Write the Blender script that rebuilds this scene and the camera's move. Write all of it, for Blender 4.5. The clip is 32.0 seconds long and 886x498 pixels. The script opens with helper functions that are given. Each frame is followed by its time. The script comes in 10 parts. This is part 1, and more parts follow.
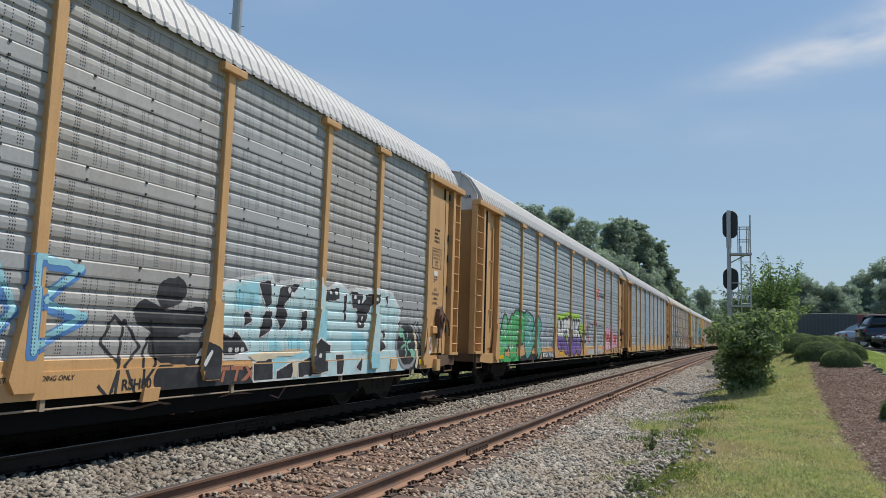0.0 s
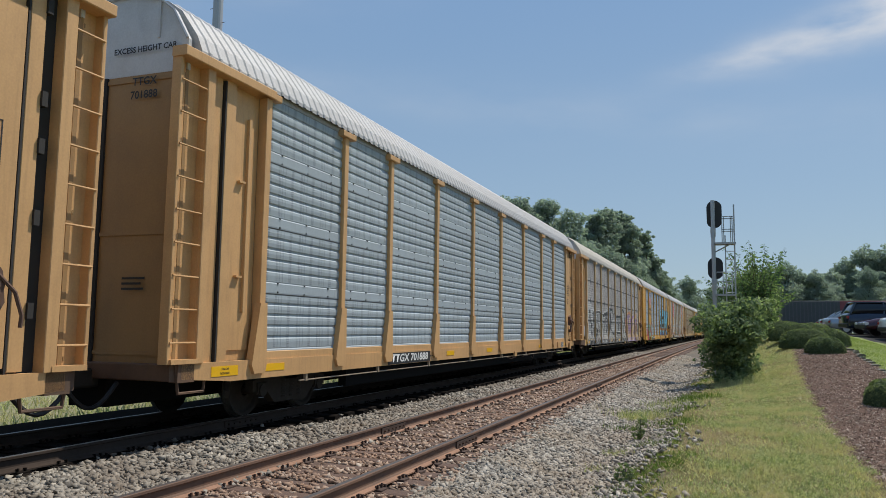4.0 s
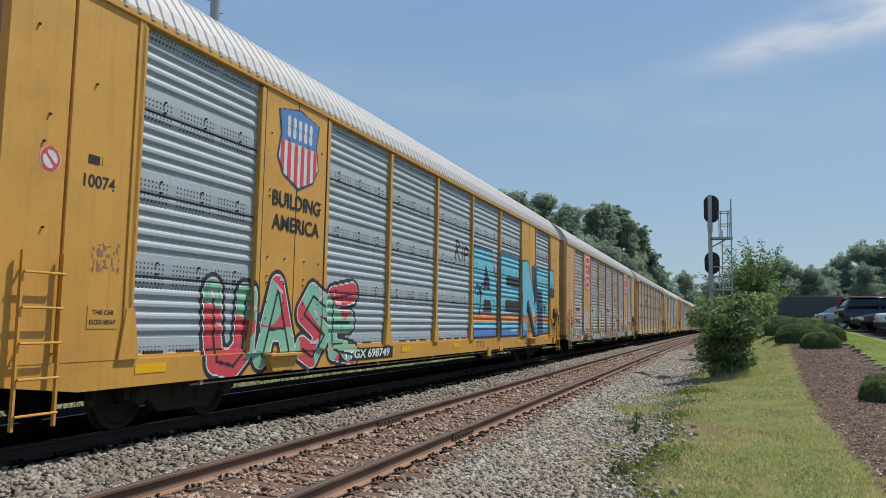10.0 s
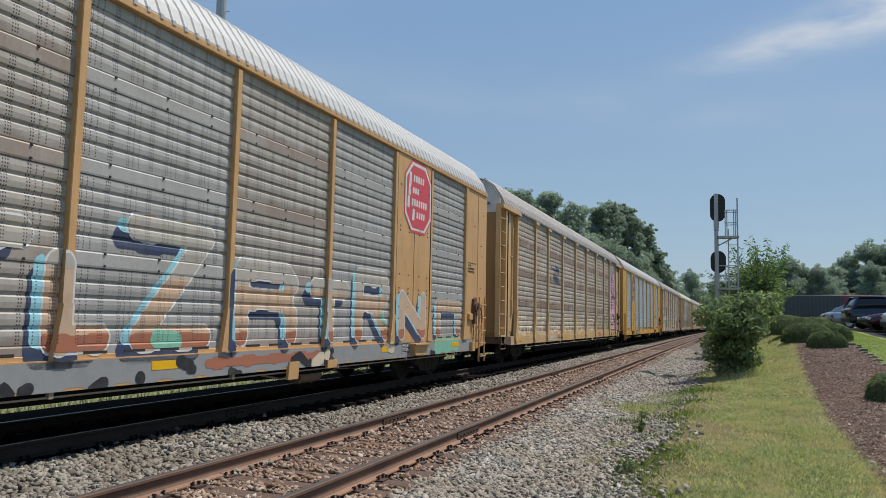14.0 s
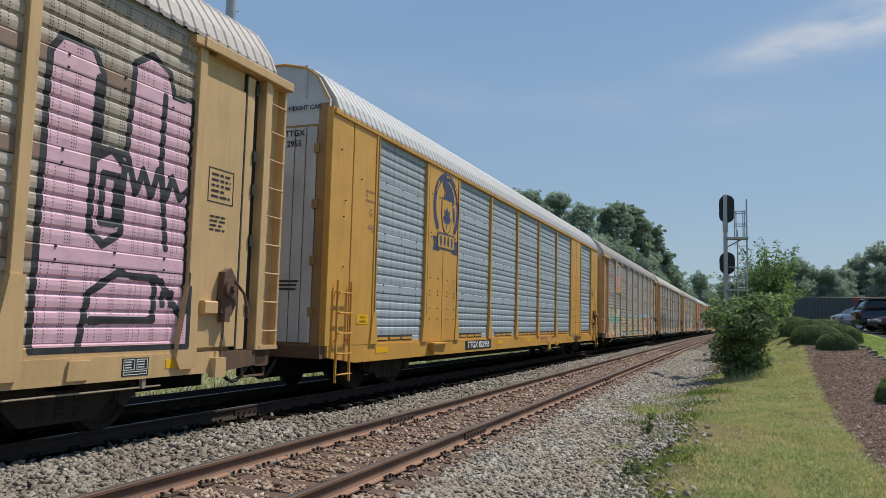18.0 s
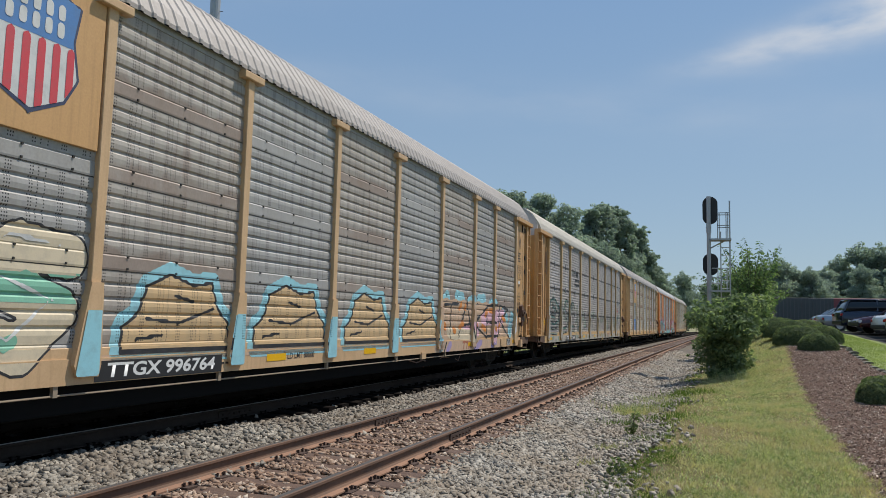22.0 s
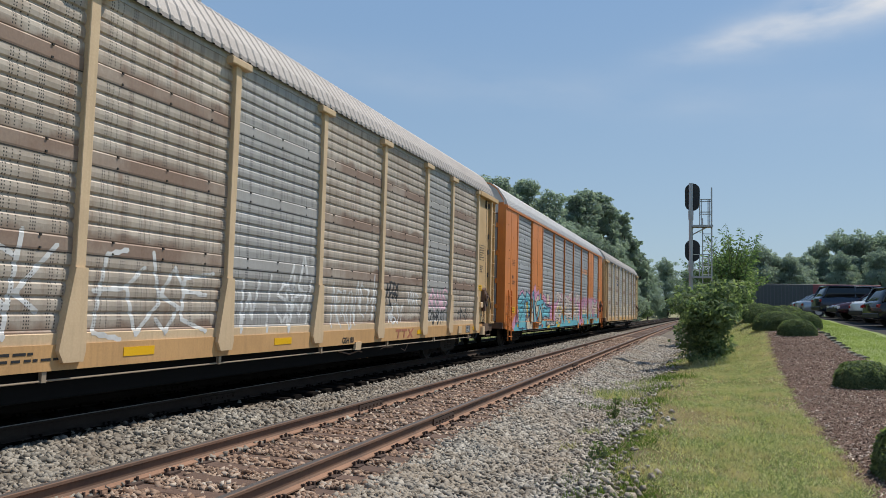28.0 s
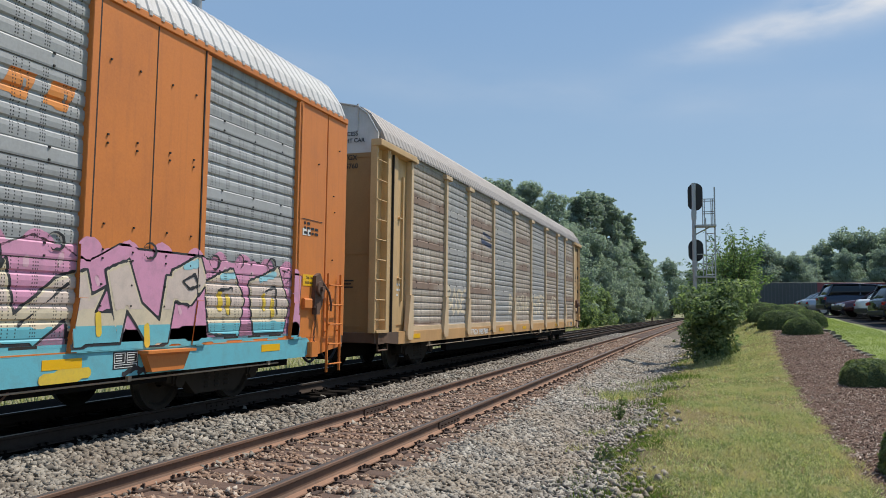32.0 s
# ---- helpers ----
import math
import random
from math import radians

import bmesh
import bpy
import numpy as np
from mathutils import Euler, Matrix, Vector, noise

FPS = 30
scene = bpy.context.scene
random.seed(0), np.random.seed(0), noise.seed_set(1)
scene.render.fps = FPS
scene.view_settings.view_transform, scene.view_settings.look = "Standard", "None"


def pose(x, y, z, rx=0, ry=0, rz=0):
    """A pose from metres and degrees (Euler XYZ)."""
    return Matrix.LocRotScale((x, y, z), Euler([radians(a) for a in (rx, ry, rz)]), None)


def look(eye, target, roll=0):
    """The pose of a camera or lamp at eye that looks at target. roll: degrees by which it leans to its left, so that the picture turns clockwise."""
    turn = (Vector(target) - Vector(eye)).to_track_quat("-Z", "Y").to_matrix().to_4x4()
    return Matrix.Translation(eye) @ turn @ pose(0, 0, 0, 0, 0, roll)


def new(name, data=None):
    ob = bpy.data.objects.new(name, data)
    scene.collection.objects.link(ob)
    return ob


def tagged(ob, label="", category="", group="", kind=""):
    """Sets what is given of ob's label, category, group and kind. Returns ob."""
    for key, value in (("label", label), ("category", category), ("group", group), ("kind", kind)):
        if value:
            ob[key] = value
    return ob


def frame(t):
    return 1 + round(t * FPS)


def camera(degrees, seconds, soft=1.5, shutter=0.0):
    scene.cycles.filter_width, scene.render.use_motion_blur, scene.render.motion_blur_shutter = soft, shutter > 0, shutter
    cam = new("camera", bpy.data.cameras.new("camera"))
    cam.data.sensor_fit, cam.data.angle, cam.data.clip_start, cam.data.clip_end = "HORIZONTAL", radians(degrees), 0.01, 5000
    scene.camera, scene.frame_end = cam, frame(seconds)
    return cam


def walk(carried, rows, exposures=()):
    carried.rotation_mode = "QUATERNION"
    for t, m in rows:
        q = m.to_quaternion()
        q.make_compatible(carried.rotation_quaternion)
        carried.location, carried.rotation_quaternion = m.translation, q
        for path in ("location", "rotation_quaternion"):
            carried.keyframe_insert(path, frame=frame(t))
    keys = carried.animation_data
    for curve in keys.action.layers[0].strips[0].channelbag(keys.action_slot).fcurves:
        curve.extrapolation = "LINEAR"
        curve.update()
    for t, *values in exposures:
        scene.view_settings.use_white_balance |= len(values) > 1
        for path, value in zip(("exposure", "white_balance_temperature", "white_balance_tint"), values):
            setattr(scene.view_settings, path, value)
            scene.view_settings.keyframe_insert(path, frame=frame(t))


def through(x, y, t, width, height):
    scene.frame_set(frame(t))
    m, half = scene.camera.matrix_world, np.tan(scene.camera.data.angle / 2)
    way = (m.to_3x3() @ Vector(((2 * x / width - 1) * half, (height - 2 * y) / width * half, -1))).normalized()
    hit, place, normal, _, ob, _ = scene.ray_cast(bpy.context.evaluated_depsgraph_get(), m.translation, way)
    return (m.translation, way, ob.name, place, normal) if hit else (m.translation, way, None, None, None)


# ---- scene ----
# ---- camera ----
cam = camera(61.0, 32.0, 0.65)
EYE = (0.0, 0.0, 1.513)
TURNS = [
(0.0, 96.41, -1.76, 21.40), (0.5, 96.27, -1.64, 21.27), (1.0, 96.11, -1.62, 21.18), (1.5, 96.00, -1.59, 21.05), 
(2.0, 96.02, -1.37, 20.81), (2.5, 95.93, -1.17, 21.01), (3.0, 95.90, -1.07, 20.64), (3.5, 95.90, -1.02, 20.39), 
(4.0, 95.97, -0.74, 20.46), (4.5, 95.98, -0.66, 20.40), (6.5, 95.72, -0.61, 20.36), (7.0, 95.69, -0.63, 20.70), 
(7.5, 95.61, -0.60, 20.71), (8.0, 95.59, -0.65, 20.64), (8.5, 95.52, -0.87, 20.52), (9.0, 95.49, -0.95, 20.28), 
(9.5, 95.48, -0.97, 20.22), (10.0, 95.47, -0.99, 20.22), (10.5, 95.44, -1.08, 20.33), (11.0, 95.45, -1.09, 20.23), 
(11.5, 95.42, -1.15, 20.33), (12.0, 95.38, -1.29, 20.51), (12.5, 95.35, -1.13, 20.68), (13.0, 95.35, -1.16, 21.07), 
(13.5, 95.37, -1.12, 21.12), (14.0, 95.33, -1.16, 20.62), (14.5, 95.35, -1.22, 20.60), (15.0, 95.25, -1.26, 20.52), 
(15.5, 95.31, -1.29, 20.72), (17.5, 95.36, -1.31, 21.11), (18.0, 95.33, -1.43, 21.20), (18.5, 95.35, -1.40, 21.03), 
(19.0, 95.42, -1.35, 20.87), (19.5, 95.46, -1.43, 20.73), (20.0, 95.47, -1.51, 20.52), (20.5, 95.46, -1.41, 20.22), 
(21.0, 95.39, -1.30, 19.85), (21.5, 95.40, -1.36, 19.91), (22.0, 95.44, -1.37, 20.08), (22.5, 95.55, -1.49, 19.80), 
(23.0, 95.95, -2.06, 19.37), (23.5, 96.53, -1.84, 19.36), (24.0, 97.04, -1.44, 19.18), (24.5, 96.94, -1.59, 19.26), 
(25.0, 96.49, -2.00, 19.57), (25.5, 96.02, -2.02, 19.66), (26.0, 95.17, -1.65, 19.19), (26.5, 94.27, -1.95, 18.15), 
(28.5, 94.53, -1.04, 19.41), (29.0, 94.97, -1.26, 20.36), (29.5, 94.88, -1.87, 20.99), (30.0, 94.98, -1.13, 20.44), 
(30.5, 95.01, -0.66, 19.39), (31.0, 94.92, -0.68, 18.76), (31.5, 94.74, -0.61, 18.72), (32.0, 94.61, -0.68, 19.14), 
]
# the picture darkens a little while the bright yellow cars pass
GAIN = [(0, 0.0), (1.5, -0.05), (4, -0.08), (7, -0.02), (9, 0.0), (11, -0.08), (13, -0.07), (15, -0.08), (18, -0.12), (21, -0.18), (22, -0.1), (23, 0.0), (24, 0.03), (26, 0.0), (29, 0.0), (31, 0.08), (32, 0.05)]
walk(cam, [(t, pose(*EYE, rx, ry, rz)) for t, rx, ry, rz in TURNS], GAIN)

# ---- light ----
SUN_AZ, SUN_EL = 39.0, 59.0          # degrees clockwise from +y, above the horizon
sun_way = Vector((math.sin(radians(SUN_AZ)) * math.cos(radians(SUN_EL)),
                  math.cos(radians(SUN_AZ)) * math.cos(radians(SUN_EL)), math.sin(radians(SUN_EL))))
sun = new("sun", bpy.data.lights.new("sun", "SUN"))
sun.data.energy, sun.data.angle, sun.data.color = 4.6, radians(0.6), (1.0, 0.94, 0.84)
sun.matrix_world = look(sun_way * 60, (0, 0, 0))


def sky_world():
    w = bpy.data.worlds.new("sky")
    scene.world = w
    w.use_nodes = True
    nt = w.node_tree
    nt.nodes.clear()
    out = nt.nodes.new("ShaderNodeOutputWorld")
    bg = nt.nodes.new("ShaderNodeBackground")
    sky = nt.nodes.new("ShaderNodeTexSky")
    sky.sky_type, sky.sun_disc = "NISHITA", False
    sky.sun_elevation, sky.sun_rotation = radians(SUN_EL), radians(SUN_AZ)
    sky.air_density, sky.dust_density, sky.ozone_density = 1.0, 0.7, 2.0
    bg.inputs["Strength"].default_value = 0.1
    # thin summer cloud: two soft streaks of cirrus
    tc = nt.nodes.new("ShaderNodeTexCoord")

    def math_node(op, a, b=None):
        n = nt.nodes.new("ShaderNodeMath")
        n.operation = op
        for i, v in enumerate((a, b)):
            if v is None:
                continue
            if isinstance(v, (int, float)):
                n.inputs[i].default_value = v
            else:
                nt.links.new(v, n.inputs[i])
        return n.outputs[0]
    sep = nt.nodes.new("ShaderNodeSeparateXYZ")
    nt.links.new(tc.outputs["Generated"], sep.inputs[0])
    az = math_node("ARCTAN2", sep.outputs[0], sep.outputs[1])
    el = math_node("ARCSINE", sep.outputs[2])
    wisp = nt.nodes.new("ShaderNodeTexNoise")
    wisp.inputs["Scale"].default_value, wisp.inputs["Detail"].default_value = 9.0, 7.0
    mp = nt.nodes.new("ShaderNodeMapping")
    mp.inputs["Scale"].default_value = (1.0, 1.0, 3.0)
    nt.links.new(tc.outputs["Generated"], mp.inputs[0])
    nt.links.new(mp.outputs[0], wisp.inputs["Vector"])

    def streak(az0, el0, tilt, half_len, half_wid, strength):
        da = math_node("SUBTRACT", az, az0)
        de = math_node("SUBTRACT", el, el0)
        along = math_node("ADD", math_node("MULTIPLY", da, math.cos(tilt)), math_node("MULTIPLY", de, math.sin(tilt)))
        across = math_node("SUBTRACT", math_node("MULTIPLY", de, math.cos(tilt)), math_node("MULTIPLY", da, math.sin(tilt)))
        a2 = math_node("POWER", math_node("ABSOLUTE", math_node("DIVIDE", along, half_len)), 2.0)
        c2 = math_node("POWER", math_node("ABSOLUTE", math_node("DIVIDE", across, half_wid)), 2.0)
        g = math_node("POWER", 2.718, math_node("MULTIPLY", math_node("ADD", a2, c2), -1.0))
        n = math_node("MULTIPLY", math_node("SUBTRACT", wisp.outputs["Fac"], 0.22), 2.0)
        return math_node("MULTIPLY", math_node("MULTIPLY", g, n), strength)
    total = math_node("ADD", streak(0.235, 0.372, 0.20, 0.15, 0.026, 1.7), streak(0.045, 0.335, 0.15, 0.08, 0.016, 0.6))
    total = math_node("ADD", total, streak(-0.9, 0.42, 0.1, 0.5, 0.05, 0.25))
    total = math_node("ADD", total, streak(-0.2, 0.28, -0.1, 0.6, 0.03, 0.12))
    total = math_node("MINIMUM", math_node("MAXIMUM", total, 0.0), 0.85)
    # humid summer haze evens out the blue
    low = nt.nodes.new("ShaderNodeMapRange")
    low.inputs["From Min"].default_value, low.inputs["From Max"].default_value = 0.0, 0.55
    nt.links.new(el, low.inputs["Value"])
    haze = nt.nodes.new("ShaderNodeMixRGB")
    nt.links.new(low.outputs[0], haze.inputs[0])
    haze.inputs[1].default_value, haze.inputs[2].default_value = (3.7, 5.1, 6.3, 1), (2.0, 3.75, 6.6, 1)
    air = nt.nodes.new("ShaderNodeMixRGB")
    air.inputs[0].default_value = 0.72
    nt.links.new(sky.outputs[0], air.inputs[1])
    nt.links.new(haze.outputs[0], air.inputs[2])
    mix = nt.nodes.new("ShaderNodeMixRGB")
    nt.links.new(total, mix.inputs[0])
    nt.links.new(air.outputs[0], mix.inputs[1])
    mix.inputs[2].default_value = (7.6, 7.7, 7.9, 1)
    nt.links.new(mix.outputs[0], bg.inputs["Color"])
    nt.links.new(bg.outputs[0], out.inputs[0])


sky_world()


# ---- materials ----
class Nodes:
    """A small writer for node materials."""

    def __init__(self, name):
        self.mat = bpy.data.materials.new(name)
        self.mat.use_nodes = True
        self.nt = self.mat.node_tree
        self.bsdf = self.nt.nodes["Principled BSDF"]

    def node(self, kind):
        return self.nt.nodes.new(kind)

    def link(self, a, b):
        self.nt.links.new(a, b)

    def math(self, op, a, b=None, clamp=False):
        n = self.node("ShaderNodeMath")
        n.operation, n.use_clamp = op, clamp
        for i, v in enumerate((a, b)):
            if v is None:
                continue
            if isinstance(v, (int, float)):
                n.inputs[i].default_value = v
            else:
                self.link(v, n.inputs[i])
        return n.outputs[0]

    def coords(self, which="Object", scale=(1, 1, 1)):
        tc = self.node("ShaderNodeTexCoord")
        mp = self.node("ShaderNodeMapping")
        mp.inputs["Scale"].default_value = scale
        self.link(tc.outputs[which], mp.inputs[0])
        return mp.outputs[0]

    def position(self):
        return self.node("ShaderNodeNewGeometry").outputs["Position"]

    def noise(self, vec, scale, detail=4.0, rough=0.55):
        n = self.node("ShaderNodeTexNoise")
        n.inputs["Scale"].default_value, n.inputs["Detail"].default_value, n.inputs["Roughness"].default_value = scale, detail, rough
        self.link(vec, n.inputs["Vector"])
        return n.outputs["Fac"]

    def ramp(self, fac, lo, hi):
        n = self.node("ShaderNodeMapRange")
        n.inputs["From Min"].default_value, n.inputs["From Max"].default_value = lo, hi
        self.link(fac, n.inputs["Value"])
        return n.outputs[0]

    def mix(self, fac, a, b, blend="MIX"):
        n = self.node("ShaderNodeMixRGB")
        n.blend_type = blend
        for i, v in enumerate((fac, a, b)):
            if isinstance(v, (int, float)):
                n.inputs[i].default_value = v
            elif isinstance(v, tuple):
                n.inputs[i].default_value = (*v, 1) if len(v) == 3 else v
            else:
                self.link(v, n.inputs[i])
        return n.outputs[0]

    def finish(self, color, rough=0.6, metal=0.0, bump=None, bump_depth=0.01, bump_strength=0.6):
        b = self.bsdf
        for key, v in (("Base Color", color), ("Roughness", rough), ("Metallic", metal)):
            if isinstance(v, (int, float)):
                b.inputs[key].default_value = v
            elif isinstance(v, tuple):
                b.inputs[key].default_value = (*v, 1)
            else:
                self.link(v, b.inputs[key])
        if bump is not None:
            n = self.node("ShaderNodeBump")
            n.inputs["Distance"].default_value, n.inputs["Strength"].default_value = bump_depth, bump_strength
            self.link(bump, n.inputs["Height"])
            self.link(n.outputs[0], b.inputs["Normal"])
        return self.mat


def paint(name, base, dirt=(0.12, 0.085, 0.05), amount=0.5, rough=0.5, streak=0.35, metal=0.0):
    """Weathered paint: blotches, fine grain and vertical rain streaks."""
    m = Nodes(name)
    p = m.coords("Object")
    blot = m.ramp(m.noise(p, 1.1, 6, 0.65), 0.42, 0.75)
    fine = m.noise(p, 38.0, 4)
    runs = m.ramp(m.noise(m.coords("Object", (1.0, 6.0, 0.35)), 2.4, 5), 0.5, 0.8)
    c = m.mix(m.math("MULTIPLY", blot, amount), base, dirt)
    c = m.mix(m.math("MULTIPLY", runs, streak), c, dirt)
    c = m.mix(0.16, c, m.mix(fine, (0.0, 0.0, 0.0), (1.0, 1.0, 1.0)), "OVERLAY")
    return m.finish(c, m.ramp(blot, -1.0, 2.5) if rough is None else rough, metal, fine, 0.002, 0.3)


def plain(name, base, rough=0.6, metal=0.0, grain=20.0, vary=0.2):
    m = Nodes(name)
    f = m.noise(m.coords("Object"), grain, 5)
    c = m.mix(m.math("MULTIPLY", f, vary), base, tuple(x * 0.35 for x in base))
    return m.finish(c, rough, metal, f, 0.003, 0.3)


def punched(m, y, z):
    """Uneven columns of small holes, three or four rows to each land of the sheet and none on its lap."""
    cols = None
    for period, at in ((0.66, 0.03), (0.66, 0.062), (0.66, 0.22), (0.66, 0.40), (0.66, 0.432), (0.33, 0.13)):
        d = m.math("ABSOLUTE", m.math("SUBTRACT", m.math("FLOORED_MODULO", y, period), at))
        near = m.math("LESS_THAN", d, 0.0075)
        cols = near if cols is None else m.math("MAXIMUM", cols, near)
    rows = m.math("LESS_THAN", m.math("PINGPONG", z, 0.0185), 0.0085)
    lap = m.math("GREATER_THAN", m.math("FLOORED_MODULO", m.math("SUBTRACT", z, 0.98), 1.03), 0.19)
    return m.math("MULTIPLY", m.math("MULTIPLY", cols, rows), lap)


def galvanised(name, base, dirt, amount, holes=True, rusty=0.0):
    """Perforated zinc sheet: spangle, grime from rain, rows of small punched holes."""
    m = Nodes(name)
    p = m.coords("Object")
    sep = m.node("ShaderNodeSeparateXYZ")
    m.link(p, sep.inputs[0])
    y, z = sep.outputs[1], sep.outputs[2]
    big = m.ramp(m.noise(m.coords("Object", (1, 1, 1.6)), 0.8, 6, 0.7), 0.38, 0.72)
    runs = m.ramp(m.noise(m.coords("Object", (1.0, 4.0, 0.25)), 2.2, 6, 0.65), 0.45, 0.8)
    fine = m.noise(p, 26.0, 4)
    info = m.node("ShaderNodeObjectInfo")
    sheet = m.node("ShaderNodeTexWhiteNoise")
    sheet.noise_dimensions = "2D"
    comb = m.node("ShaderNodeCombineXYZ")
    m.link(m.math("FLOOR", m.math("DIVIDE", m.math("SUBTRACT", z, 0.98), 1.05)), comb.inputs[0])
    m.link(info.outputs["Random"], comb.inputs[1])
    m.link(comb.outputs[0], sheet.inputs["Vector"])
    tone = m.ramp(sheet.outputs["Value"], -0.6, 1.4)
    c = m.mix(m.math("MULTIPLY", tone, 0.45), base, tuple(x * 0.55 for x in base))
    c = m.mix(m.math("MULTIPLY", big, amount), c, dirt)
    c = m.mix(m.math("MULTIPLY", runs, amount * 0.8), c, dirt)
    if rusty:
        ru = m.ramp(m.noise(m.coords("Object", (1.0, 2.5, 0.5)), 1.4, 7, 0.7), 0.55, 0.75)
        c = m.mix(m.math("MULTIPLY", ru, rusty), c, (0.19, 0.095, 0.055))
        # the plain laps between the sheets rust first
        lap = m.math("ADD", m.math("MODULO", m.math("SUBTRACT", z, 0.98), 1.03), m.math("MULTIPLY", m.math("SUBTRACT", m.noise(p, 2.5, 5), 0.5), 0.35))
        worn = m.ramp(m.noise(m.coords("Object", (1.0, 0.8, 0.9)), 0.9, 4), 0.26, 0.50)
        c = m.mix(m.math("MULTIPLY", m.math("MULTIPLY", m.ramp(lap, 0.27, 0.19), worn), rusty), c, (0.21, 0.125, 0.085))
    c = m.mix(0.2, c, m.mix(fine, (0, 0, 0), (1, 1, 1)), "OVERLAY")
    if holes == "dense":
        hole = m.math("MULTIPLY", m.math("LESS_THAN", m.math("PINGPONG", y, 0.021), 0.0088), m.math("LESS_THAN", m.math("PINGPONG", z, 0.0225), 0.0095))
        c = m.mix(m.math("MULTIPLY", hole, 0.93), c, (0.02, 0.02, 0.022))
    elif holes == "rows":
        hole = m.math("MULTIPLY", m.math("LESS_THAN", m.math("PINGPONG", y, 0.033), 0.013), m.math("LESS_THAN", m.math("PINGPONG", z, 0.03), 0.013))
        band = m.math("LESS_THAN", m.math("PINGPONG", m.math("SUBTRACT", z, 0.98), 0.515), 0.16)
        gaps = m.math("GREATER_THAN", m.math("PINGPONG", y, 0.42), 0.07)
        flat = m.math("GREATER_THAN", m.math("PINGPONG", m.math("SUBTRACT", z, 0.98), 0.515), 0.02)
        hole = m.math("MULTIPLY", m.math("MULTIPLY", hole, band), m.math("MULTIPLY", gaps, flat))
        c = m.mix(m.math("MULTIPLY", hole, 0.92), c, (0.012, 0.012, 0.014))
    elif holes:
        c = m.mix(m.math("MULTIPLY", punched(m, y, z), 0.93), c, (0.01, 0.01, 0.012))
    return m.finish(c, 0.62, 0.12, fine, 0.002, 0.25)


def leaf_mat(name, a, b, c=None, through=0.5, glow=(1.5, 1.6, 0.9), tufts=False):
    m = Nodes(name)
    g = m.node("ShaderNodeNewGeometry")
    col = m.mix(g.outputs["Random Per Island"], a, b)
    big = m.noise(m.position(), 0.45, 3)
    col = m.mix(m.ramp(big, 0.4, 0.7), col, c or a)
    if tufts:       # darker tufts and paler dry wisps, a hand across
        col = m.mix(m.math("MULTIPLY", m.ramp(m.noise(m.position(), 24.0, 3), 0.48, 0.60), 0.75), col, tuple(x * 1.2 for x in a))
        col = m.mix(m.math("MULTIPLY", m.ramp(m.noise(m.position(), 7.0, 4, 0.7), 0.50, 0.62), 0.55), col, tuple(x * 1.9 for x in a))
        col = m.mix(m.math("MULTIPLY", m.ramp(m.noise(m.position(), 28.0, 2), 0.54, 0.64), 0.75), col, (0.80, 0.76, 0.53))
        col = m.mix(m.math("MULTIPLY", m.ramp(m.noise(m.position(), 1.6, 5, 0.65), 0.46, 0.62), 0.7), col, (0.55, 0.46, 0.28))
    mat = m.finish(col, 0.75)
    m.bsdf.inputs["Specular IOR Level"].default_value = 0.2
    m.bsdf.inputs["Subsurface Weight"].default_value = 0.0
    tr = m.node("ShaderNodeBsdfTranslucent")
    m.link(m.mix(1.0, col, glow, "MULTIPLY"), tr.inputs[0])
    ms = m.node("ShaderNodeMixShader")
    ms.inputs[0].default_value = through
    m.link(m.bsdf.outputs[0], ms.inputs[1])
    m.link(tr.outputs[0], ms.inputs[2])
    m.link(ms.outputs[0], m.nt.nodes["Material Output"].inputs[0])
    return mat


def stone_mat(name, a, b, c, stain=None):
    m = Nodes(name)
    r = m.node("ShaderNodeNewGeometry").outputs["Random Per Island"]
    col = m.mix(m.ramp(r, 0.0, 0.6), a, b)
    col = m.mix(m.ramp(r, 0.75, 0.95), col, c)
    if stain:       # wide patches of dirt washed between the stones
        col = m.mix(m.math("MULTIPLY", m.ramp(m.noise(m.position(), 0.9, 5, 0.65), 0.38, 0.66), 0.75), col, stain)
    f = m.noise(m.position(), 60.0, 4)
    col = m.mix(0.3, col, m.mix(f, (0, 0, 0), (1, 1, 1)), "OVERLAY")
    return m.finish(col, 0.85, 0.0, f, 0.004, 0.5)


def wood_mat(name, a, b):
    m = Nodes(name)
    r = m.node("ShaderNodeObjectInfo").outputs["Random"]
    f = m.noise(m.coords("Object", (1.5, 14, 14)), 3.0, 6, 0.7)
    col = m.mix(m.ramp(f, 0.3, 0.7), a, b)
    col = m.mix(m.math("MULTIPLY", r, 0.5), col, tuple(x * 0.5 for x in a))
    return m.finish(col, 0.85, 0.0, f, 0.01, 0.8)


M = {}
M["yellow"] = paint("fresh_yellow_paint", (0.63, 0.33, 0.06), (0.30, 0.15, 0.045), 0.35, 0.5, 0.3)
M["tan"] = paint("faded_yellow_paint", (0.60, 0.348, 0.148), (0.29, 0.16, 0.065), 0.38, 0.55, 0.35)
M["palegold"] = paint("bleached_yellow_paint", (0.61, 0.402, 0.195), (0.29, 0.18, 0.075), 0.4, 0.55, 0.3)
M["bleached"] = paint("chalky_yellow_paint", (0.66, 0.485, 0.30), (0.34, 0.23, 0.13), 0.4, 0.6, 0.35)
M["peachy"] = paint("pale_peach_yellow_paint", (0.63, 0.42, 0.235), (0.31, 0.185, 0.09), 0.38, 0.55, 0.35)
M["orange"] = paint("orange_paint", (0.66, 0.21, 0.04), (0.34, 0.11, 0.04), 0.35, 0.5, 0.25)
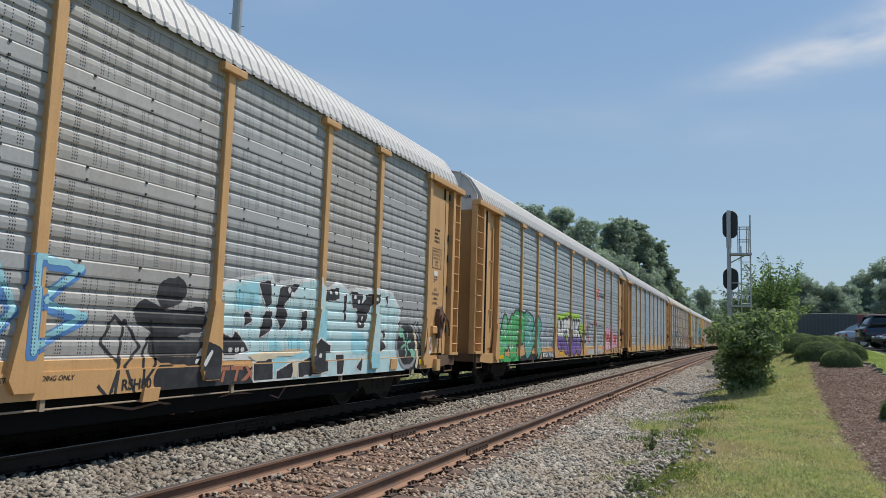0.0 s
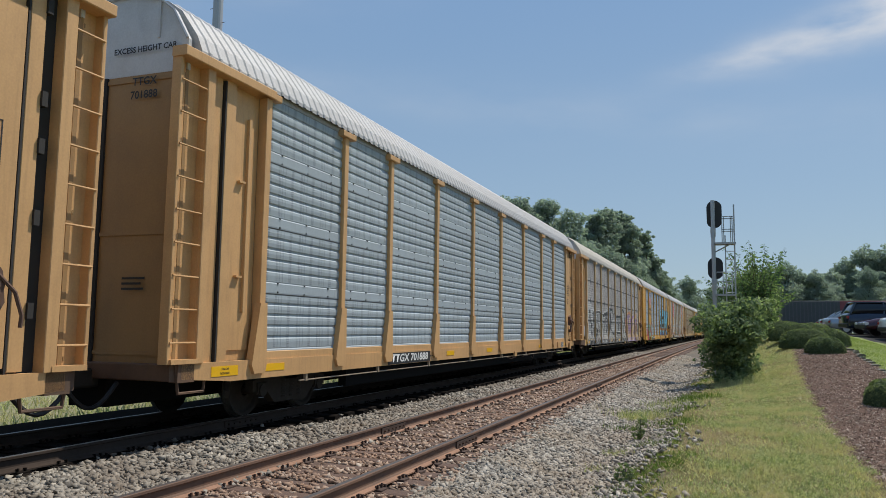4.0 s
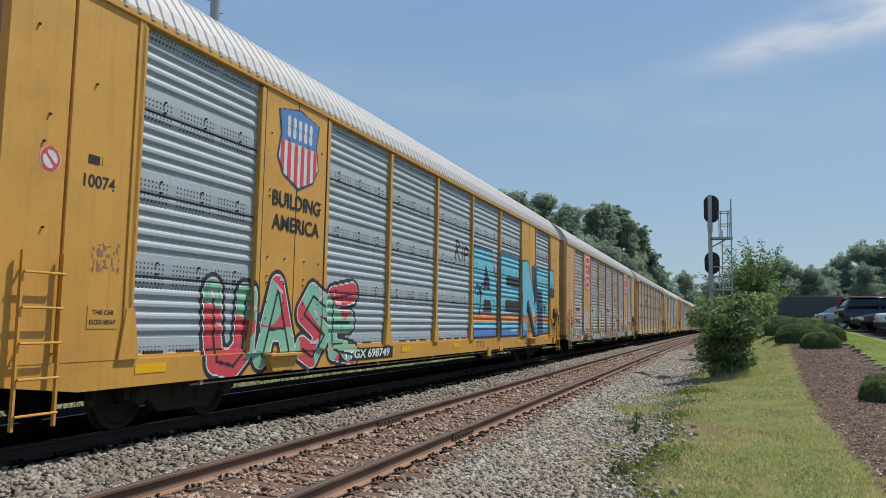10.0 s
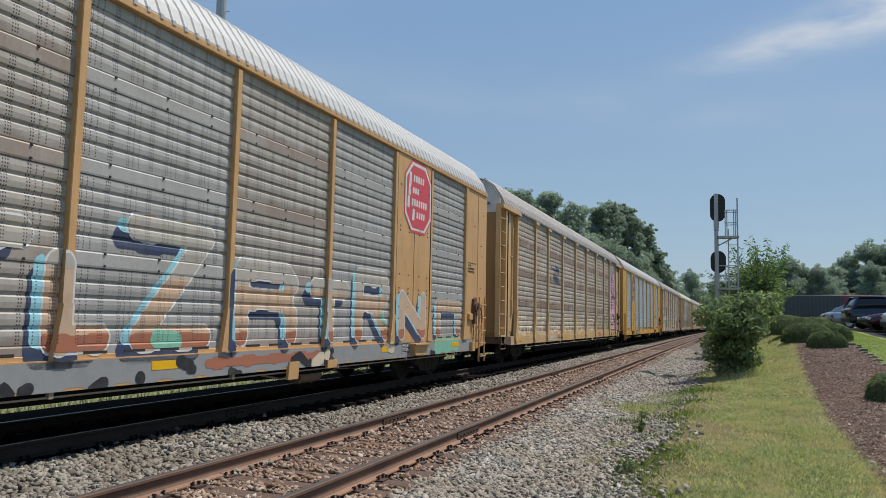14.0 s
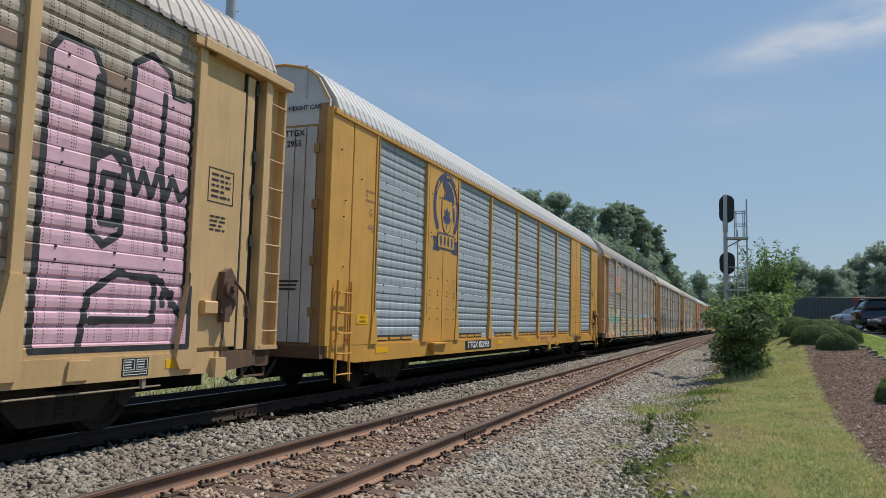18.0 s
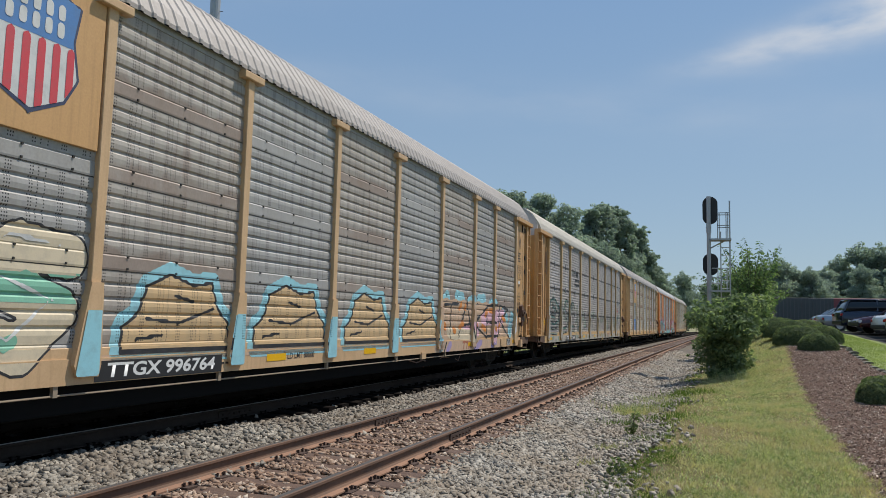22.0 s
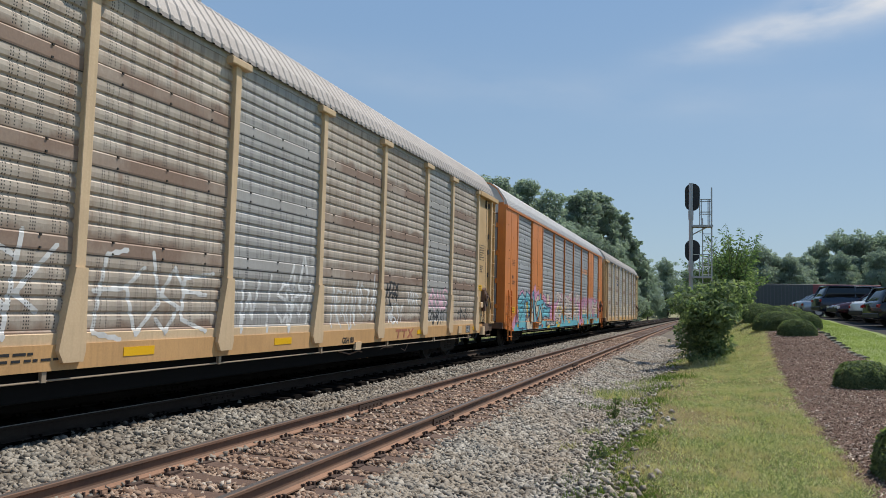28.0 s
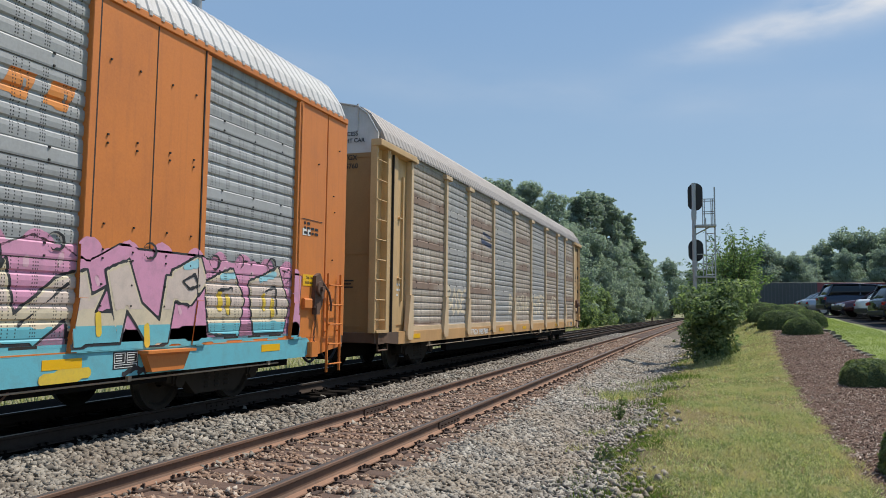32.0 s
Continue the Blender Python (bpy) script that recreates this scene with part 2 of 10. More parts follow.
M["endbrown"] = paint("end_door_paint", (0.34, 0.20, 0.08), (0.20, 0.12, 0.055), 0.45, 0.55, 0.4)
M["rustred"] = paint("rust_red_paint", (0.17, 0.055, 0.03), (0.09, 0.04, 0.03), 0.5, 0.6, 0.4)
M["endtan"] = paint("bright_end_paint", (0.56, 0.345, 0.135), (0.30, 0.18, 0.08), 0.4, 0.55, 0.35)
M["foldgrey"] = paint("folding_door_paint", (0.27, 0.275, 0.28), (0.14, 0.13, 0.12), 0.5, 0.6, 0.4)
M["endgrey"] = paint("grey_end_paint", (0.56, 0.565, 0.57), (0.2, 0.19, 0.18), 0.4, 0.5, 0.35)
M["roof"] = galvanised("zinc_roof_sheet", (0.52, 0.515, 0.515), (0.38, 0.34, 0.31), 0.35, False)
M["roof_dull"] = galvanised("dulled_roof_sheet", (0.44, 0.40, 0.375), (0.26, 0.22, 0.195), 0.4, False)
M["roof_cream"] = galvanised("cream_roof_sheet", (0.62, 0.57, 0.49), (0.36, 0.31, 0.25), 0.35, False)
M["zinc_blue"] = galvanised("bright_zinc_sheet", (0.425, 0.485, 0.52), (0.28, 0.30, 0.31), 0.3)
M["zinc_mid"] = galvanised("grey_zinc_sheet", (0.455, 0.445, 0.43), (0.25, 0.22, 0.19), 0.45)
M["zinc_grey"] = galvanised("plain_zinc_sheet", (0.44, 0.45, 0.455), (0.26, 0.25, 0.24), 0.4)
M["zinc_dark"] = galvanised("dull_zinc_sheet", (0.49, 0.45, 0.405), (0.26, 0.21, 0.165), 0.5, True, 0.5)
M["zinc_dense"] = galvanised("finely_punched_zinc_sheet", (0.57, 0.53, 0.505), (0.25, 0.21, 0.18), 0.4, "dense")
M["zinc_rows"] = galvanised("coarsely_punched_zinc_sheet", (0.42, 0.48, 0.525), (0.28, 0.30, 0.31), 0.3, "rows")
M["zinc_brown"] = galvanised("rust_stained_zinc_sheet", (0.57, 0.50, 0.42), (0.25, 0.175, 0.12), 0.6, True, 0.8)
M["black"] = plain("black_underframe", (0.014, 0.0135, 0.013), 0.8, 0.0, 12, 0.4)
M["truck"] = plain("greasy_cast_steel", (0.055, 0.047, 0.04), 0.75, 0.1, 10, 0.5)
M["steel"] = plain("bright_steel", (0.42, 0.4, 0.38), 0.35, 0.9, 40, 0.3)
M["rod"] = plain("weathered_rod", (0.36, 0.28, 0.20), 0.6, 0.1)
M["rust_gear"] = plain("rusty_brake_iron", (0.15, 0.085, 0.06), 0.85, 0.0, 18, 0.6)
M["reservoir"] = plain("rust_brown_tank", (0.20, 0.12, 0.085), 0.8, 0.0, 14, 0.5)
M["rubber"] = plain("black_rubber", (0.015, 0.015, 0.016), 0.6)
M["white"] = plain("white_marking", (0.75, 0.75, 0.73), 0.6, 0, 30, 0.15)
M["ink"] = plain("black_marking", (0.02, 0.02, 0.022), 0.6, 0, 30, 0.2)
M["grimy"] = paint("grimy_end_paint", (0.15, 0.085, 0.05), (0.05, 0.036, 0.028), 0.7, 0.8, 0.5)
M["reflector"] = plain("yellow_reflector", (0.85, 0.47, 0.01), 0.3, 0, 30, 0.1)
M["seam"] = plain("dark_seam", (0.03, 0.027, 0.025), 0.85)
M["rail_side"] = paint("rusty_rail", (0.17, 0.095, 0.06), (0.06, 0.042, 0.034), 0.7, 0.85, 0.3)
# same rust, painted lighter than the web where the sun strikes the foot
M["rail_foot"] = paint("sunlit_rail_foot", (0.29, 0.16, 0.10), (0.14, 0.075, 0.047), 0.5, 0.9, 0.3)
M["rail_top"] = plain("worn_rail_head", (0.115, 0.10, 0.095), 0.5, 0.35, 30, 0.4)
M["rail_far_top"] = plain("far_rail_head", (0.20, 0.19, 0.185), 0.42, 0.7, 30, 0.4)
# far-track rail and tie colours are darkened for the shade under the train
M["rail_shaded"] = paint("shaded_rail", (0.06, 0.046, 0.038), (0.03, 0.024, 0.02), 0.6, 0.8, 0.2)
M["tie_shaded"] = wood_mat("shaded_tie", (0.026, 0.021, 0.018), (0.013, 0.011, 0.01))
M["spike"] = plain("rusty_spike", (0.085, 0.05, 0.036), 0.9, 0, 15, 0.6)
M["tie"] = wood_mat("weathered_tie", (0.175, 0.105, 0.075), (0.065, 0.038, 0.028))
M["ballast"] = stone_mat("ballast_stone", (0.085, 0.075, 0.065), (0.34, 0.312, 0.268), (0.44, 0.40, 0.34), (0.24, 0.185, 0.13))
M["ballast_mid"] = stone_mat("grimy_ballast_stone", (0.095, 0.083, 0.068), (0.29, 0.262, 0.22), (0.40, 0.36, 0.30), (0.17, 0.13, 0.095))
M["ballast_rust"] = stone_mat("rust_stained_stone", (0.13, 0.078, 0.05), (0.36, 0.255, 0.185), (0.50, 0.42, 0.34), (0.24, 0.135, 0.085))
M["grass"] = leaf_mat("grass_blade", (0.055, 0.105, 0.034), (0.72, 0.72, 0.385), (0.39, 0.415, 0.19), 0.4, (1.3, 1.35, 0.8), True)
M["lawn_blade"] = leaf_mat("lawn_blade", (0.19, 0.24, 0.09), (0.33, 0.37, 0.16))
M["straw"] = leaf_mat("dry_grass", (0.27, 0.21, 0.11), (0.55, 0.46, 0.27), None, 0.25, (1.1, 1.1, 0.9))
M["weed"] = leaf_mat("weed_leaf", (0.07, 0.12, 0.025), (0.14, 0.19, 0.045))
# distance haze is mixed into these pale, bluish leaf colours
M["leaf"] = leaf_mat("hazed_tree_leaf", (0.22, 0.265, 0.25), (0.36, 0.40, 0.355), (0.26, 0.305, 0.275), 0.55, (1.3, 1.45, 1.05))
M["leaf_light"] = leaf_mat("young_tree_leaf", (0.075, 0.125, 0.06), (0.20, 0.27, 0.125))
M["leaf_bush"] = leaf_mat("bush_leaf", (0.07, 0.115, 0.065), (0.34, 0.40, 0.225), (0.13, 0.18, 0.105))
M["leaf_dark"] = leaf_mat("clipped_shrub_leaf", (0.08, 0.115, 0.06), (0.24, 0.28, 0.145))
M["bark"] = plain("bark", (0.11, 0.085, 0.065), 0.9, 0, 8, 0.6)
M["mulch"] = stone_mat("mulch_chip", (0.095, 0.058, 0.044), (0.35, 0.24, 0.18), (0.56, 0.47, 0.39))
M["galv_post"] = plain("galvanised_steel", (0.42, 0.43, 0.44), 0.45, 0.4, 25, 0.3)
M["signal_black"] = plain("signal_black", (0.018, 0.018, 0.02), 0.55)

for key in ("black", "truck", "rail_shaded", "tie_shaded"):
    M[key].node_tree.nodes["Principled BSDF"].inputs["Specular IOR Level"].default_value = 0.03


def ground_mat():
    m = Nodes("ground")
    pos = m.position()
    sep = m.node("ShaderNodeSeparateXYZ")
    m.link(pos, sep.inputs[0])
    x, y = sep.outputs[0], sep.outputs[1]
    bend = m.math("MULTIPLY", m.math("POWER", m.math("MAXIMUM", m.math("SUBTRACT", y, 5.0), 0.0), 2.0), 0.0000577)
    wob = m.math("MULTIPLY", m.math("SUBTRACT", m.noise(pos, 0.8, 6, 0.65), 0.5), 3.0)
    lat = m.math("ADD", m.math("SUBTRACT", x, bend), wob)
    fine = m.noise(pos, 45.0, 5, 0.6)
    mid = m.noise(pos, 3.0, 5)
    vor = m.node("ShaderNodeTexVoronoi")
    vor.inputs["Scale"].default_value = 17.0
    m.link(pos, vor.inputs["Vector"])
    stones = m.mix(vor.outputs["Color"], (0.11, 0.10, 0.088), (0.26, 0.24, 0.21))
    stones = m.mix(m.ramp(vor.outputs["Distance"], 0.0, 0.045), stones, (0.15, 0.135, 0.118))
    dirt = m.mix(m.ramp(mid, 0.3, 0.7), (0.13, 0.105, 0.08), (0.24, 0.20, 0.16))
    gravel = m.mix(m.ramp(m.noise(pos, 1.3, 5), 0.45, 0.62), stones, dirt)
    grass = m.mix(m.ramp(mid, 0.3, 0.7), (0.10, 0.095, 0.04), (0.22, 0.19, 0.095))
    grass = m.mix(m.ramp(m.noise(pos, 0.55, 4), 0.45, 0.7), grass, (0.26, 0.205, 0.115))
    lawn = m.mix(m.ramp(mid, 0.3, 0.7), (0.20, 0.245, 0.10), (0.29, 0.32, 0.14))
    mulch = m.mix(m.ramp(fine, 0.35, 0.65), (0.075, 0.045, 0.035), (0.21, 0.145, 0.115))
    asphalt = m.mix(fine, (0.045, 0.045, 0.047), (0.085, 0.083, 0.08))
    soil = m.mix(m.ramp(m.noise(pos, 6.0, 5, 0.7), 0.35, 0.65), (0.085, 0.066, 0.048), (0.19, 0.155, 0.118))
    col = m.mix(m.ramp(lat, -2.1, -1.3), gravel, soil)
    col = m.mix(m.ramp(lat, -1.35, -0.75), col, grass)
    edge = m.math("ADD", m.math("MULTIPLY", m.math("POWER", m.math("MINIMUM", m.math("MAXIMUM", y, 0.0), 34.0), 2.0), 0.0009), 1.50)
    small = m.math("MULTIPLY", m.math("SUBTRACT", m.noise(pos, 3.0, 6, 0.7), 0.5), 0.5)
    off = m.math("SUBTRACT", m.math("ADD", x, small), edge)
    rim = m.math("SUBTRACT", 1.0, m.ramp(m.math("ABSOLUTE", m.math("ADD", off, 0.05)), 0.02, 0.16))
    col = m.mix(m.math("MULTIPLY", rim, 0.7), col, (0.33, 0.26, 0.16))
    col = m.mix(m.ramp(off, -0.05, 0.05), col, mulch)
    lawn_on = m.ramp(m.math("ADD", x, small), 4.4, 4.5)
    col = m.mix(lawn_on, col, lawn)
    far_lawn = m.ramp(y, 42.0, 43.0)
    col = m.mix(m.math("MULTIPLY", far_lawn, m.ramp(x, -0.5, 0.5)), col, lawn)
    lot = m.math("MULTIPLY", m.ramp(y, 20.0, 20.4), m.ramp(m.math("ADD", x, m.math("MULTIPLY", y, 0.1)), 9.65, 9.8))
    lot2 = m.math("MULTIPLY", m.math("LESS_THAN", y, 100.0), lot)
    col = m.mix(lot2, col, asphalt)
    # near-black strip along the far track: the train's shade, put into the ground colour
    train_shade = m.math("MULTIPLY", m.ramp(m.math("SUBTRACT", x, bend), -6.3, -6.7), m.ramp(m.math("SUBTRACT", x, bend), -11.7, -11.2))
    col = m.mix(m.math("MULTIPLY", train_shade, 0.92), col, (0.016, 0.014, 0.0125))
    left = m.ramp(m.math("ADD", lat, 0.0), -11.3, -11.9)
    col = m.mix(left, col, m.mix(m.ramp(mid, 0.3, 0.7), (0.19, 0.185, 0.10), (0.32, 0.30, 0.20)))
    mat = m.finish(col, 0.95, 0.0, fine, 0.03, 0.7)
    m.bsdf.inputs["Specular IOR Level"].default_value = 0.0
    return mat


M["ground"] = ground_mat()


# ---- mesh building ----
class Solid:
    """Gathers faces for one mesh, with a material slot for each face."""

    def __init__(self):
        self.v, self.f, self.s = [], [], []

    def face(self, pts, slot=0):
        n = len(self.v)
        self.v.extend(pts)
        self.f.append(tuple(range(n, n + len(pts))))
        self.s.append(slot)

    def box(self, x0, x1, y0, y1, z0, z1, slot=0, c=0.0):
        """A box; c cuts its four edges along its longest side, so that they catch the light."""
        if c:
            size = (x1 - x0, y1 - y0, z1 - z0)
            k = size.index(max(size))
            lo, hi = ((x0, x1), (y0, y1), (z0, z1))[k]
            (a0, a1), (b0, b1) = [r for i, r in enumerate(((x0, x1), (y0, y1), (z0, z1))) if i != k]
            ring = [(a0 + c, b0), (a1 - c, b0), (a1, b0 + c), (a1, b1 - c), (a1 - c, b1), (a0 + c, b1), (a0, b1 - c), (a0, b0 + c)]
            self.prism(ring, k, lo, hi, slot)
            return
        n = len(self.v)
        self.v.extend([(x0, y0, z0), (x1, y0, z0), (x1, y1, z0), (x0, y1, z0), (x0, y0, z1), (x1, y0, z1), (x1, y1, z1), (x0, y1, z1)])
        for q in ((0, 3, 2, 1), (4, 5, 6, 7), (0, 1, 5, 4), (1, 2, 6, 5), (2, 3, 7, 6), (3, 0, 4, 7)):
            self.f.append(tuple(n + i for i in q))
            self.s.append(slot)

    def prism(self, ring, axis, lo, hi, slot=0):
        """A ring in the two other axes (in order), drawn out from lo to hi along axis."""
        def at(p, h):
            q = list(p)
            q.insert(axis, h)
            return tuple(q)
        n, k = len(self.v), len(ring)
        self.v.extend([at(p, lo) for p in ring] + [at(p, hi) for p in ring])
        for i in range(k):
            j = (i + 1) % k
            self.f.append((n + i, n + j, n + k + j, n + k + i))
            self.s.append(slot)
        self.f.append(tuple(n + i for i in reversed(range(k))))
        self.f.append(tuple(n + k + i for i in range(k)))
        self.s.extend([slot, slot])

    def tube(self, a, b, r, sides=6, slot=0, r2=None):
        a, b = Vector(a), Vector(b)
        d = (b - a).normalized()
        u = d.orthogonal().normalized()
        w = d.cross(u)
        r2 = r if r2 is None else r2
        n = len(self.v)
        for p, q in ((a, r), (b, r2)):
            for i in range(sides):
                t = 2 * math.pi * i / sides
                self.v.append(tuple(p + u * (q * math.cos(t)) + w * (q * math.sin(t))))
        for i in range(sides):
            j = (i + 1) % sides
            self.f.append((n + i, n + j, n + sides + j, n + sides + i))
            self.s.append(slot)
        self.f.append(tuple(n + i for i in reversed(range(sides))))
        self.f.append(tuple(n + sides + i for i in range(sides)))
        self.s.extend([slot, slot])

    def pipe(self, pts, r, sides=6, slot=0):
        """One bent tube through all the points."""
        pts = [Vector(q) for q in pts]
        n = len(self.v)
        u = (pts[1] - pts[0]).orthogonal().normalized()
        for i, q in enumerate(pts):
            d = (pts[min(i + 1, len(pts) - 1)] - pts[max(i - 1, 0)]).normalized()
            u = (u - d * u.dot(d)).normalized()
            w = d.cross(u)
            for j in range(sides):
                t = 2 * math.pi * j / sides
                self.v.append(tuple(q + u * (r * math.cos(t)) + w * (r * math.sin(t))))
        for i in range(len(pts) - 1):
            for j in range(sides):
                k = (j + 1) % sides
                self.f.append((n + i * sides + j, n + i * sides + k, n + (i + 1) * sides + k, n + (i + 1) * sides + j))
                self.s.append(slot)
        self.f.append(tuple(n + j for j in reversed(range(sides))))
        self.f.append(tuple(n + (len(pts) - 1) * sides + j for j in range(sides)))
        self.s.extend([slot, slot])

    def disc(self, axis, centre, r, lo, hi, sides=20, slot=0):
        ring = [(centre[0] + r * math.cos(2 * math.pi * i / sides), centre[1] + r * math.sin(2 * math.pi * i / sides)) for i in range(sides)]
        self.prism(ring, axis, lo, hi, slot)

    def mesh(self, name, *mats, outward=True):
        me = bpy.data.meshes.new(name)
        me.from_pydata(self.v, [], self.f)
        for m in mats:
            me.materials.append(m)
        me.polygons.foreach_set("material_index", self.s)
        if outward:
            bm = bmesh.new()
            bm.from_mesh(me)
            bmesh.ops.recalc_face_normals(bm, faces=bm.faces)
            bm.to_mesh(me)
            bm.free()
        me.update()
        return me


def part(name, data, parent, label="", m=None):
    ob = new(name, data)
    ob.parent = parent
    if m is not None:
        ob.matrix_basis = m
    if label:
        ob["label"] = label
    return ob


def thing(name, label, category, group="", data=None, m=None, kind=""):
    ob = new(name, data)
    if m is not None:
        ob.matrix_basis = m
    return tagged(ob, label, category, group, kind)


def from_arrays(name, verts, faces, *mats):
    """One mesh out of numpy arrays of vertices and of faces with equally many corners."""
    me = bpy.data.meshes.new(name)
    k = faces.shape[1]
    me.vertices.add(len(verts))
    me.vertices.foreach_set("co", np.asarray(verts, np.float32).ravel())
    me.loops.add(faces.size)
    me.loops.foreach_set("vertex_index", faces.astype(np.int32).ravel())
    me.polygons.add(len(faces))
    me.polygons.foreach_set("loop_start", np.arange(0, faces.size, k, dtype=np.int32))
    for m in mats:
        me.materials.append(m)
    me.update(calc_edges=True)
    return me


FONT_CACHE = {}


def lettering(text, size, bold=0.0, shear=0.0, align="CENTER"):
    """The outline mesh of a line of text in the xy plane."""
    key = (text, size, bold, shear, align)
    if key not in FONT_CACHE:
        cu = bpy.data.curves.new("lettering", "FONT")
        cu.body, cu.size, cu.offset, cu.shear, cu.align_x = text, size, bold, shear, align
        cu.align_y = "CENTER"
        cu.resolution_u = 3
        ob = bpy.data.objects.new("lettering", cu)
        me = bpy.data.meshes.new_from_object(ob)
        bpy.data.objects.remove(ob)
        FONT_CACHE[key] = me
    return FONT_CACHE[key].copy()


# ---- lie of the land ----
FAR, NEAR = -8.08, -4.27             # centre lines of the two tracks
BEND = 1.154e-4


def bend(y):
    """How far the line has swung to the right at y."""
    return 0.5 * BEND * np.maximum(np.asarray(y, float) - 5.0, 0.0) ** 2


RAISED = 0.06      # the far track lies a little higher


def ease(t):
    t = np.clip(t, 0.0, 1.0)
    return t * t * (3 - 2 * t)


def land(x, y):
    x, y = np.asarray(x, float), np.asarray(y, float)
    lat = x - bend(y)
    z = np.full(np.broadcast(lat, y).shape, -0.22)
    z = z - 0.16 * ease((lat + 2.9) / 0.9) + 0.2 * ease((lat + 1.7) / 1.3)
    z = z + RAISED * ease((-6.1 - lat) / 0.6) - 0.25 * ease((-10.6 - lat) / 1.4) - 0.06 * np.exp(-((lat + 6.75) / 0.35) ** 4) * ease((y - 8.5) / 4.0) + 0.115 * np.exp(-((lat + 10.15) / 0.45) ** 4)
    rise = 1.62 * ease((y - 12.0) / 34.0)
    z = z + rise * ease((lat + 0.6) / 3.4)
    z = z + 2.2 * ease((-13.5 - lat) / 9.0) * ease((y - 30) / 40)
    rough = 0.03 * np.sin(x * 2.1 + y * 0.7) * np.sin(y * 1.3 - x) * np.where((lat > -1.5) | (lat < -12), 1.0, 0.3)
    return z + rough


def build_ground():
    xs = np.unique(np.concatenate([np.linspace(-2500, -60, 12), np.linspace(-60, -14, 24), np.linspace(-14, 8, 89), np.linspace(8, 60, 30), np.linspace(60, 2500, 12)]))
    ys = np.unique(np.concatenate([np.linspace(-2500, -20, 10), np.linspace(-20, 4, 16), np.linspace(4, 60, 150), np.linspace(60, 180, 50), np.linspace(180, 2500, 14)]))
    gx, gy = np.meshgrid(xs, ys)
    gz = land(gx, gy)
    v = np.stack([gx, gy, gz], -1).reshape(-1, 3)
    nx, ny = len(xs), len(ys)
    i = (np.arange(ny - 1)[:, None] * nx + np.arange(nx - 1)[None, :]).ravel()
    f = np.stack([i, i + 1, i + nx + 1, i + nx], 1)
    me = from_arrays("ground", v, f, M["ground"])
    me.polygons.foreach_set("use_smooth", np.ones(len(f), bool))
    tagged(new("ground", me), "gravel, grass verge, mulch bed and lawn beside the railway", "ground", kind="structure")


build_ground()


# ---- railway tracks ----
def rail_mesh(x0, y0, y1, side, step=4.0):
    ring = [(-0.076, 0.0), (0.076, 0.0), (0.076, 0.014), (0.028, 0.034), (0.011, 0.055), (0.011, 0.128), (0.037, 0.142), (0.037, 0.166), (0.028, 0.172),
            (-0.028, 0.172), (-0.037, 0.166), (-0.037, 0.142), (-0.011, 0.128), (-0.011, 0.055), (-0.028, 0.034), (-0.076, 0.014)]
    s = Solid()
    ys = np.arange(y0, y1 + step, step)
    k = len(ring)
    for y in ys:
        bx = float(bend(y))
        s.v.extend([(x0 + bx + a, float(y), b - 0.172 + RAISED * (x0 < -6)) for a, b in ring])
    for j in range(len(ys) - 1):
        for i in range(k):
            i2 = (i + 1) % k
            s.f.append((j * k + i, j * k + i2, (j + 1) * k + i2, (j + 1) * k + i))
            s.s.append(1 if i == 8 else 2 if i in (1, 2, 14, 15) else 0)
    s.f.append(tuple(range(k)))
    s.s.append(0)
    near = side is M["rail_side"]
    return s.mesh("rail", side, M["rail_top" if near else "rail_far_top"], M["rail_foot"] if near else side)


def tie_meshes(mat, count=5):
    out = []
    for _ in range(count):
        s = Solid()
        n, w = 6, 0.115 + random.uniform(-0.012, 0.012)
        rings = []
        for i in range(n + 1):
            x = -1.3 + 2.6 * i / n
            j = [random.uniform(-0.012, 0.012) for _ in range(6)]
            rings.append([(x, -w + j[0], -0.16), (x, w + j[1], -0.16), (x, w + j[2], -0.015 + j[4] * 0.5), (x, w - 0.02 + j[2], j[4] * 0.6), (x, -w + 0.02 + j[3], j[5] * 0.6), (x, -w + j[3], -0.015)])
        for r in rings:
            s.v.extend(r)
        for a in range(n):
            for i in range(6):
                j = (i + 1) % 6
                s.f.append((a * 6 + i, a * 6 + j, a * 6 + 6 + j, a * 6 + 6 + i))
                s.s.append(0)
        s.f.append(tuple(range(6)))
        s.f.append(tuple(n * 6 + i for i in range(6)))
        s.s.extend([0, 0])
        out.append(s.mesh("tie", mat))
    return out


TIE_MESHES = {"near_track": tie_meshes(M["tie"]), "far_track": tie_meshes(M["tie_shaded"])}
TIE_STEP = 0.53


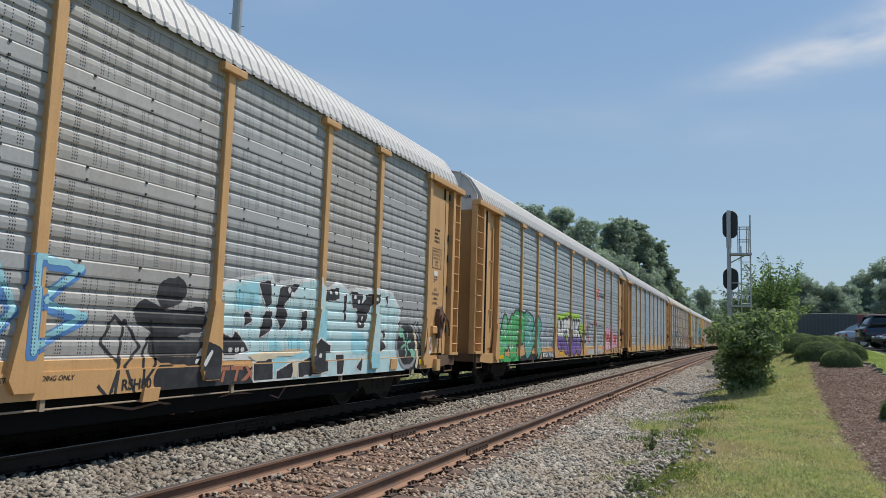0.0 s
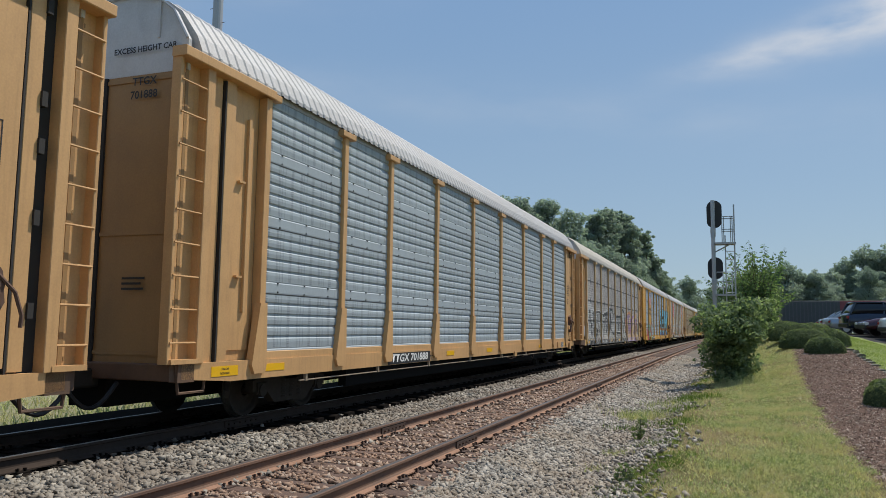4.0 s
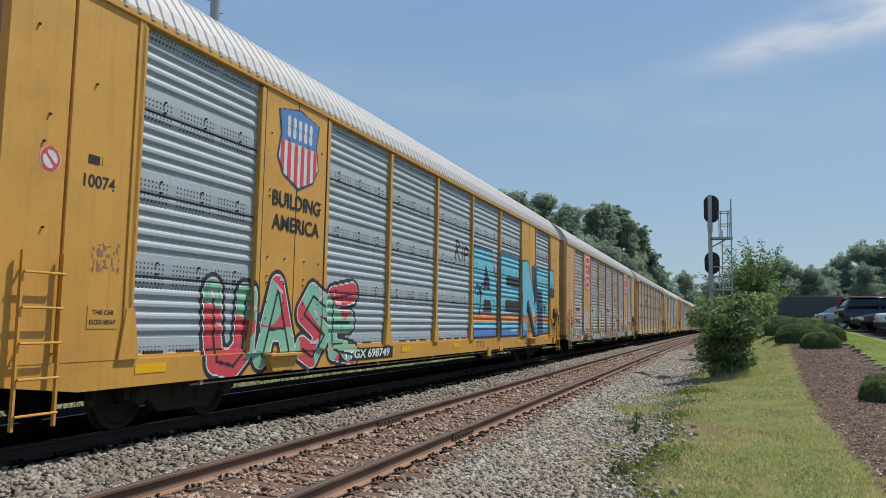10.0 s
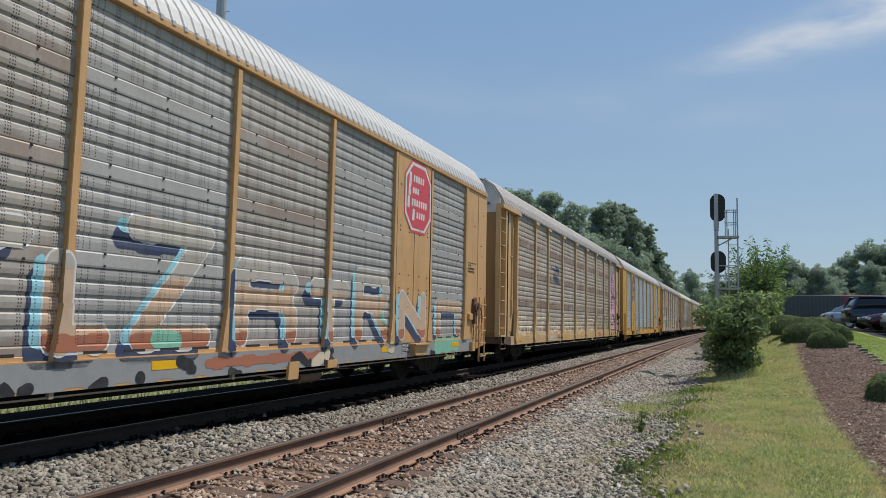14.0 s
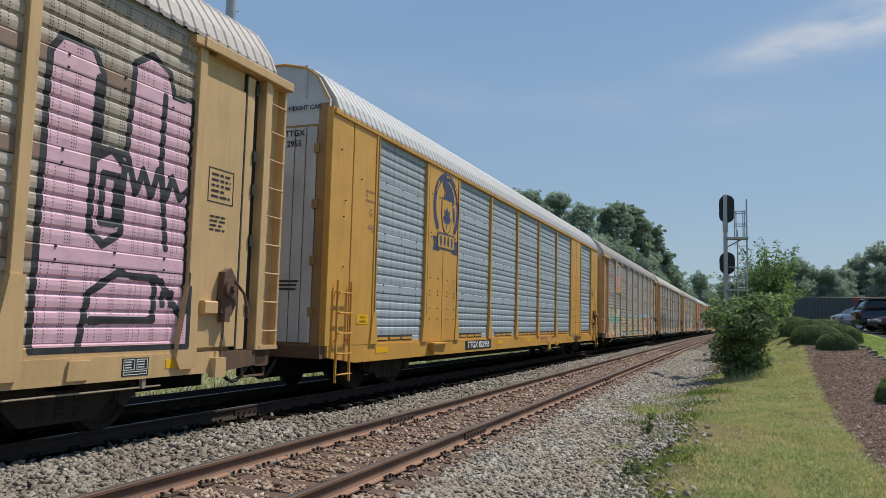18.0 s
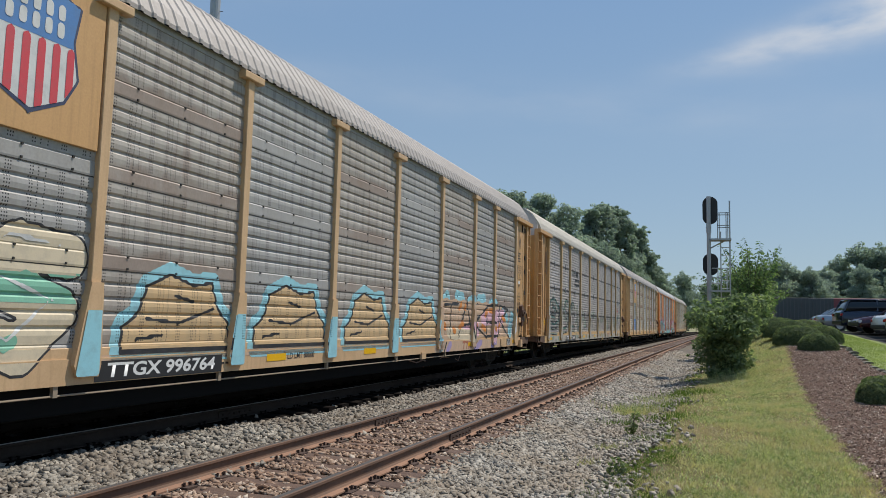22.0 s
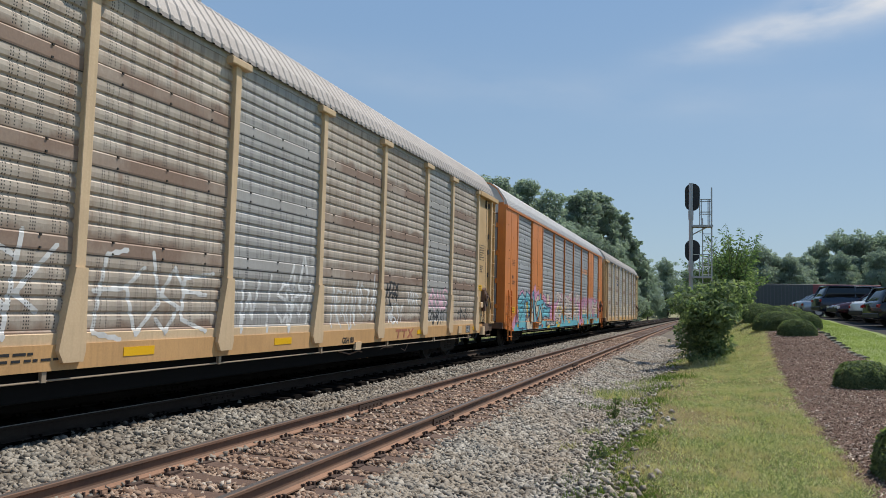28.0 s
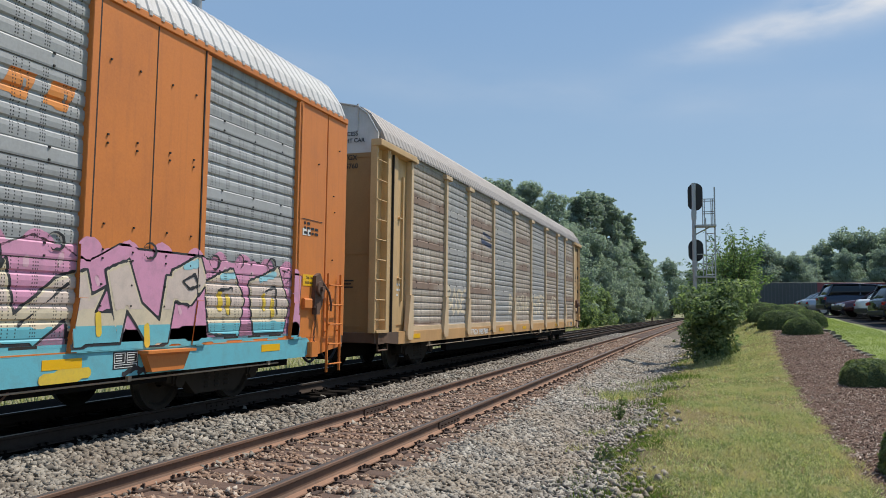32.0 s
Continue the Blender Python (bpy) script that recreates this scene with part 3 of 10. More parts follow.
def build_track(name, x0, label, y_parts):
    track = thing(name, label, "railway track", kind="structure")
    up = RAISED if name == "far_track" else 0.0
    for side in (-1, 1):
        part("rail", rail_mesh(x0 + side * 0.753, -40, 320, M["rail_side" if name == "near_track" else "rail_shaded"]), track, "rusty steel rail with a worn bright head")
    y, spots = -8.0, []
    while y < 300:
        spots.append((y + random.uniform(-0.03, 0.03), random.uniform(-1.6, 1.6), random.uniform(-0.07, 0.07)))
        y += TIE_STEP
    far = Solid()
    for y, turn, shift in spots:
        m = pose(x0 + float(bend(y)) + shift, y, up - 0.188 + random.uniform(-0.006, 0.004), 0, 0, turn)
        if y_parts[0] <= y <= y_parts[1]:
            part("tie", random.choice(TIE_MESHES[name]), track, m=m)
        else:
            n = len(far.v)
            src = TIE_MESHES[name][0]
            far.v.extend([tuple(m @ v.co) for v in src.vertices])
            far.f.extend([tuple(n + i for i in p.vertices) for p in src.polygons])
            far.s.extend([0] * len(src.polygons))
    tagged(part("distant_ties", far.mesh("distant_ties", TIE_MESHES[name][0].materials[0], outward=False), track), kind="stuff")
    # plates, spikes and anchors at every rail seat
    pl = Solid()
    for y, turn, shift in spots:
        if y > 45:
            continue
        bx = float(bend(y))
        for side in (-1, 1):
            cx = x0 + side * 0.753 + bx
            pl.box(cx - 0.15, cx + 0.15, y - 0.08, y + 0.08, up - 0.189, up - 0.170)
            for q in (-1, 1):
                for yy in (-0.05, 0.055):
                    px, py = cx + q * 0.088, y + yy + random.uniform(-0.01, 0.01)
                    pl.box(px - 0.010, px + 0.010, py - 0.009, py + 0.009, up - 0.17, up - 0.138 + random.uniform(0, 0.015))
                    pl.box(px - 0.022 * (q > 0) - 0.005, px + 0.022 * (q < 0) + 0.005, py - 0.012, py + 0.012, up - 0.150, up - 0.138)
            if random.random() < 0.6:
                pl.box(cx - 0.1, cx + 0.1, y + 0.13, y + 0.155, up - 0.19, up - 0.15)
    tagged(part("spikes_and_plates", pl.mesh("spikes_and_plates", M["spike" if name == "near_track" else "tie_shaded"], outward=False), track), kind="stuff")
    # bolted joint bars
    for side, y in ((-1, 11.2), (1, 10.4), (-1, 23.1), (1, 22.3), (-1, 34.9), (1, 34.2)):
        jb = Solid()
        cx = x0 + side * 0.753 + float(bend(y))
        for q in (-1, 1):
            jb.prism([(cx + q * a, up + b) for a, b in ((0.013, -0.135), (0.034, -0.142), (0.03, -0.085), (0.034, -0.05), (0.013, -0.045))], 1, y - 0.45, y + 0.45)
            for b in range(6):
                jb.tube((cx + q * 0.03, y - 0.36 + 0.144 * b, up - 0.09), (cx + q * 0.06, y - 0.36 + 0.144 * b, up - 0.09), 0.016, 6)
        part("joint_bar", jb.mesh("joint_bar", M["spike" if up == 0 else "rail_shaded"]), track, "bolted rusty joint bar")


build_track("near_track", NEAR, "empty track of rusty rails on weathered wooden ties", (2, 75))
build_track("far_track", FAR, "track under the train, rusty rails on dark ties", (2, 60))


def stones(name, label, count, zone, mat, size, shape=(1.15, 0.95, 0.7)):
    """Loose stones: zone(n) gives n places (x, y) and how far each may stand up."""
    rng = np.random.default_rng(len(name) * 7 + count)
    shape = np.array(shape)
    x, y, up = zone(rng, count)
    n = len(x)
    base = np.array([(i, j, k) for i in (-1, 1) for j in (-1, 1) for k in (-1, 1)], float) * 0.68
    tri = np.array([(0, 1, 3), (0, 3, 2), (4, 6, 7), (4, 7, 5), (0, 4, 5), (0, 5, 1), (2, 3, 7), (2, 7, 6), (0, 2, 6), (0, 6, 4), (1, 5, 7), (1, 7, 3)])
    r = rng.uniform(size[0], size[1], n) * (1.0 + 0.012 * np.maximum(y - 6, 0) + 0.35 * (y < 3.5))
    v = base[None] * rng.uniform(0.5, 1.3, (n, 8, 1)) * shape + rng.normal(0, 0.2, (n, 8, 3)) * shape
    q = rng.normal(size=(n, 4))
    q /= np.linalg.norm(q, axis=1, keepdims=True)
    w, a, b, c = q.T
    rot = np.stack([np.stack([1 - 2 * (b * b + c * c), 2 * (a * b - c * w), 2 * (a * c + b * w)], -1),
                    np.stack([2 * (a * b + c * w), 1 - 2 * (a * a + c * c), 2 * (b * c - a * w)], -1),
                    np.stack([2 * (a * c - b * w), 2 * (b * c + a * w), 1 - 2 * (a * a + b * b)], -1)], 1)
    v = np.einsum("nij,nkj->nki", rot, v) * (r[:, None, None] * np.array([1, 1, 0.75]))
    z = land(x, y) + up * rng.uniform(0.0, 1.0, n)
    v = v + np.stack([x, y, z], -1)[:, None]
    f = tri[None] + 8 * np.arange(n)[:, None, None]
    ob = new(name, from_arrays(name, v.reshape(-1, 3), f.reshape(-1, 3), mat))
    return tagged(ob, label, "gravel", kind="stuff")


def bed_edge(y):
    """Where the grass verge ends and the mulch begins."""
    return 1.50 + 0.0009 * np.clip(y, 0.0, 34.0) ** 2


def near_far(rng, n, y0, y1):
    """Places along the line, thinning out with distance."""
    t = rng.uniform(0, 1, n)
    y = y0 * (y1 / y0) ** t
    return np.where(rng.uniform(0, 1, n) < 0.10, rng.uniform(-5.0, y0 + 0.3, n), y) if y0 < 6 else y


def zone_six_foot(rng, n):
    y = near_far(rng, n, 4.5, 60)
    x = rng.uniform(-6.62 - 0.38 * ease((12.5 - y) / 4.0), -4.95, n) - np.where(rng.uniform(0, 1, n) < 0.06, rng.uniform(0, 0.5, n), 0.0)
    return x + bend(y), y, np.full(n, 0.05)


def zone_four_foot(rng, n):
    y = near_far(rng, n, 4.0, 50)
    x = rng.uniform(NEAR - 1.4, NEAR + 1.4, n) + np.where(rng.uniform(0, 1, n) < 0.25, rng.normal(0, 0.35, n), 0.0)
    x0 = x - NEAR
    on_tie = np.abs((y + 8.0 + TIE_STEP / 2) % TIE_STEP - TIE_STEP / 2) < 0.125
    keep = (np.abs(np.abs(x0) - 0.753) > 0.085) & (~on_tie | (rng.uniform(0, 1, n) < 0.07))
    return (x + bend(y))[keep], y[keep], np.full(keep.sum(), 0.03)


def zone_shoulder(rng, n):
    y = near_far(rng, n, 3.6, 55)
    t = rng.uniform(0, 1, n) ** 1.35
    x = NEAR + 1.35 + rng.normal(0, 0.12, n) + t * 1.8 + np.where(rng.uniform(0, 1, n) < 0.10, rng.uniform(0, 0.6, n), 0.0) + 0.25 * np.sin(y * 1.1) * t
    return x + bend(y), y, np.full(n, 0.035)


stones("ballast_between_tracks", "pale grey crushed stone between the two tracks", 34000, zone_six_foot, M["ballast_mid"], (0.021, 0.056))
stones("ballast_in_track", "brown rust-stained crushed stone between the rails", 40000, zone_four_foot, M["ballast_rust"], (0.017, 0.047))
stones("ballast_shoulder", "grey crushed stone sloping down from the track", 58000, zone_shoulder, M["ballast"], (0.017, 0.052))


# ---- plants ----
def leaf_cloud(rng, centres, radii, count, size, flat=0.6):
    """Small diamond leaves scattered near the skins of clumps."""
    k = len(centres)
    w = radii.prod(1) ** 0.7
    pick = rng.choice(k, count, p=w / w.sum())
    d = rng.normal(size=(count, 3))
    d /= np.linalg.norm(d, axis=1, keepdims=True)
    r = rng.uniform(0.55, 1.05, count) ** 0.6
    c = centres[pick] + d * radii[pick] * r[:, None]
    n = d + rng.normal(0, 0.7, (count, 3)) + np.array([0, 0, flat])
    n /= np.linalg.norm(n, axis=1, keepdims=True)
    a = np.cross(n, rng.normal(size=(count, 3)))
    a /= np.linalg.norm(a, axis=1, keepdims=True)
    b = np.cross(n, a)
    s = size * rng.uniform(0.6, 1.3, count)[:, None]
    v = np.stack([c - a * s, c - b * s * 0.5, c + a * s, c + b * s * 0.5], 1)
    f = np.arange(4 * count).reshape(-1, 4)
    return v.reshape(-1, 3), f


def limb_solid(s, p, q, r0, r1, rng, bends=3):
    pts = [np.array(p) + (np.array(q) - np.array(p)) * t + rng.normal(0, 0.03, 3) * np.linalg.norm(np.array(q) - np.array(p)) * (0 < t < 1) for t in np.linspace(0, 1, bends + 1)]
    for i in range(bends):
        s.tube(pts[i], pts[i + 1], r0 + (r1 - r0) * i / bends, 7, 0, r0 + (r1 - r0) * (i + 1) / bends)


def make_tree(seed, height, spread, leaves, leaf, mat, base=0.25, lumps=16, trunk=0.018, goblet=False):
    rng = np.random.default_rng(seed)
    cs, rs = [], []
    for i in range(lumps):
        t = base + (1 - base) * (i + 0.5) / lumps
        shape = math.sin(math.pi * min(1.0, 0.18 + 0.82 * (t - base) / (1 - base)) ** 0.8) ** 0.7
        if goblet:      # narrow at the foot, widest above the middle
            u = (t - base) / (1 - base)
            shape = (0.30 + 0.75 * u) * math.sqrt(1 - 0.75 * (max(u - 0.62, 0) / 0.38) ** 2)
        a = rng.uniform(0, 2 * math.pi)
        rad = spread * shape * rng.uniform(0.25, 0.85)
        cs.append((rad * math.cos(a), rad * math.sin(a), height * t * rng.uniform(0.95, 1.02)))
        g = spread * rng.uniform(0.26, 0.46) * (0.55 + 0.45 * shape if goblet else 20.0 / max(lumps, 20) * 0.55 + 0.45)
        rs.append((g, g, g * rng.uniform(0.55, 0.8)))
    cs, rs = np.array(cs), np.array(rs)
    # smaller sprays round the clumps break up the outline
    n2 = lumps * 8
    pick = rng.integers(0, lumps, n2)
    d = rng.normal(size=(n2, 3))
    d /= np.linalg.norm(d, axis=1, keepdims=True)
    c2 = cs[pick] + d * rs[pick] * rng.uniform(0.8, 1.42, (n2, 1))
    r2 = rs[pick] * rng.uniform(0.15, 0.36, (n2, 1))
    v, f = leaf_cloud(rng, np.concatenate([cs, c2]), np.concatenate([rs, r2]), leaves, leaf)
    crown = from_arrays("crown", v, f, mat)
    s = Solid()
    limb_solid(s, (0, 0, -0.3), (0, 0, height * 0.55), height * trunk, height * trunk * 0.5, rng, 4)
    for c in cs[:: max(1, lumps // 9)]:
        limb_solid(s, (0, 0, float(min(c[2] * 0.7, height * 0.5))), tuple(c), height * trunk * 0.45, height * 0.003, rng)
    return crown, s.mesh("trunk", M["bark"])


TREE_KINDS = {}


def plant(name, label, category, x, y, key, args, scale=1.0, turn=0.0, group="", sink=0.0):
    if key not in TREE_KINDS:
        TREE_KINDS[key] = make_sapling(*args) if len(args) == 6 else make_tree(*args)
    crown, trunk = TREE_KINDS[key]
    t = thing(name, label, category, group, m=Matrix.LocRotScale((x, y, float(land(x, y)) - sink), Euler((0, 0, turn)), (scale,) * 3))
    part("trunk", trunk, t)
    part("crown", crown, t)
    return t


def make_sapling(seed, height, spread, stems, leaf, mat):
    """Arching stems from one root, feathered with paired slender leaves."""
    rng = np.random.default_rng(seed)
    s, vs = Solid(), []
    for k in range(stems):
        a = 2 * math.pi * (k * 0.382 + rng.uniform(-0.1, 0.1))
        h = height * rng.uniform(0.45, 1.0)
        out = spread * rng.uniform(0.25, 1.0) * (1.25 - 0.5 * h / height)
        pts = []
        for t in np.linspace(0, 1, 7):
            pts.append(np.array([out * t ** 1.5 * math.cos(a), out * t ** 1.5 * math.sin(a), h * (t * 1.18 - 0.18 * t ** 3)]) + rng.normal(0, 0.035, 3) * (t > 0))
        for i in range(6):
            s.tube(tuple(pts[i]), tuple(pts[i + 1]), 0.028 * (1 - i / 7), 5, 0, 0.028 * (1 - (i + 1) / 7))
        n = 84
        t = rng.uniform(0.22, 1.0, n) * 5.999
        i = t.astype(int)
        p = np.array(pts)
        c = p[i] + (p[i + 1] - p[i]) * (t - i)[:, None]
        side = rng.normal(size=(n, 3)) * np.array([1, 1, 0.5])
        side /= np.linalg.norm(side, axis=1, keepdims=True)
        ln = leaf * rng.uniform(0.6, 1.4, (n, 1))
        reach = rng.uniform(0.02, 0.42, (n, 1)) * (1.15 - t[:, None] / 6)
        c = c + side * reach
        u = np.cross(side, rng.normal(size=(n, 3)) + np.array([0, 0, 1.2]))
        u /= np.linalg.norm(u, axis=1, keepdims=True)
        side = side + np.array([0, 0, -0.25])
        vs.append(np.stack([c, c + side * ln * 0.5 + u * ln * 0.24, c + side * ln, c + side * ln * 0.5 - u * ln * 0.24], 1))
    v = np.concatenate(vs).reshape(-1, 3)
    crown = from_arrays("crown", v, np.arange(len(v)).reshape(-1, 4), mat)
    return crown, s.mesh("trunk", M["bark"])


def build_trees():
    rnd = random.Random(5)
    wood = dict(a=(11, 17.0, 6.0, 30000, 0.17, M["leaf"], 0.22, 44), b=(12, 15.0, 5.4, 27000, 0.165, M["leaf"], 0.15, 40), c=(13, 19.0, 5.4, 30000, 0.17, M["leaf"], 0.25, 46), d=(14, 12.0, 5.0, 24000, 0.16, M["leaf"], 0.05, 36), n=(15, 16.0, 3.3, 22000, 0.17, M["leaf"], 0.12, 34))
    heights = dict(a=17.0, b=15.0, c=19.0, d=12.0, n=16.0)
    # across per metre ahead, distance, height of the top over the rails
    for r, y, top, key in [(-0.330, 96, 20.0, "b"), (-0.296, 100, 20.8, "a"), (-0.262, 98, 20.6, "c"), (-0.225, 102, 20.3, "a"), (-0.190, 104, 18.4, "b"), (-0.160, 122, 21.6, "n"), (-0.142, 126, 23.2, "c"), (-0.122, 128, 22.6, "n"),
                           (-0.104, 142, 17.6, "n"), (-0.092, 148, 18.0, "n"), (-0.099, 140, 20.6, "n"), (-0.081, 150, 16.6, "n"), (-0.074, 156, 14.6, "n"), (-0.094, 146, 14.0, "n"), (-0.064, 178, 11.0, "b"), (-0.21, 120, 19.0, "d"), (-0.16, 140, 19.0, "d"), (-0.24, 84, 12.5, "d"), (-0.18, 92, 12.5, "d"), (-0.14, 108, 13.0, "d"), (-0.113, 124, 12.5, "d"), (-0.095, 138, 11.0, "d"), (-0.37, 90, 19.0, "a"), (-0.42, 84, 17.0, "b")]:
        x = r * y
        sc = 0.925 * (top - float(land(x, y))) / heights[key]
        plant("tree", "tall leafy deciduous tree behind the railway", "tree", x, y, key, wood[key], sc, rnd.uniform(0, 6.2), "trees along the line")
    # low growth on the bank and at the foot of the wood
    low = dict(e=(21, 4.2, 3.2, 5200, 0.17, M["leaf_bush"], 0.02, 14, 0.01), f=(22, 5.5, 3.0, 5200, 0.18, M["leaf"], 0.02, 14, 0.01))
    for i in range(26):
        y = 52 + i * 4.6 + rnd.uniform(-1, 1)
        x = -15.0 + rnd.uniform(-1.6, 1.2) + float(bend(y)) - (2.0 if y < 80 else 0)
        key = rnd.choice("ef")
        plant("bush", "tangled green undergrowth at the edge of the wood", "bush", x, y, key, low[key], rnd.uniform(0.75, 1.25), rnd.uniform(0, 6.2), "undergrowth by the line")
    # the far end of the cutting and the trees beyond the car park
    for x, y, key, sc in [(-8.8, 212, "d", 1.25), (-3, 222, "d", 1.1), (3, 205, "d", 0.95), (8, 190, "d", 0.9), (-1, 240, "b", 0.9), (14, 180, "d", 0.85), (-14, 196, "d", 1.2), (18, 170, "d", 0.9)]:
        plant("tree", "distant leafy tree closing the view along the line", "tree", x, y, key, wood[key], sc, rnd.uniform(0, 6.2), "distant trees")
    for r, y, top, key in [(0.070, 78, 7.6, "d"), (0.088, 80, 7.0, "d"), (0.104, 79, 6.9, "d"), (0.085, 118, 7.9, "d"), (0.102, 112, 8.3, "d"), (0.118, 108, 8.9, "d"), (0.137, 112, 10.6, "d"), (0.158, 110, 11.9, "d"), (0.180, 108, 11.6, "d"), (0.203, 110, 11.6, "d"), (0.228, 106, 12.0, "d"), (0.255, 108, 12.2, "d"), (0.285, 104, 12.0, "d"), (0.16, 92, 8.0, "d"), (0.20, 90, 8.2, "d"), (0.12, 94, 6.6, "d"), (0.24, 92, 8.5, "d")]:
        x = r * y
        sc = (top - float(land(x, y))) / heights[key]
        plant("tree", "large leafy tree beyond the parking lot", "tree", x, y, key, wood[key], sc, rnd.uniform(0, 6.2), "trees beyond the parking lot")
    # young trees and saplings behind the signal
    young = dict(g=(31, 5.6, 2.5, 52, 0.19, M["leaf_light"]), h=(32, 4.0, 2.0, 3600, 0.12, M["leaf_bush"], 0.02, 12, 0.009))
    for x, y, key, sc in [(0.45, 44, "g", 0.84), (1.0, 46, "g", 0.8), (1.7, 45, "g", 0.97), (2.0, 48, "g", 0.84), (0.6, 49, "h", 0.85), (1.4, 50, "h", 1.0), (2.1, 53, "h", 1.0)]:
        plant("young_tree", "light green young tree with feathery branches", "tree", x, y, key, young[key], sc, rnd.uniform(0, 6.2), "young trees behind the signal")
    # the round bush in front of the signal
    plant("bush", "dense rounded green bush beside the gravel", "bush", 0.2, 25.6, "signal_bush", (45, 2.50, 1.42, 13000, 0.072, M["leaf_bush"], 0.08, 46, 0.012, True), 1.0, 0.4, sink=0.05)


build_trees()


def clipped_shrub(x, y, rx, ry, h, seed, label):
    """A sheared evergreen: a dark inner body under a tight skin of tiny leaves."""
    rng = np.random.default_rng(seed)
    n = 9000
    d = rng.normal(size=(n, 3))
    d[:, 2] = np.abs(d[:, 2])
    d /= np.linalg.norm(d, axis=1, keepdims=True)
    q = np.abs(d) ** 2.6
    d = d / q.sum(1, keepdims=True) ** (1 / 2.6)
    lump = 1 + 0.04 * np.sin(d[:, :1] * 9 + seed) * np.sin(d[:, 1:2] * 7) + rng.normal(0, 0.018, (n, 1))
    c = d * np.array([rx, ry, h]) * lump
    nn = d + rng.normal(0, 0.5, (n, 3))
    nn /= np.linalg.norm(nn, axis=1, keepdims=True)
    a = np.cross(nn, rng.normal(size=(n, 3)))
    a /= np.linalg.norm(a, axis=1, keepdims=True)
    b = np.cross(nn, a)
    s = rng.uniform(0.02, 0.045, (n, 1))
    v = np.stack([c - a * s, c - b * s * 0.6, c + a * s, c + b * s * 0.6], 1).reshape(-1, 3)
    t = thing("clipped_shrub", label, "shrub", "clipped shrubs in the mulch bed", m=pose(x, y, float(land(x, y)) - 0.03))
    part("foliage", from_arrays("foliage", v, np.arange(4 * n).reshape(-1, 4), M["leaf_dark"]), t)
    s2 = Solid()
    rows, cols = 7, 18
    for i in range(rows + 1):
        el = math.pi / 2 * i / rows
        for j in range(cols):
            az = 2 * math.pi * j / cols
            e = np.array([math.cos(el) * math.cos(az), math.cos(el) * math.sin(az), math.sin(el)])
            e = e / (np.abs(e) ** 2.6).sum() ** (1 / 2.6) * 0.93
            s2.v.append((float(e[0] * rx), float(e[1] * ry), float(e[2] * h)))
    for i in range(rows):
        for j in range(cols):
            j2 = (j + 1) % cols
            s2.f.append((i * cols + j, i * cols + j2, (i + 1) * cols + j2, (i + 1) * cols + j))
            s2.s.append(0)
    part("inner_growth", s2.mesh("inner_growth", M["leaf_dark"], outward=False), t)


clipped_shrub(3.38, 18.7, 0.58, 0.55, 0.55, 1, "low dark evergreen shrub clipped flat, alone in the mulch")
clipped_shrub(2.36, 9.2, 0.6, 0.55, 0.66, 9, "low dark evergreen shrub clipped flat, at the edge of the mulch")
for i, (x, y, rx, ry, h) in enumerate([(3.42, 31.0, 0.66, 0.55, 0.58), (2.98, 33.2, 0.95, 0.8, 0.74), (3.85, 34.0, 0.8, 0.7, 0.70), (2.85, 36.6, 1.0, 0.9, 0.76), (3.65, 38.0, 0.9, 0.85, 0.72), (2.65, 40.6, 1.0, 0.9, 0.74), (2.5, 45.0, 1.0, 0.95, 0.72), (2.45, 49.5, 1.0, 0.95, 0.70)]):
    clipped_shrub(x, y, rx, ry, h, 20 + i, "dark green evergreen shrub clipped into a rounded mound")


def blades(name, label, zone, count, height, width, mat, seed, lean=0.5):
    rng = np.random.default_rng(seed)
    x, y = zone(rng, count)
    n = len(x)
    z = land(x, y) - 0.01
    a = rng.uniform(0, 2 * np.pi, n)
    far = 1 + 0.05 * np.maximum(y - 7, 0) + 0.6 * (y < 3)
    h = rng.uniform(*height, n) * (0.7 + 0.3 * far ** 0.5)
    w = rng.uniform(*width, n) * far ** 0.8
    dx, dy = np.cos(a) * w, np.sin(a) * w
    lx, ly = rng.normal(0, lean, n) * h, rng.normal(0, lean, n) * h
    v = np.stack([np.stack([x - dx, y - dy, z], -1), np.stack([x + dx, y + dy, z], -1), np.stack([x + lx, y + ly, z + h], -1)], 1)
    ob = new(name, from_arrays(name, v.reshape(-1, 3), np.arange(3 * n).reshape(-1, 3), mat))
    return tagged(ob, label, "grass", kind="stuff")


def patchy(x, y):
    return 0.5 + 0.3 * np.sin(x * 3.1 + 1.3 * np.sin(y * 1.7)) + 0.25 * np.sin(y * 2.3 + x) + 0.15 * np.sin(x * 7 + y * 5)


def verge_left(y):
    """The ragged left edge of the grass."""
    return -1.0 + 0.22 * ease((9.5 - y) / 3.0) - 0.55 * np.exp(-((y - 17.5) / 4.5) ** 2) + 0.28 * np.sin(y * 1.9) * np.exp(-y / 40) + 0.12 * np.sin(y * 5.3)


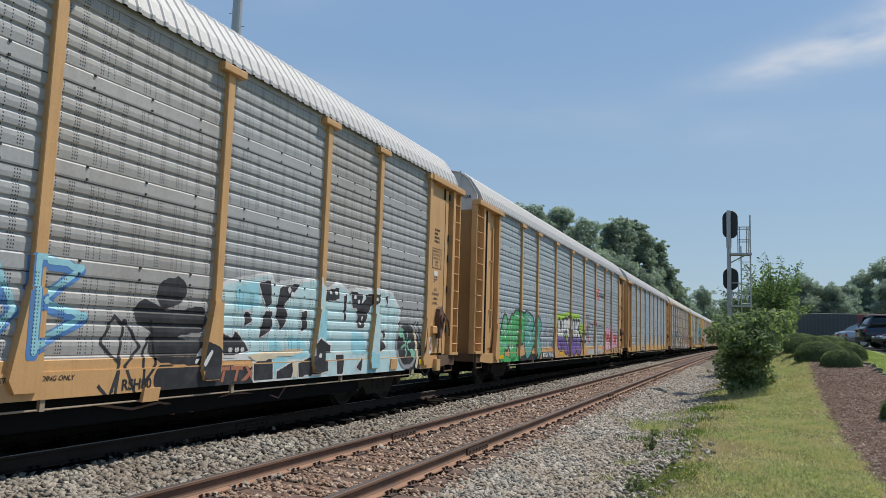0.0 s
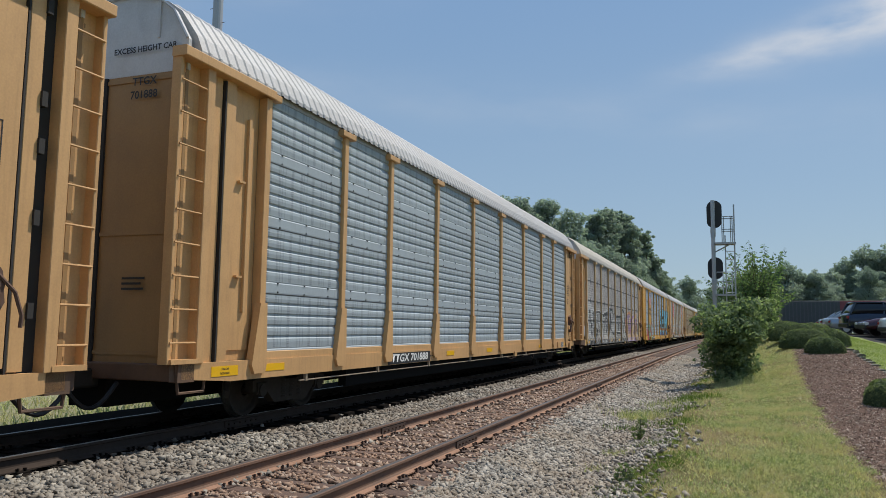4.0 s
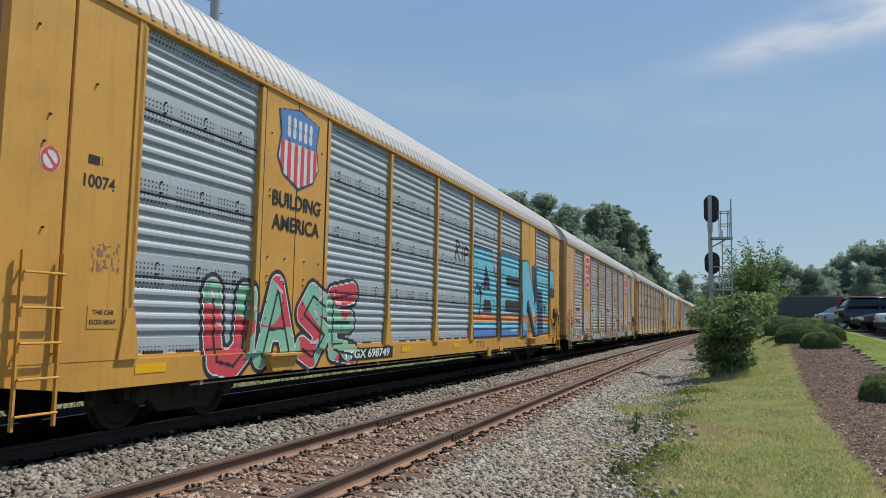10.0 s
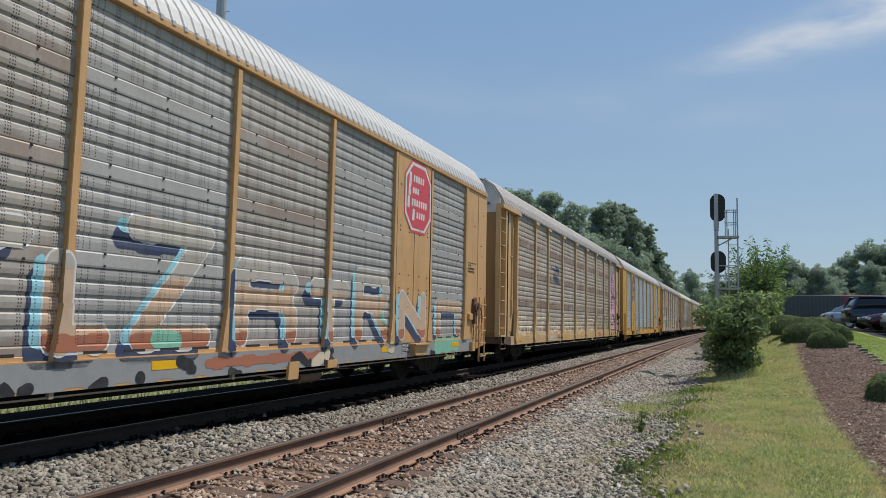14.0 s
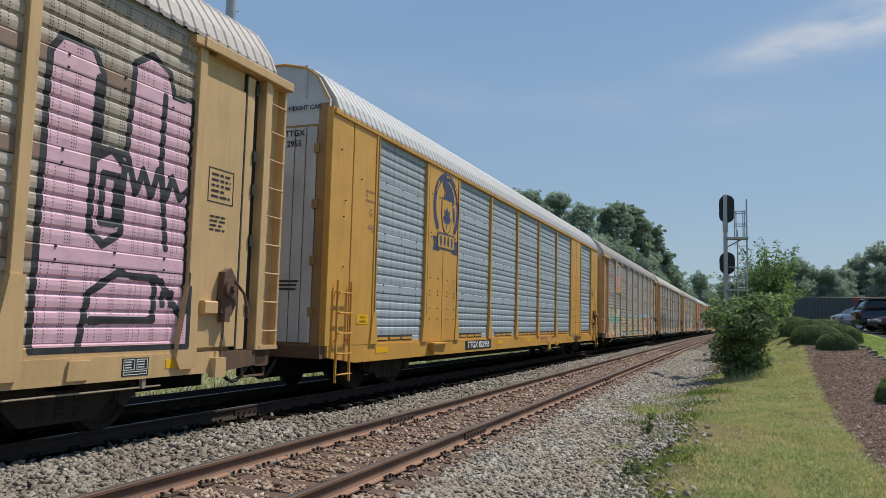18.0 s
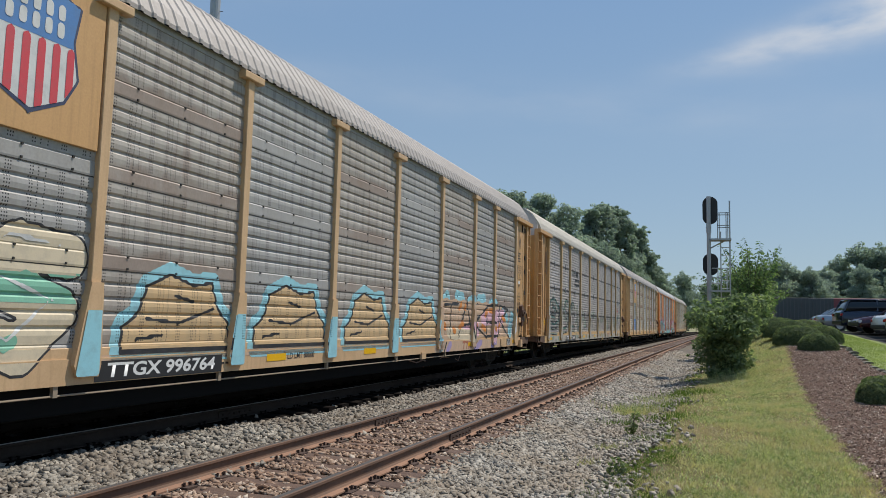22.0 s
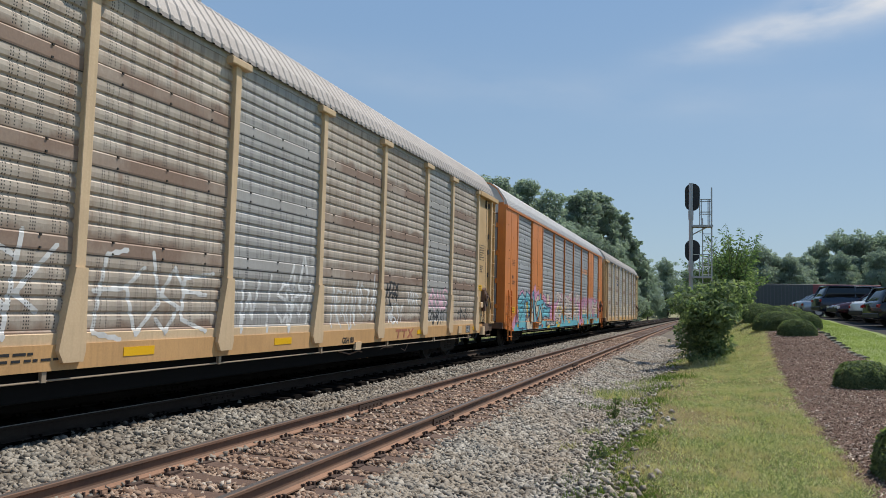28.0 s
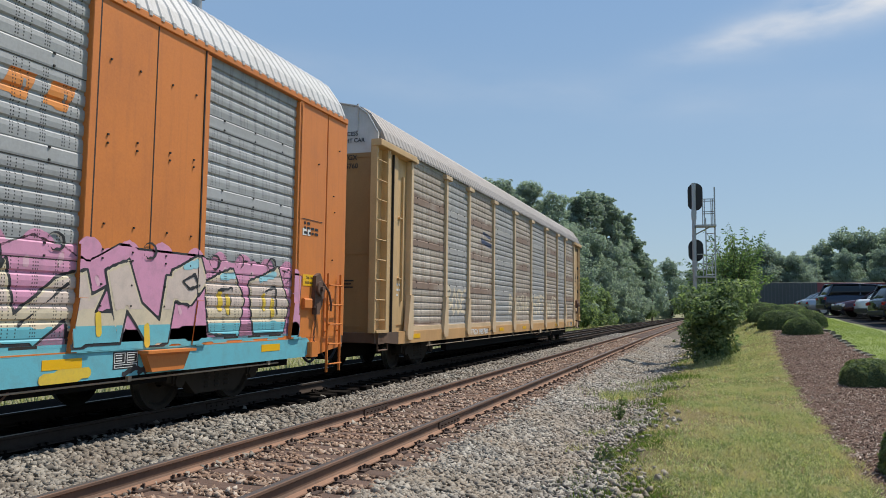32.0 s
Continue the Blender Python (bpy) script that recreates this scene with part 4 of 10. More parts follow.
def zone_verge(rng, n):
    y = near_far(rng, n, 3.6, 50)
    left, right = verge_left(y) - 0.5, bed_edge(y) + 0.07 * np.sin(y * 6.1) + 0.05 * np.sin(y * 17.0)
    x = left + (right - left) * rng.uniform(0, 1, n)
    cover = np.clip((x - left) / 0.9, 0, 1) ** 1.6
    lush = 0.82 * np.clip((x + 0.45 + 0.3 * np.sin(y * 0.9) + 0.15 * np.sin(y * 2.7 + x * 3)) / 0.9, 0, 1) + 0.18
    keep = (rng.uniform(0, 1, n) < cover * lush) & (patchy(x * 0.8, y * 0.8) + rng.uniform(-0.5, 0.7, n) > 0.3)
    return x[keep], y[keep]


def zone_straw(rng, n):
    y = near_far(rng, n, 3.6, 50)
    left, right = verge_left(y) - 0.3, bed_edge(y) + 0.06
    x = left + (right - left) * rng.uniform(0, 1, n) ** 1.25
    rim = np.abs(x - right) < 0.14
    keep = rim | (patchy(x * 0.55 + 2.0, y * 0.35) + rng.uniform(-0.35, 0.35, n) > 0.55)
    return x[keep], y[keep]


def zone_ragged(rng, n):
    y = near_far(rng, n, 3.6, 30)
    x = verge_left(y) - 0.55 + rng.uniform(0, 1, n) * 1.0
    keep = patchy(x * 1.7, y * 0.9) + rng.uniform(-0.25, 0.25, n) > 0.62
    return x[keep], y[keep]


def zone_lawn(rng, n):
    y = near_far(rng, n, 14, 44)
    return 4.45 + rng.uniform(0, 1, n) * (5.0 - 0.1 * y), y


def zone_clump(cx, cy, r, ry=None):
    def zone(rng, n):
        return cx + rng.normal(0, r, n), cy + rng.normal(0, ry or r, n)
    return zone


def zone_behind(rng, n):
    y = near_far(rng, n, 8, 90)
    return rng.uniform(-16, -10.9, n), y


blades("verge_grass", "short mown grass verge, partly dry", zone_verge, 330000, (0.02, 0.08), (0.0045, 0.0105), M["grass"], 3, 0.8)
blades("straw_grass", "dry cut straw lying on the verge", zone_straw, 110000, (0.015, 0.045), (0.0035, 0.008), M["straw"], 13, 2.0)
blades("ragged_weeds", "sparse low weeds where grass gives way to gravel", zone_ragged, 26000, (0.02, 0.075), (0.005, 0.011), M["weed"], 23, 0.9)
blades("lawn_grass", "green lawn beyond the mulch bed", zone_lawn, 30000, (0.03, 0.06), (0.005, 0.009), M["lawn_blade"], 4, 0.6)
blades("weeds_far_side", "rough green weeds behind the far track", zone_behind, 9000, (0.05, 0.30), (0.008, 0.018), M["grass"], 6, 0.5)
for i, (cx, cy, r, n, h) in enumerate([(-1.75, 16.6, 0.28, 700, 0.22), (-1.3, 17.6, 0.35, 500, 0.15), (-1.05, 9.0, 0.22, 260, 0.1), (-1.55, 11.6, 0.12, 160, 0.12), (-1.1, 7.4, 0.14, 150, 0.12), (-0.9, 20.5, 0.4, 500, 0.15), (0.3, 24.6, 0.4, 500, 0.25), (-1.3, 8.2, 0.16, 150, 0.10), (-0.85, 6.6, 0.2, 200, 0.10), (-1.65, 10.4, 0.14, 120, 0.11), (-1.15, 12.4, 0.22, 220, 0.12), (-1.75, 14.6, 0.2, 200, 0.14), (-1.4, 19.6, 0.35, 350, 0.15), (-1.0, 15.2, 0.3, 300, 0.13)]):
    blades("weed_tuft", "tuft of rough grass in the gravel", zone_clump(cx, cy, r), n, (h * 0.4, h * 1.2), (0.004, 0.009), M["weed" if i % 3 else "grass"], 50 + i, 0.45)


def build_weed(x, y, h, seed):
    rng = np.random.default_rng(seed)
    t = thing("weed", "small dark leafy weed standing in the gravel", "weed", "weeds in the gravel", m=pose(x, y, float(land(x, y))))
    v, f = leaf_cloud(rng, np.array([(0, 0, h * 0.55), (0.05, 0, h * 0.85), (-0.05, 0.03, h * 0.3)]), np.array([(0.11, 0.11, 0.16), (0.08, 0.08, 0.1), (0.1, 0.1, 0.1)]), 220, 0.03)
    part("leaves", from_arrays("leaves", v, f, M["leaf_dark"]), t)
    s = Solid()
    s.tube((0, 0, -0.02), (0.02, 0, h), 0.008, 5, 0, 0.004)
    part("stem", s.mesh("stem", M["bark"]), t)


build_weed(-1.38, 13.2, 0.42, 1)
build_weed(-1.2, 9.6, 0.16, 2)


def zone_mulch(rng, n):
    y = near_far(rng, n, 4.5, 34)
    left = bed_edge(y) + 0.03 * np.sin(y * 9.0)
    return left + (4.42 - left) * rng.uniform(-0.015, 1, n), y, np.full(n, 0.018)


stones("mulch_chips", "brown shredded bark mulch", 34000, zone_mulch, M["mulch"], (0.009, 0.023), (2.1, 0.5, 0.32))


# ---- signal mast ----
def build_signal():
    x, y = -0.34, 30.0
    g = float(land(x, y))
    sig = thing("railway_signal", "galvanised signal mast with two black heads and a ladder", "railway signal", m=pose(x, y, g, 0, 0, 4))
    top = 6.45 - g

    s = Solid()
    s.tube((0, 0, 0), (0, 0, top), 0.075, 14)
    s.box(-0.2, 0.2, -0.2, 0.2, 0, 0.06, 0, 0.01)
    part("mast", s.mesh("mast", M["galv_post"]), sig, "round galvanised mast")
    for zc, hh in ((top - 0.52, 0.53), (top - 2.58, 0.42)):
        s = Solid()
        ring = []
        for i in range(32):
            t = 2 * math.pi * i / 32
            px, pz = 0.275 * math.cos(t), 0.275 * math.sin(t)
            ring.append((px + 0.06, zc + pz + (hh - 0.275) * (1 if math.sin(t) > 0 else -1)))
        s.prism(ring, 1, 0.10, 0.125)
        s.box(-0.12, 0.12, 0.125, 0.36, zc - hh * 0.75, zc + hh * 0.75, 0, 0.03)
        head = part("signal_head", s.mesh("signal_head", M["signal_black"]), sig, "black oval signal head with hooded lamps")
        for q in (-0.28, 0.0, 0.28):
            h = Solid()
            h.tube((0, 0.34, zc + q), (0, 0.56, zc + q), 0.10, 12, 0, 0.095)
            part("hood", h.mesh("hood", M["signal_black"]), head)
        b = Solid()
        b.box(-0.09, 0.09, -0.09, 0.12, zc - hh - 0.18, zc - hh - 0.02, 0, 0.01)
        b.tube((0, 0, zc - hh - 0.35), (0, 0, zc - hh), 0.095, 12)
        part("bracket", b.mesh("bracket", M["galv_post"]), sig)
    # service ladder with its landing and guard
    lx0, lx1, ly = 0.58, 0.72, -0.02
    s = Solid()
    s.box(0.40, 0.44, ly - 0.02, ly + 0.02, 0, top - 1.35)
    s.box(0.72, 0.77, ly - 0.02, ly + 0.02, 0, top - 0.18)
    lad = part("ladder", s.mesh("ladder", M["galv_post"]), sig, "galvanised service ladder")
    r = Solid()
    r.tube((0.42, ly, 0), (0.74, ly, 0), 0.013, 6)
    rung = r.mesh("rung", M["galv_post"])
    z = 0.3
    while z < top - 1.4:
        part("rung", rung, lad, m=pose(0, 0, z))
        z += 0.31
    s = Solid()
    s.box(0.05, 0.78, ly - 0.25, ly + 0.25, top - 1.70, top - 1.63)
    s.tube((0.05, ly, top - 1.98), (0.60, ly, top - 1.68), 0.025, 6)
    for a in (0.30, 0.36, 0.60, 0.66):
        s.box(a - 0.016, a + 0.016, ly - 0.24, ly - 0.2, top - 1.65, top - 0.66)
    for zz in (top - 1.24, top - 1.16, top - 0.76, top - 0.68):
        s.box(0.28, 0.74, ly - 0.24, ly - 0.21, zz, zz + 0.03)
    part("platform", s.mesh("platform", M["galv_post"]), sig, "small platform with guard rails")
    s = Solid()
    s.box(0.05, 0.75, ly - 0.2, ly + 0.2, top - 3.62, top - 3.56)
    for a in (0.30, 0.62):
        s.box(a - 0.016, a + 0.016, ly - 0.2, ly - 0.16, top - 3.58, top - 2.72)
    for zz in (top - 3.12, top - 2.76):
        s.box(0.08, 0.66, ly - 0.2, ly - 0.17, zz, zz + 0.03)
    part("platform", s.mesh("platform", M["galv_post"]), sig, "lower platform with guard rails")
    for zz in (top - 3.3, top - 4.4, top - 5.4):
        s = Solid()
        s.tube((0, 0, zz), (0.42, ly, zz), 0.02, 6)
        part("ladder_stay", s.mesh("ladder_stay", M["galv_post"]), sig)


build_signal()


def build_pole():
    p = thing("utility_pole", "tall round grey steel pole behind the train", "pole", m=pose(-17.6, 22.5, float(land(-17.6, 22.5))))
    s = Solid()
    s.tube((0, 0, -0.1), (0, 0, 16.5), 0.26, 16, 0, 0.17)
    part("shaft", s.mesh("shaft", M["galv_post"]), p)
    s = Solid()
    s.box(-0.45, 0.45, -0.45, 0.45, 0, 0.08, 0, 0.02)
    part("base_plate", s.mesh("base_plate", M["galv_post"]), p)
    s = Solid()
    s.tube((0.2, 0, 0), (0.36, 0, 0), 0.012, 5)
    peg = s.mesh("climbing_peg", M["spike"])
    for i in range(16):
        part("climbing_peg", peg, p, m=pose(0, 0, 6 + i * 0.6, 0, 0, 180 * (i % 2)))


build_pole()


# ---- the parking lot beyond the shrubs ----
def glossy(name, base, metal=0.3):
    m = Nodes(name)
    f = m.noise(m.coords("Object"), 3.0, 3)
    m.finish(m.mix(m.math("MULTIPLY", f, 0.25), base, tuple(x * 0.7 for x in base)), 0.22, metal)
    m.bsdf.inputs["Coat Weight"].default_value = 0.6
    return m.mat


M["glass_dark"] = plain("tinted_glass", (0.015, 0.018, 0.02), 0.06, 0.0, 5, 0.1)
M["lamp_red"] = plain("red_lamp_lens", (0.35, 0.01, 0.012), 0.2)
M["lamp_white"] = plain("clear_lamp_lens", (0.7, 0.7, 0.7), 0.15)
M["rim"] = plain("alloy_rim", (0.5, 0.5, 0.52), 0.3, 0.8)


def build_vehicle(label, x, y, turn, paint_mat, suv):
    """A parked vehicle: lofted body, glazed cabin, wheels, lamps, bumpers. It points along +y before it is turned."""
    v = thing("parked_car", label, "car", "cars in the parking lot", m=pose(x, y, float(land(x, y)) + 0.01, 0, 0, turn))
    L2, half = (2.42, 0.96) if suv else (2.32, 0.90)
    belt, roof_z = (1.06, 1.66) if suv else (0.93, 1.44)
    hood = 1.08 if suv else 0.86

    def loft(name, sections, mat, label=""):
        """sections: (y, half width low, half width high, z low, z high)"""
        s = Solid()
        ring_n = 12
        for yy, wl, wh, z0, z1 in sections:
            r = min(0.09, (z1 - z0) * 0.3)
            s.v.extend([(-wl + r, yy, z0), (wl - r, yy, z0), (wl, yy, z0 + r), (wl * 1.01, yy, (z0 + z1) / 2), (wh, yy, z1 - r), (wh - r, yy, z1), (wh * 0.4, yy, z1 + 0.012), (-wh * 0.4, yy, z1 + 0.012), (-wh + r, yy, z1), (-wh, yy, z1 - r), (-wl * 1.01, yy, (z0 + z1) / 2), (-wl, yy, z0 + r)])
        for j in range(len(sections) - 1):
            for i in range(ring_n):
                i2 = (i + 1) % ring_n
                s.f.append((j * ring_n + i, j * ring_n + i2, (j + 1) * ring_n + i2, (j + 1) * ring_n + i))
                s.s.append(0)
        s.f.append(tuple(range(ring_n)))
        s.f.append(tuple((len(sections) - 1) * ring_n + i for i in range(ring_n)))
        s.s.extend([0, 0])
        me = s.mesh(name, mat)
        me.polygons.foreach_set("use_smooth", np.ones(len(me.polygons), bool))
        return part(name, me, v, label)
    tail = belt + 0.02 if suv else belt + 0.04
    loft("body", [(-L2, half * 0.86, half * 0.80, 0.42, tail - 0.14), (-L2 + 0.12, half * 0.95, half * 0.9, 0.3, tail - 0.02), (-1.5, half, half * 0.97, 0.25, tail), (0.6, half, half * 0.97, 0.25, belt), (0.95, half, half * 0.95, 0.25, hood + 0.02), (1.7, half * 0.98, half * 0.9, 0.27, hood - 0.05), (L2 - 0.15, half * 0.92, half * 0.8, 0.3, hood - 0.16), (L2, half * 0.8, half * 0.7, 0.42, hood - 0.3)], paint_mat, "glossy painted body")
    back = (-L2 + 0.12, -L2 + 0.42) if suv else (-L2 + 0.5, -1.15)
    loft("glazing", [(back[0], half * 0.86, half * 0.84, belt - 0.06, belt), (back[1], half * 0.92, half * 0.76, belt - 0.06, roof_z - 0.06), (-0.2, half * 0.93, half * 0.77, belt - 0.06, roof_z - 0.03), (0.25, half * 0.92, half * 0.74, belt - 0.06, roof_z - 0.07), (1.05, half * 0.86, half * 0.82, hood - 0.06, hood + 0.02)], M["glass_dark"], "dark glazed cabin")
    loft("roof", [(back[1] - 0.04, half * 0.76, half * 0.70, roof_z - 0.08, roof_z - 0.03), (-0.7, half * 0.79, half * 0.72, roof_z - 0.07, roof_z), (0.3, half * 0.76, half * 0.68, roof_z - 0.1, roof_z - 0.04)], paint_mat, "painted roof")
    for e in (-1, 1):
        for a, b in (((half * 0.90 * e, back[0] + 0.02, belt - 0.03), (half * 0.77 * e, back[1], roof_z - 0.05)), ((half * 0.93 * e, -0.75, belt - 0.03), (half * 0.785 * e, -0.72, roof_z - 0.04)), ((half * 0.92 * e, 0.22, belt - 0.03), (half * 0.77 * e, 0.05, roof_z - 0.06)), ((half * 0.86 * e, 1.03, hood), (half * 0.76 * e, 0.28, roof_z - 0.07))):
            s = Solid()
            s.tube(a, b, 0.045, 6)
            part("pillar", s.mesh("pillar", paint_mat), v)
        for q in (-1.42, 1.40):
            s = Solid()
            r = 0.37 if suv else 0.32
            s.disc(0, (q, r), r, *sorted((e * (half - 0.22), e * (half + 0.012))), 20)
            w = part("wheel", s.mesh("wheel", M["rubber"]), v, "black tyre with an alloy rim")
            s = Solid()
            s.disc(0, (q, r), r * 0.62, *sorted((e * (half + 0.004), e * (half + 0.022))), 14)
            part("rim", s.mesh("rim", M["rim"]), w)
        s = Solid()
        s.box(*sorted((e * half * 0.68, e * half * 0.88)), -L2 - 0.012, -L2 + 0.1, belt - 0.28, belt - 0.14, 0, 0.02)
        part("tail_lamp", s.mesh("tail_lamp", M["lamp_red"]), v, "red tail lamp")
        s = Solid()
        s.box(*sorted((e * half * 0.5, e * half * 0.86)), L2 - 0.14, L2 + 0.012, hood - 0.36, hood - 0.22, 0, 0.02)
        part("headlamp", s.mesh("headlamp", M["lamp_white"]), v, "clear headlamp")
        s = Solid()
        s.box(*sorted((e * half, e * (half + 0.2))), 0.5, 0.62, belt - 0.02, belt + 0.13, 0, 0.03)
        part("mirror", s.mesh("mirror", paint_mat), v)
    for yy in (-L2 - 0.03, L2 - 0.05):
        s = Solid()
        s.box(-half * 0.85, half * 0.85, yy, yy + 0.08, 0.35, 0.55, 0, 0.03)
        part("bumper", s.mesh("bumper", M["signal_black"]), v)


build_vehicle("dark blue sport utility vehicle parked on the lot", 8.15, 44.3, -83, glossy("dark_blue_car_paint", (0.02, 0.028, 0.05)), True)
build_vehicle("dark red hatchback parked on the lot", 8.35, 41.2, 98, glossy("dark_red_car_paint", (0.055, 0.012, 0.018)), False)
build_vehicle("white sedan parked on the lot", 8.95, 38.9, -80, glossy("white_car_paint", (0.75, 0.75, 0.74), 0.0), False)
build_vehicle("black sport utility vehicle parked on the lot", 9.15, 36.3, -80, glossy("black_car_paint", (0.015, 0.015, 0.018)), True)
build_vehicle("silver sedan parked far off on the lot", 8.3, 57.0, -78, glossy("silver_car_paint", (0.5, 0.51, 0.52), 0.6), False)
build_vehicle("pale grey sedan parked far off on the lot", 8.0, 52.0, -78, glossy("grey_car_paint", (0.4, 0.42, 0.45), 0.5), False)


def build_trailer():
    y = 68.0
    x0, xr, x1 = 0.062 * y, 0.1255 * y, 0.196 * y
    g = float(land(8.0, y))
    top = 1.513 + 0.037 * y - g
    t = thing("box_trailer", "long dark box trailer with a red end panel", "trailer", m=pose(0, y, g))
    s = Solid()
    s.box(x0, xr, -1.25, 1.25, 0.75, top, 0, 0.03)
    part("dark_body", s.mesh("dark_body", paint("dark_trailer_paint", (0.075, 0.085, 0.085), (0.08, 0.07, 0.06), 0.5)), t, "dark ribbed trailer body")
    n = 16
    rib = Solid()
    rib.box(-0.03, 0.03, -1.29, -1.25, 0.8, top - 0.05)
    me = rib.mesh("rib", plain("trailer_rib", (0.11, 0.115, 0.115), 0.6))
    for i in range(n):
        part("rib", me, t, m=pose(x0 + (xr - x0) * (i + 0.5) / n, 0, 0))
    s = Solid()
    s.box(xr, x1, -1.25, 1.25, 0.75, top, 0, 0.03)
    part("red_body", s.mesh("red_body", paint("red_trailer_paint", (0.24, 0.055, 0.06), (0.12, 0.05, 0.05), 0.4)), t, "dull red trailer body")
    e = Solid()
    cx, cz = xr + 0.75, top - 0.95
    for i in range(14):
        a0, a1 = 0.7 + i * 0.35, 0.7 + (i + 1) * 0.35
        e.tube((cx + 0.42 * math.cos(a0), -1.27, cz + 0.6 * math.sin(a0)), (cx + 0.42 * math.cos(a1), -1.27, cz + 0.6 * math.sin(a1)), 0.11, 6)
    for i in range(4):
        a = cx + 0.75 + i * 0.5
        e.box(a, a + 0.3, -1.28, -1.25, cz - 0.35, cz + 0.2 + 0.2 * (i % 2))
    part("emblem", e.mesh("emblem", M["white"]), t, "large pale emblem of plain shapes")
    s = Solid()
    s.box(x0 + 0.3, x1 - 0.3, -1.1, 1.1, 0.55, 0.75)
    part("chassis", s.mesh("chassis", M["black"]), t)
    for q in (x0 + 1.0, x0 + 2.2, x1 - 2.2, x1 - 1.0):
        s = Solid()
        s.disc(1, (q, 0.5), 0.5, -1.2, -0.9, 18)
        part("wheel", s.mesh("wheel", M["rubber"]), t)


build_trailer()


def build_kerb():
    """Stone edging between the mulch bed and the lawn, and the kerb of the lot."""
    k = thing("stone_edging", "irregular low stones edging the mulch bed", "edging", kind="structure")
    rnd = random.Random(8)
    y = 15.0
    while y < 34:
        ln = rnd.uniform(0.35, 0.8)
        x = 4.45 + rnd.uniform(-0.07, 0.07)
        z = float(land(x, y))
        s = Solid()
        w, h = rnd.uniform(0.08, 0.15), rnd.uniform(0.04, 0.10)
        s.prism([(x - w, z - 0.05), (x + w, z - 0.05), (x + w * 0.9, z + h * 0.7), (x + w * 0.4, z + h), (x - w * 0.6, z + h * 0.95), (x - w, z + h * 0.5)], 1, y, y + ln)
        part("stone", s.mesh("stone", M["edging"]), k)
        y += ln + rnd.uniform(0.02, 0.5)


M["edging"] = plain("mossy_edging_stone", (0.17, 0.16, 0.12), 0.9, 0, 6, 0.5)
build_kerb()


# ---- the train: covered car carriers ----
CAR_STEP, S_START, SPEED = 28.55, 18.256, 9.951
# the slack of the couplings: how far the train runs behind an even speed
SLACK = [(0, 0.17), (1, 0.19), (4, 0.10), (7, 0.0), (9, 0.03), (11, 0.08), (13, 0.06), (15, 0.10), (19, 0.13), (21, 0.11), (23, 0.11), (26, 0.17), (27.5, 0.06), (29, -0.06), (30.5, 0.0), (32, 0.06)]
POSTS = [-11.62, -9.05, -6.98, -4.23, -1.40, 1.40, 4.23, 6.98, 9.05, 11.62]
PANEL_X, POST_X, SILL_X = 1.435, 1.525, 1.50
PANEL_Z0, PANEL_Z1, EAVE = 0.98, 5.10, 5.20
SHEETS = 4


def car_pose(s):
    """The place of a car whose middle is s along the far track."""
    x = FAR + float(bend(s))
    turn = -math.degrees(math.atan(BEND * max(s - 5.0, 0.0)))
    return pose(x, s, 0, 0, 0, turn)


def panel_profile(flat, ribs):
    """Rows (z, stand-out) of a side sheet: a flat lap at the foot of each sheet, then rolled ribs."""
    rows = []
    h = (PANEL_Z1 - PANEL_Z0) / SHEETS
    for k in range(SHEETS):
        z0 = PANEL_Z0 + k * h
        rows += [(z0, 0.010), (z0 + 0.03, 0.016), (z0 + flat * 0.6, 0.018), (z0 + flat - 0.005, 0.010), (z0 + flat, 0.0)]
        p = (h - flat - 0.02) / ribs
        for r in range(ribs):
            b = z0 + flat + 0.01 + r * p
            rows += [(b, 0.0), (b + 0.28 * p, 0.001), (b + 0.36 * p, 0.016), (b + 0.50 * p, 0.0245), (b + 0.74 * p, 0.0235), (b + 0.91 * p, 0.012), (b + 0.985 * p, 0.0)]
    rows.append((PANEL_Z1, 0.0))
    return rows


def grooved_profile(flat, grooves, deep=0.026, wide=0.034):
    """Rows (z, stand-out) of a sheet with broad punched lands between narrow pressed grooves, above a flat lap."""
    rows = []
    h = (PANEL_Z1 - PANEL_Z0) / SHEETS
    for k in range(SHEETS):
        z0 = PANEL_Z0 + k * h
        rows.append((z0, deep))
        if flat:
            rows += [(z0 + 0.02, deep + 0.004), (z0 + flat * 0.9, deep + 0.002), (z0 + flat, deep - 0.010), (z0 + flat + 0.012, deep - 0.004)]
        edges = [flat + 0.02] + list(grooves) + [h]
        for i, g in enumerate(grooves):
            mid = (edges[i] + g) / 2
            rows += [(z0 + mid, deep + 0.002), (z0 + g - wide, deep - 0.003), (z0 + g - wide * 0.45, 0.004), (z0 + g + wide * 0.25, 0.0), (z0 + g + wide * 0.8, deep - 0.003)]
        rows.append((z0 + (grooves[-1] + h) / 2, deep + 0.002))
        rows.append((z0 + h - 0.004, deep - 0.004))
    rows.append((PANEL_Z1, 0.0))
    return rows


PROFILE = panel_profile(0.27, 5)
LANDS = grooved_profile(0.175, (0.36, 0.53, 0.70, 0.87))
LANDS_Z, LANDS_X = np.array([r[0] for r in LANDS]), np.array([r[1] for r in LANDS])
FINE = grooved_profile(0.0, tuple(0.118 * i for i in range(1, 9)), 0.020, 0.022)
FINE_Z, FINE_X = np.array([r[0] for r in FINE]), np.array([r[1] for r in FINE])
FINE_CARS, ROW_CARS = set(), set()
PROFILE_Z, PROFILE_X = np.array([r[0] for r in PROFILE]), np.array([r[1] for r in PROFILE])
MESHES = {}


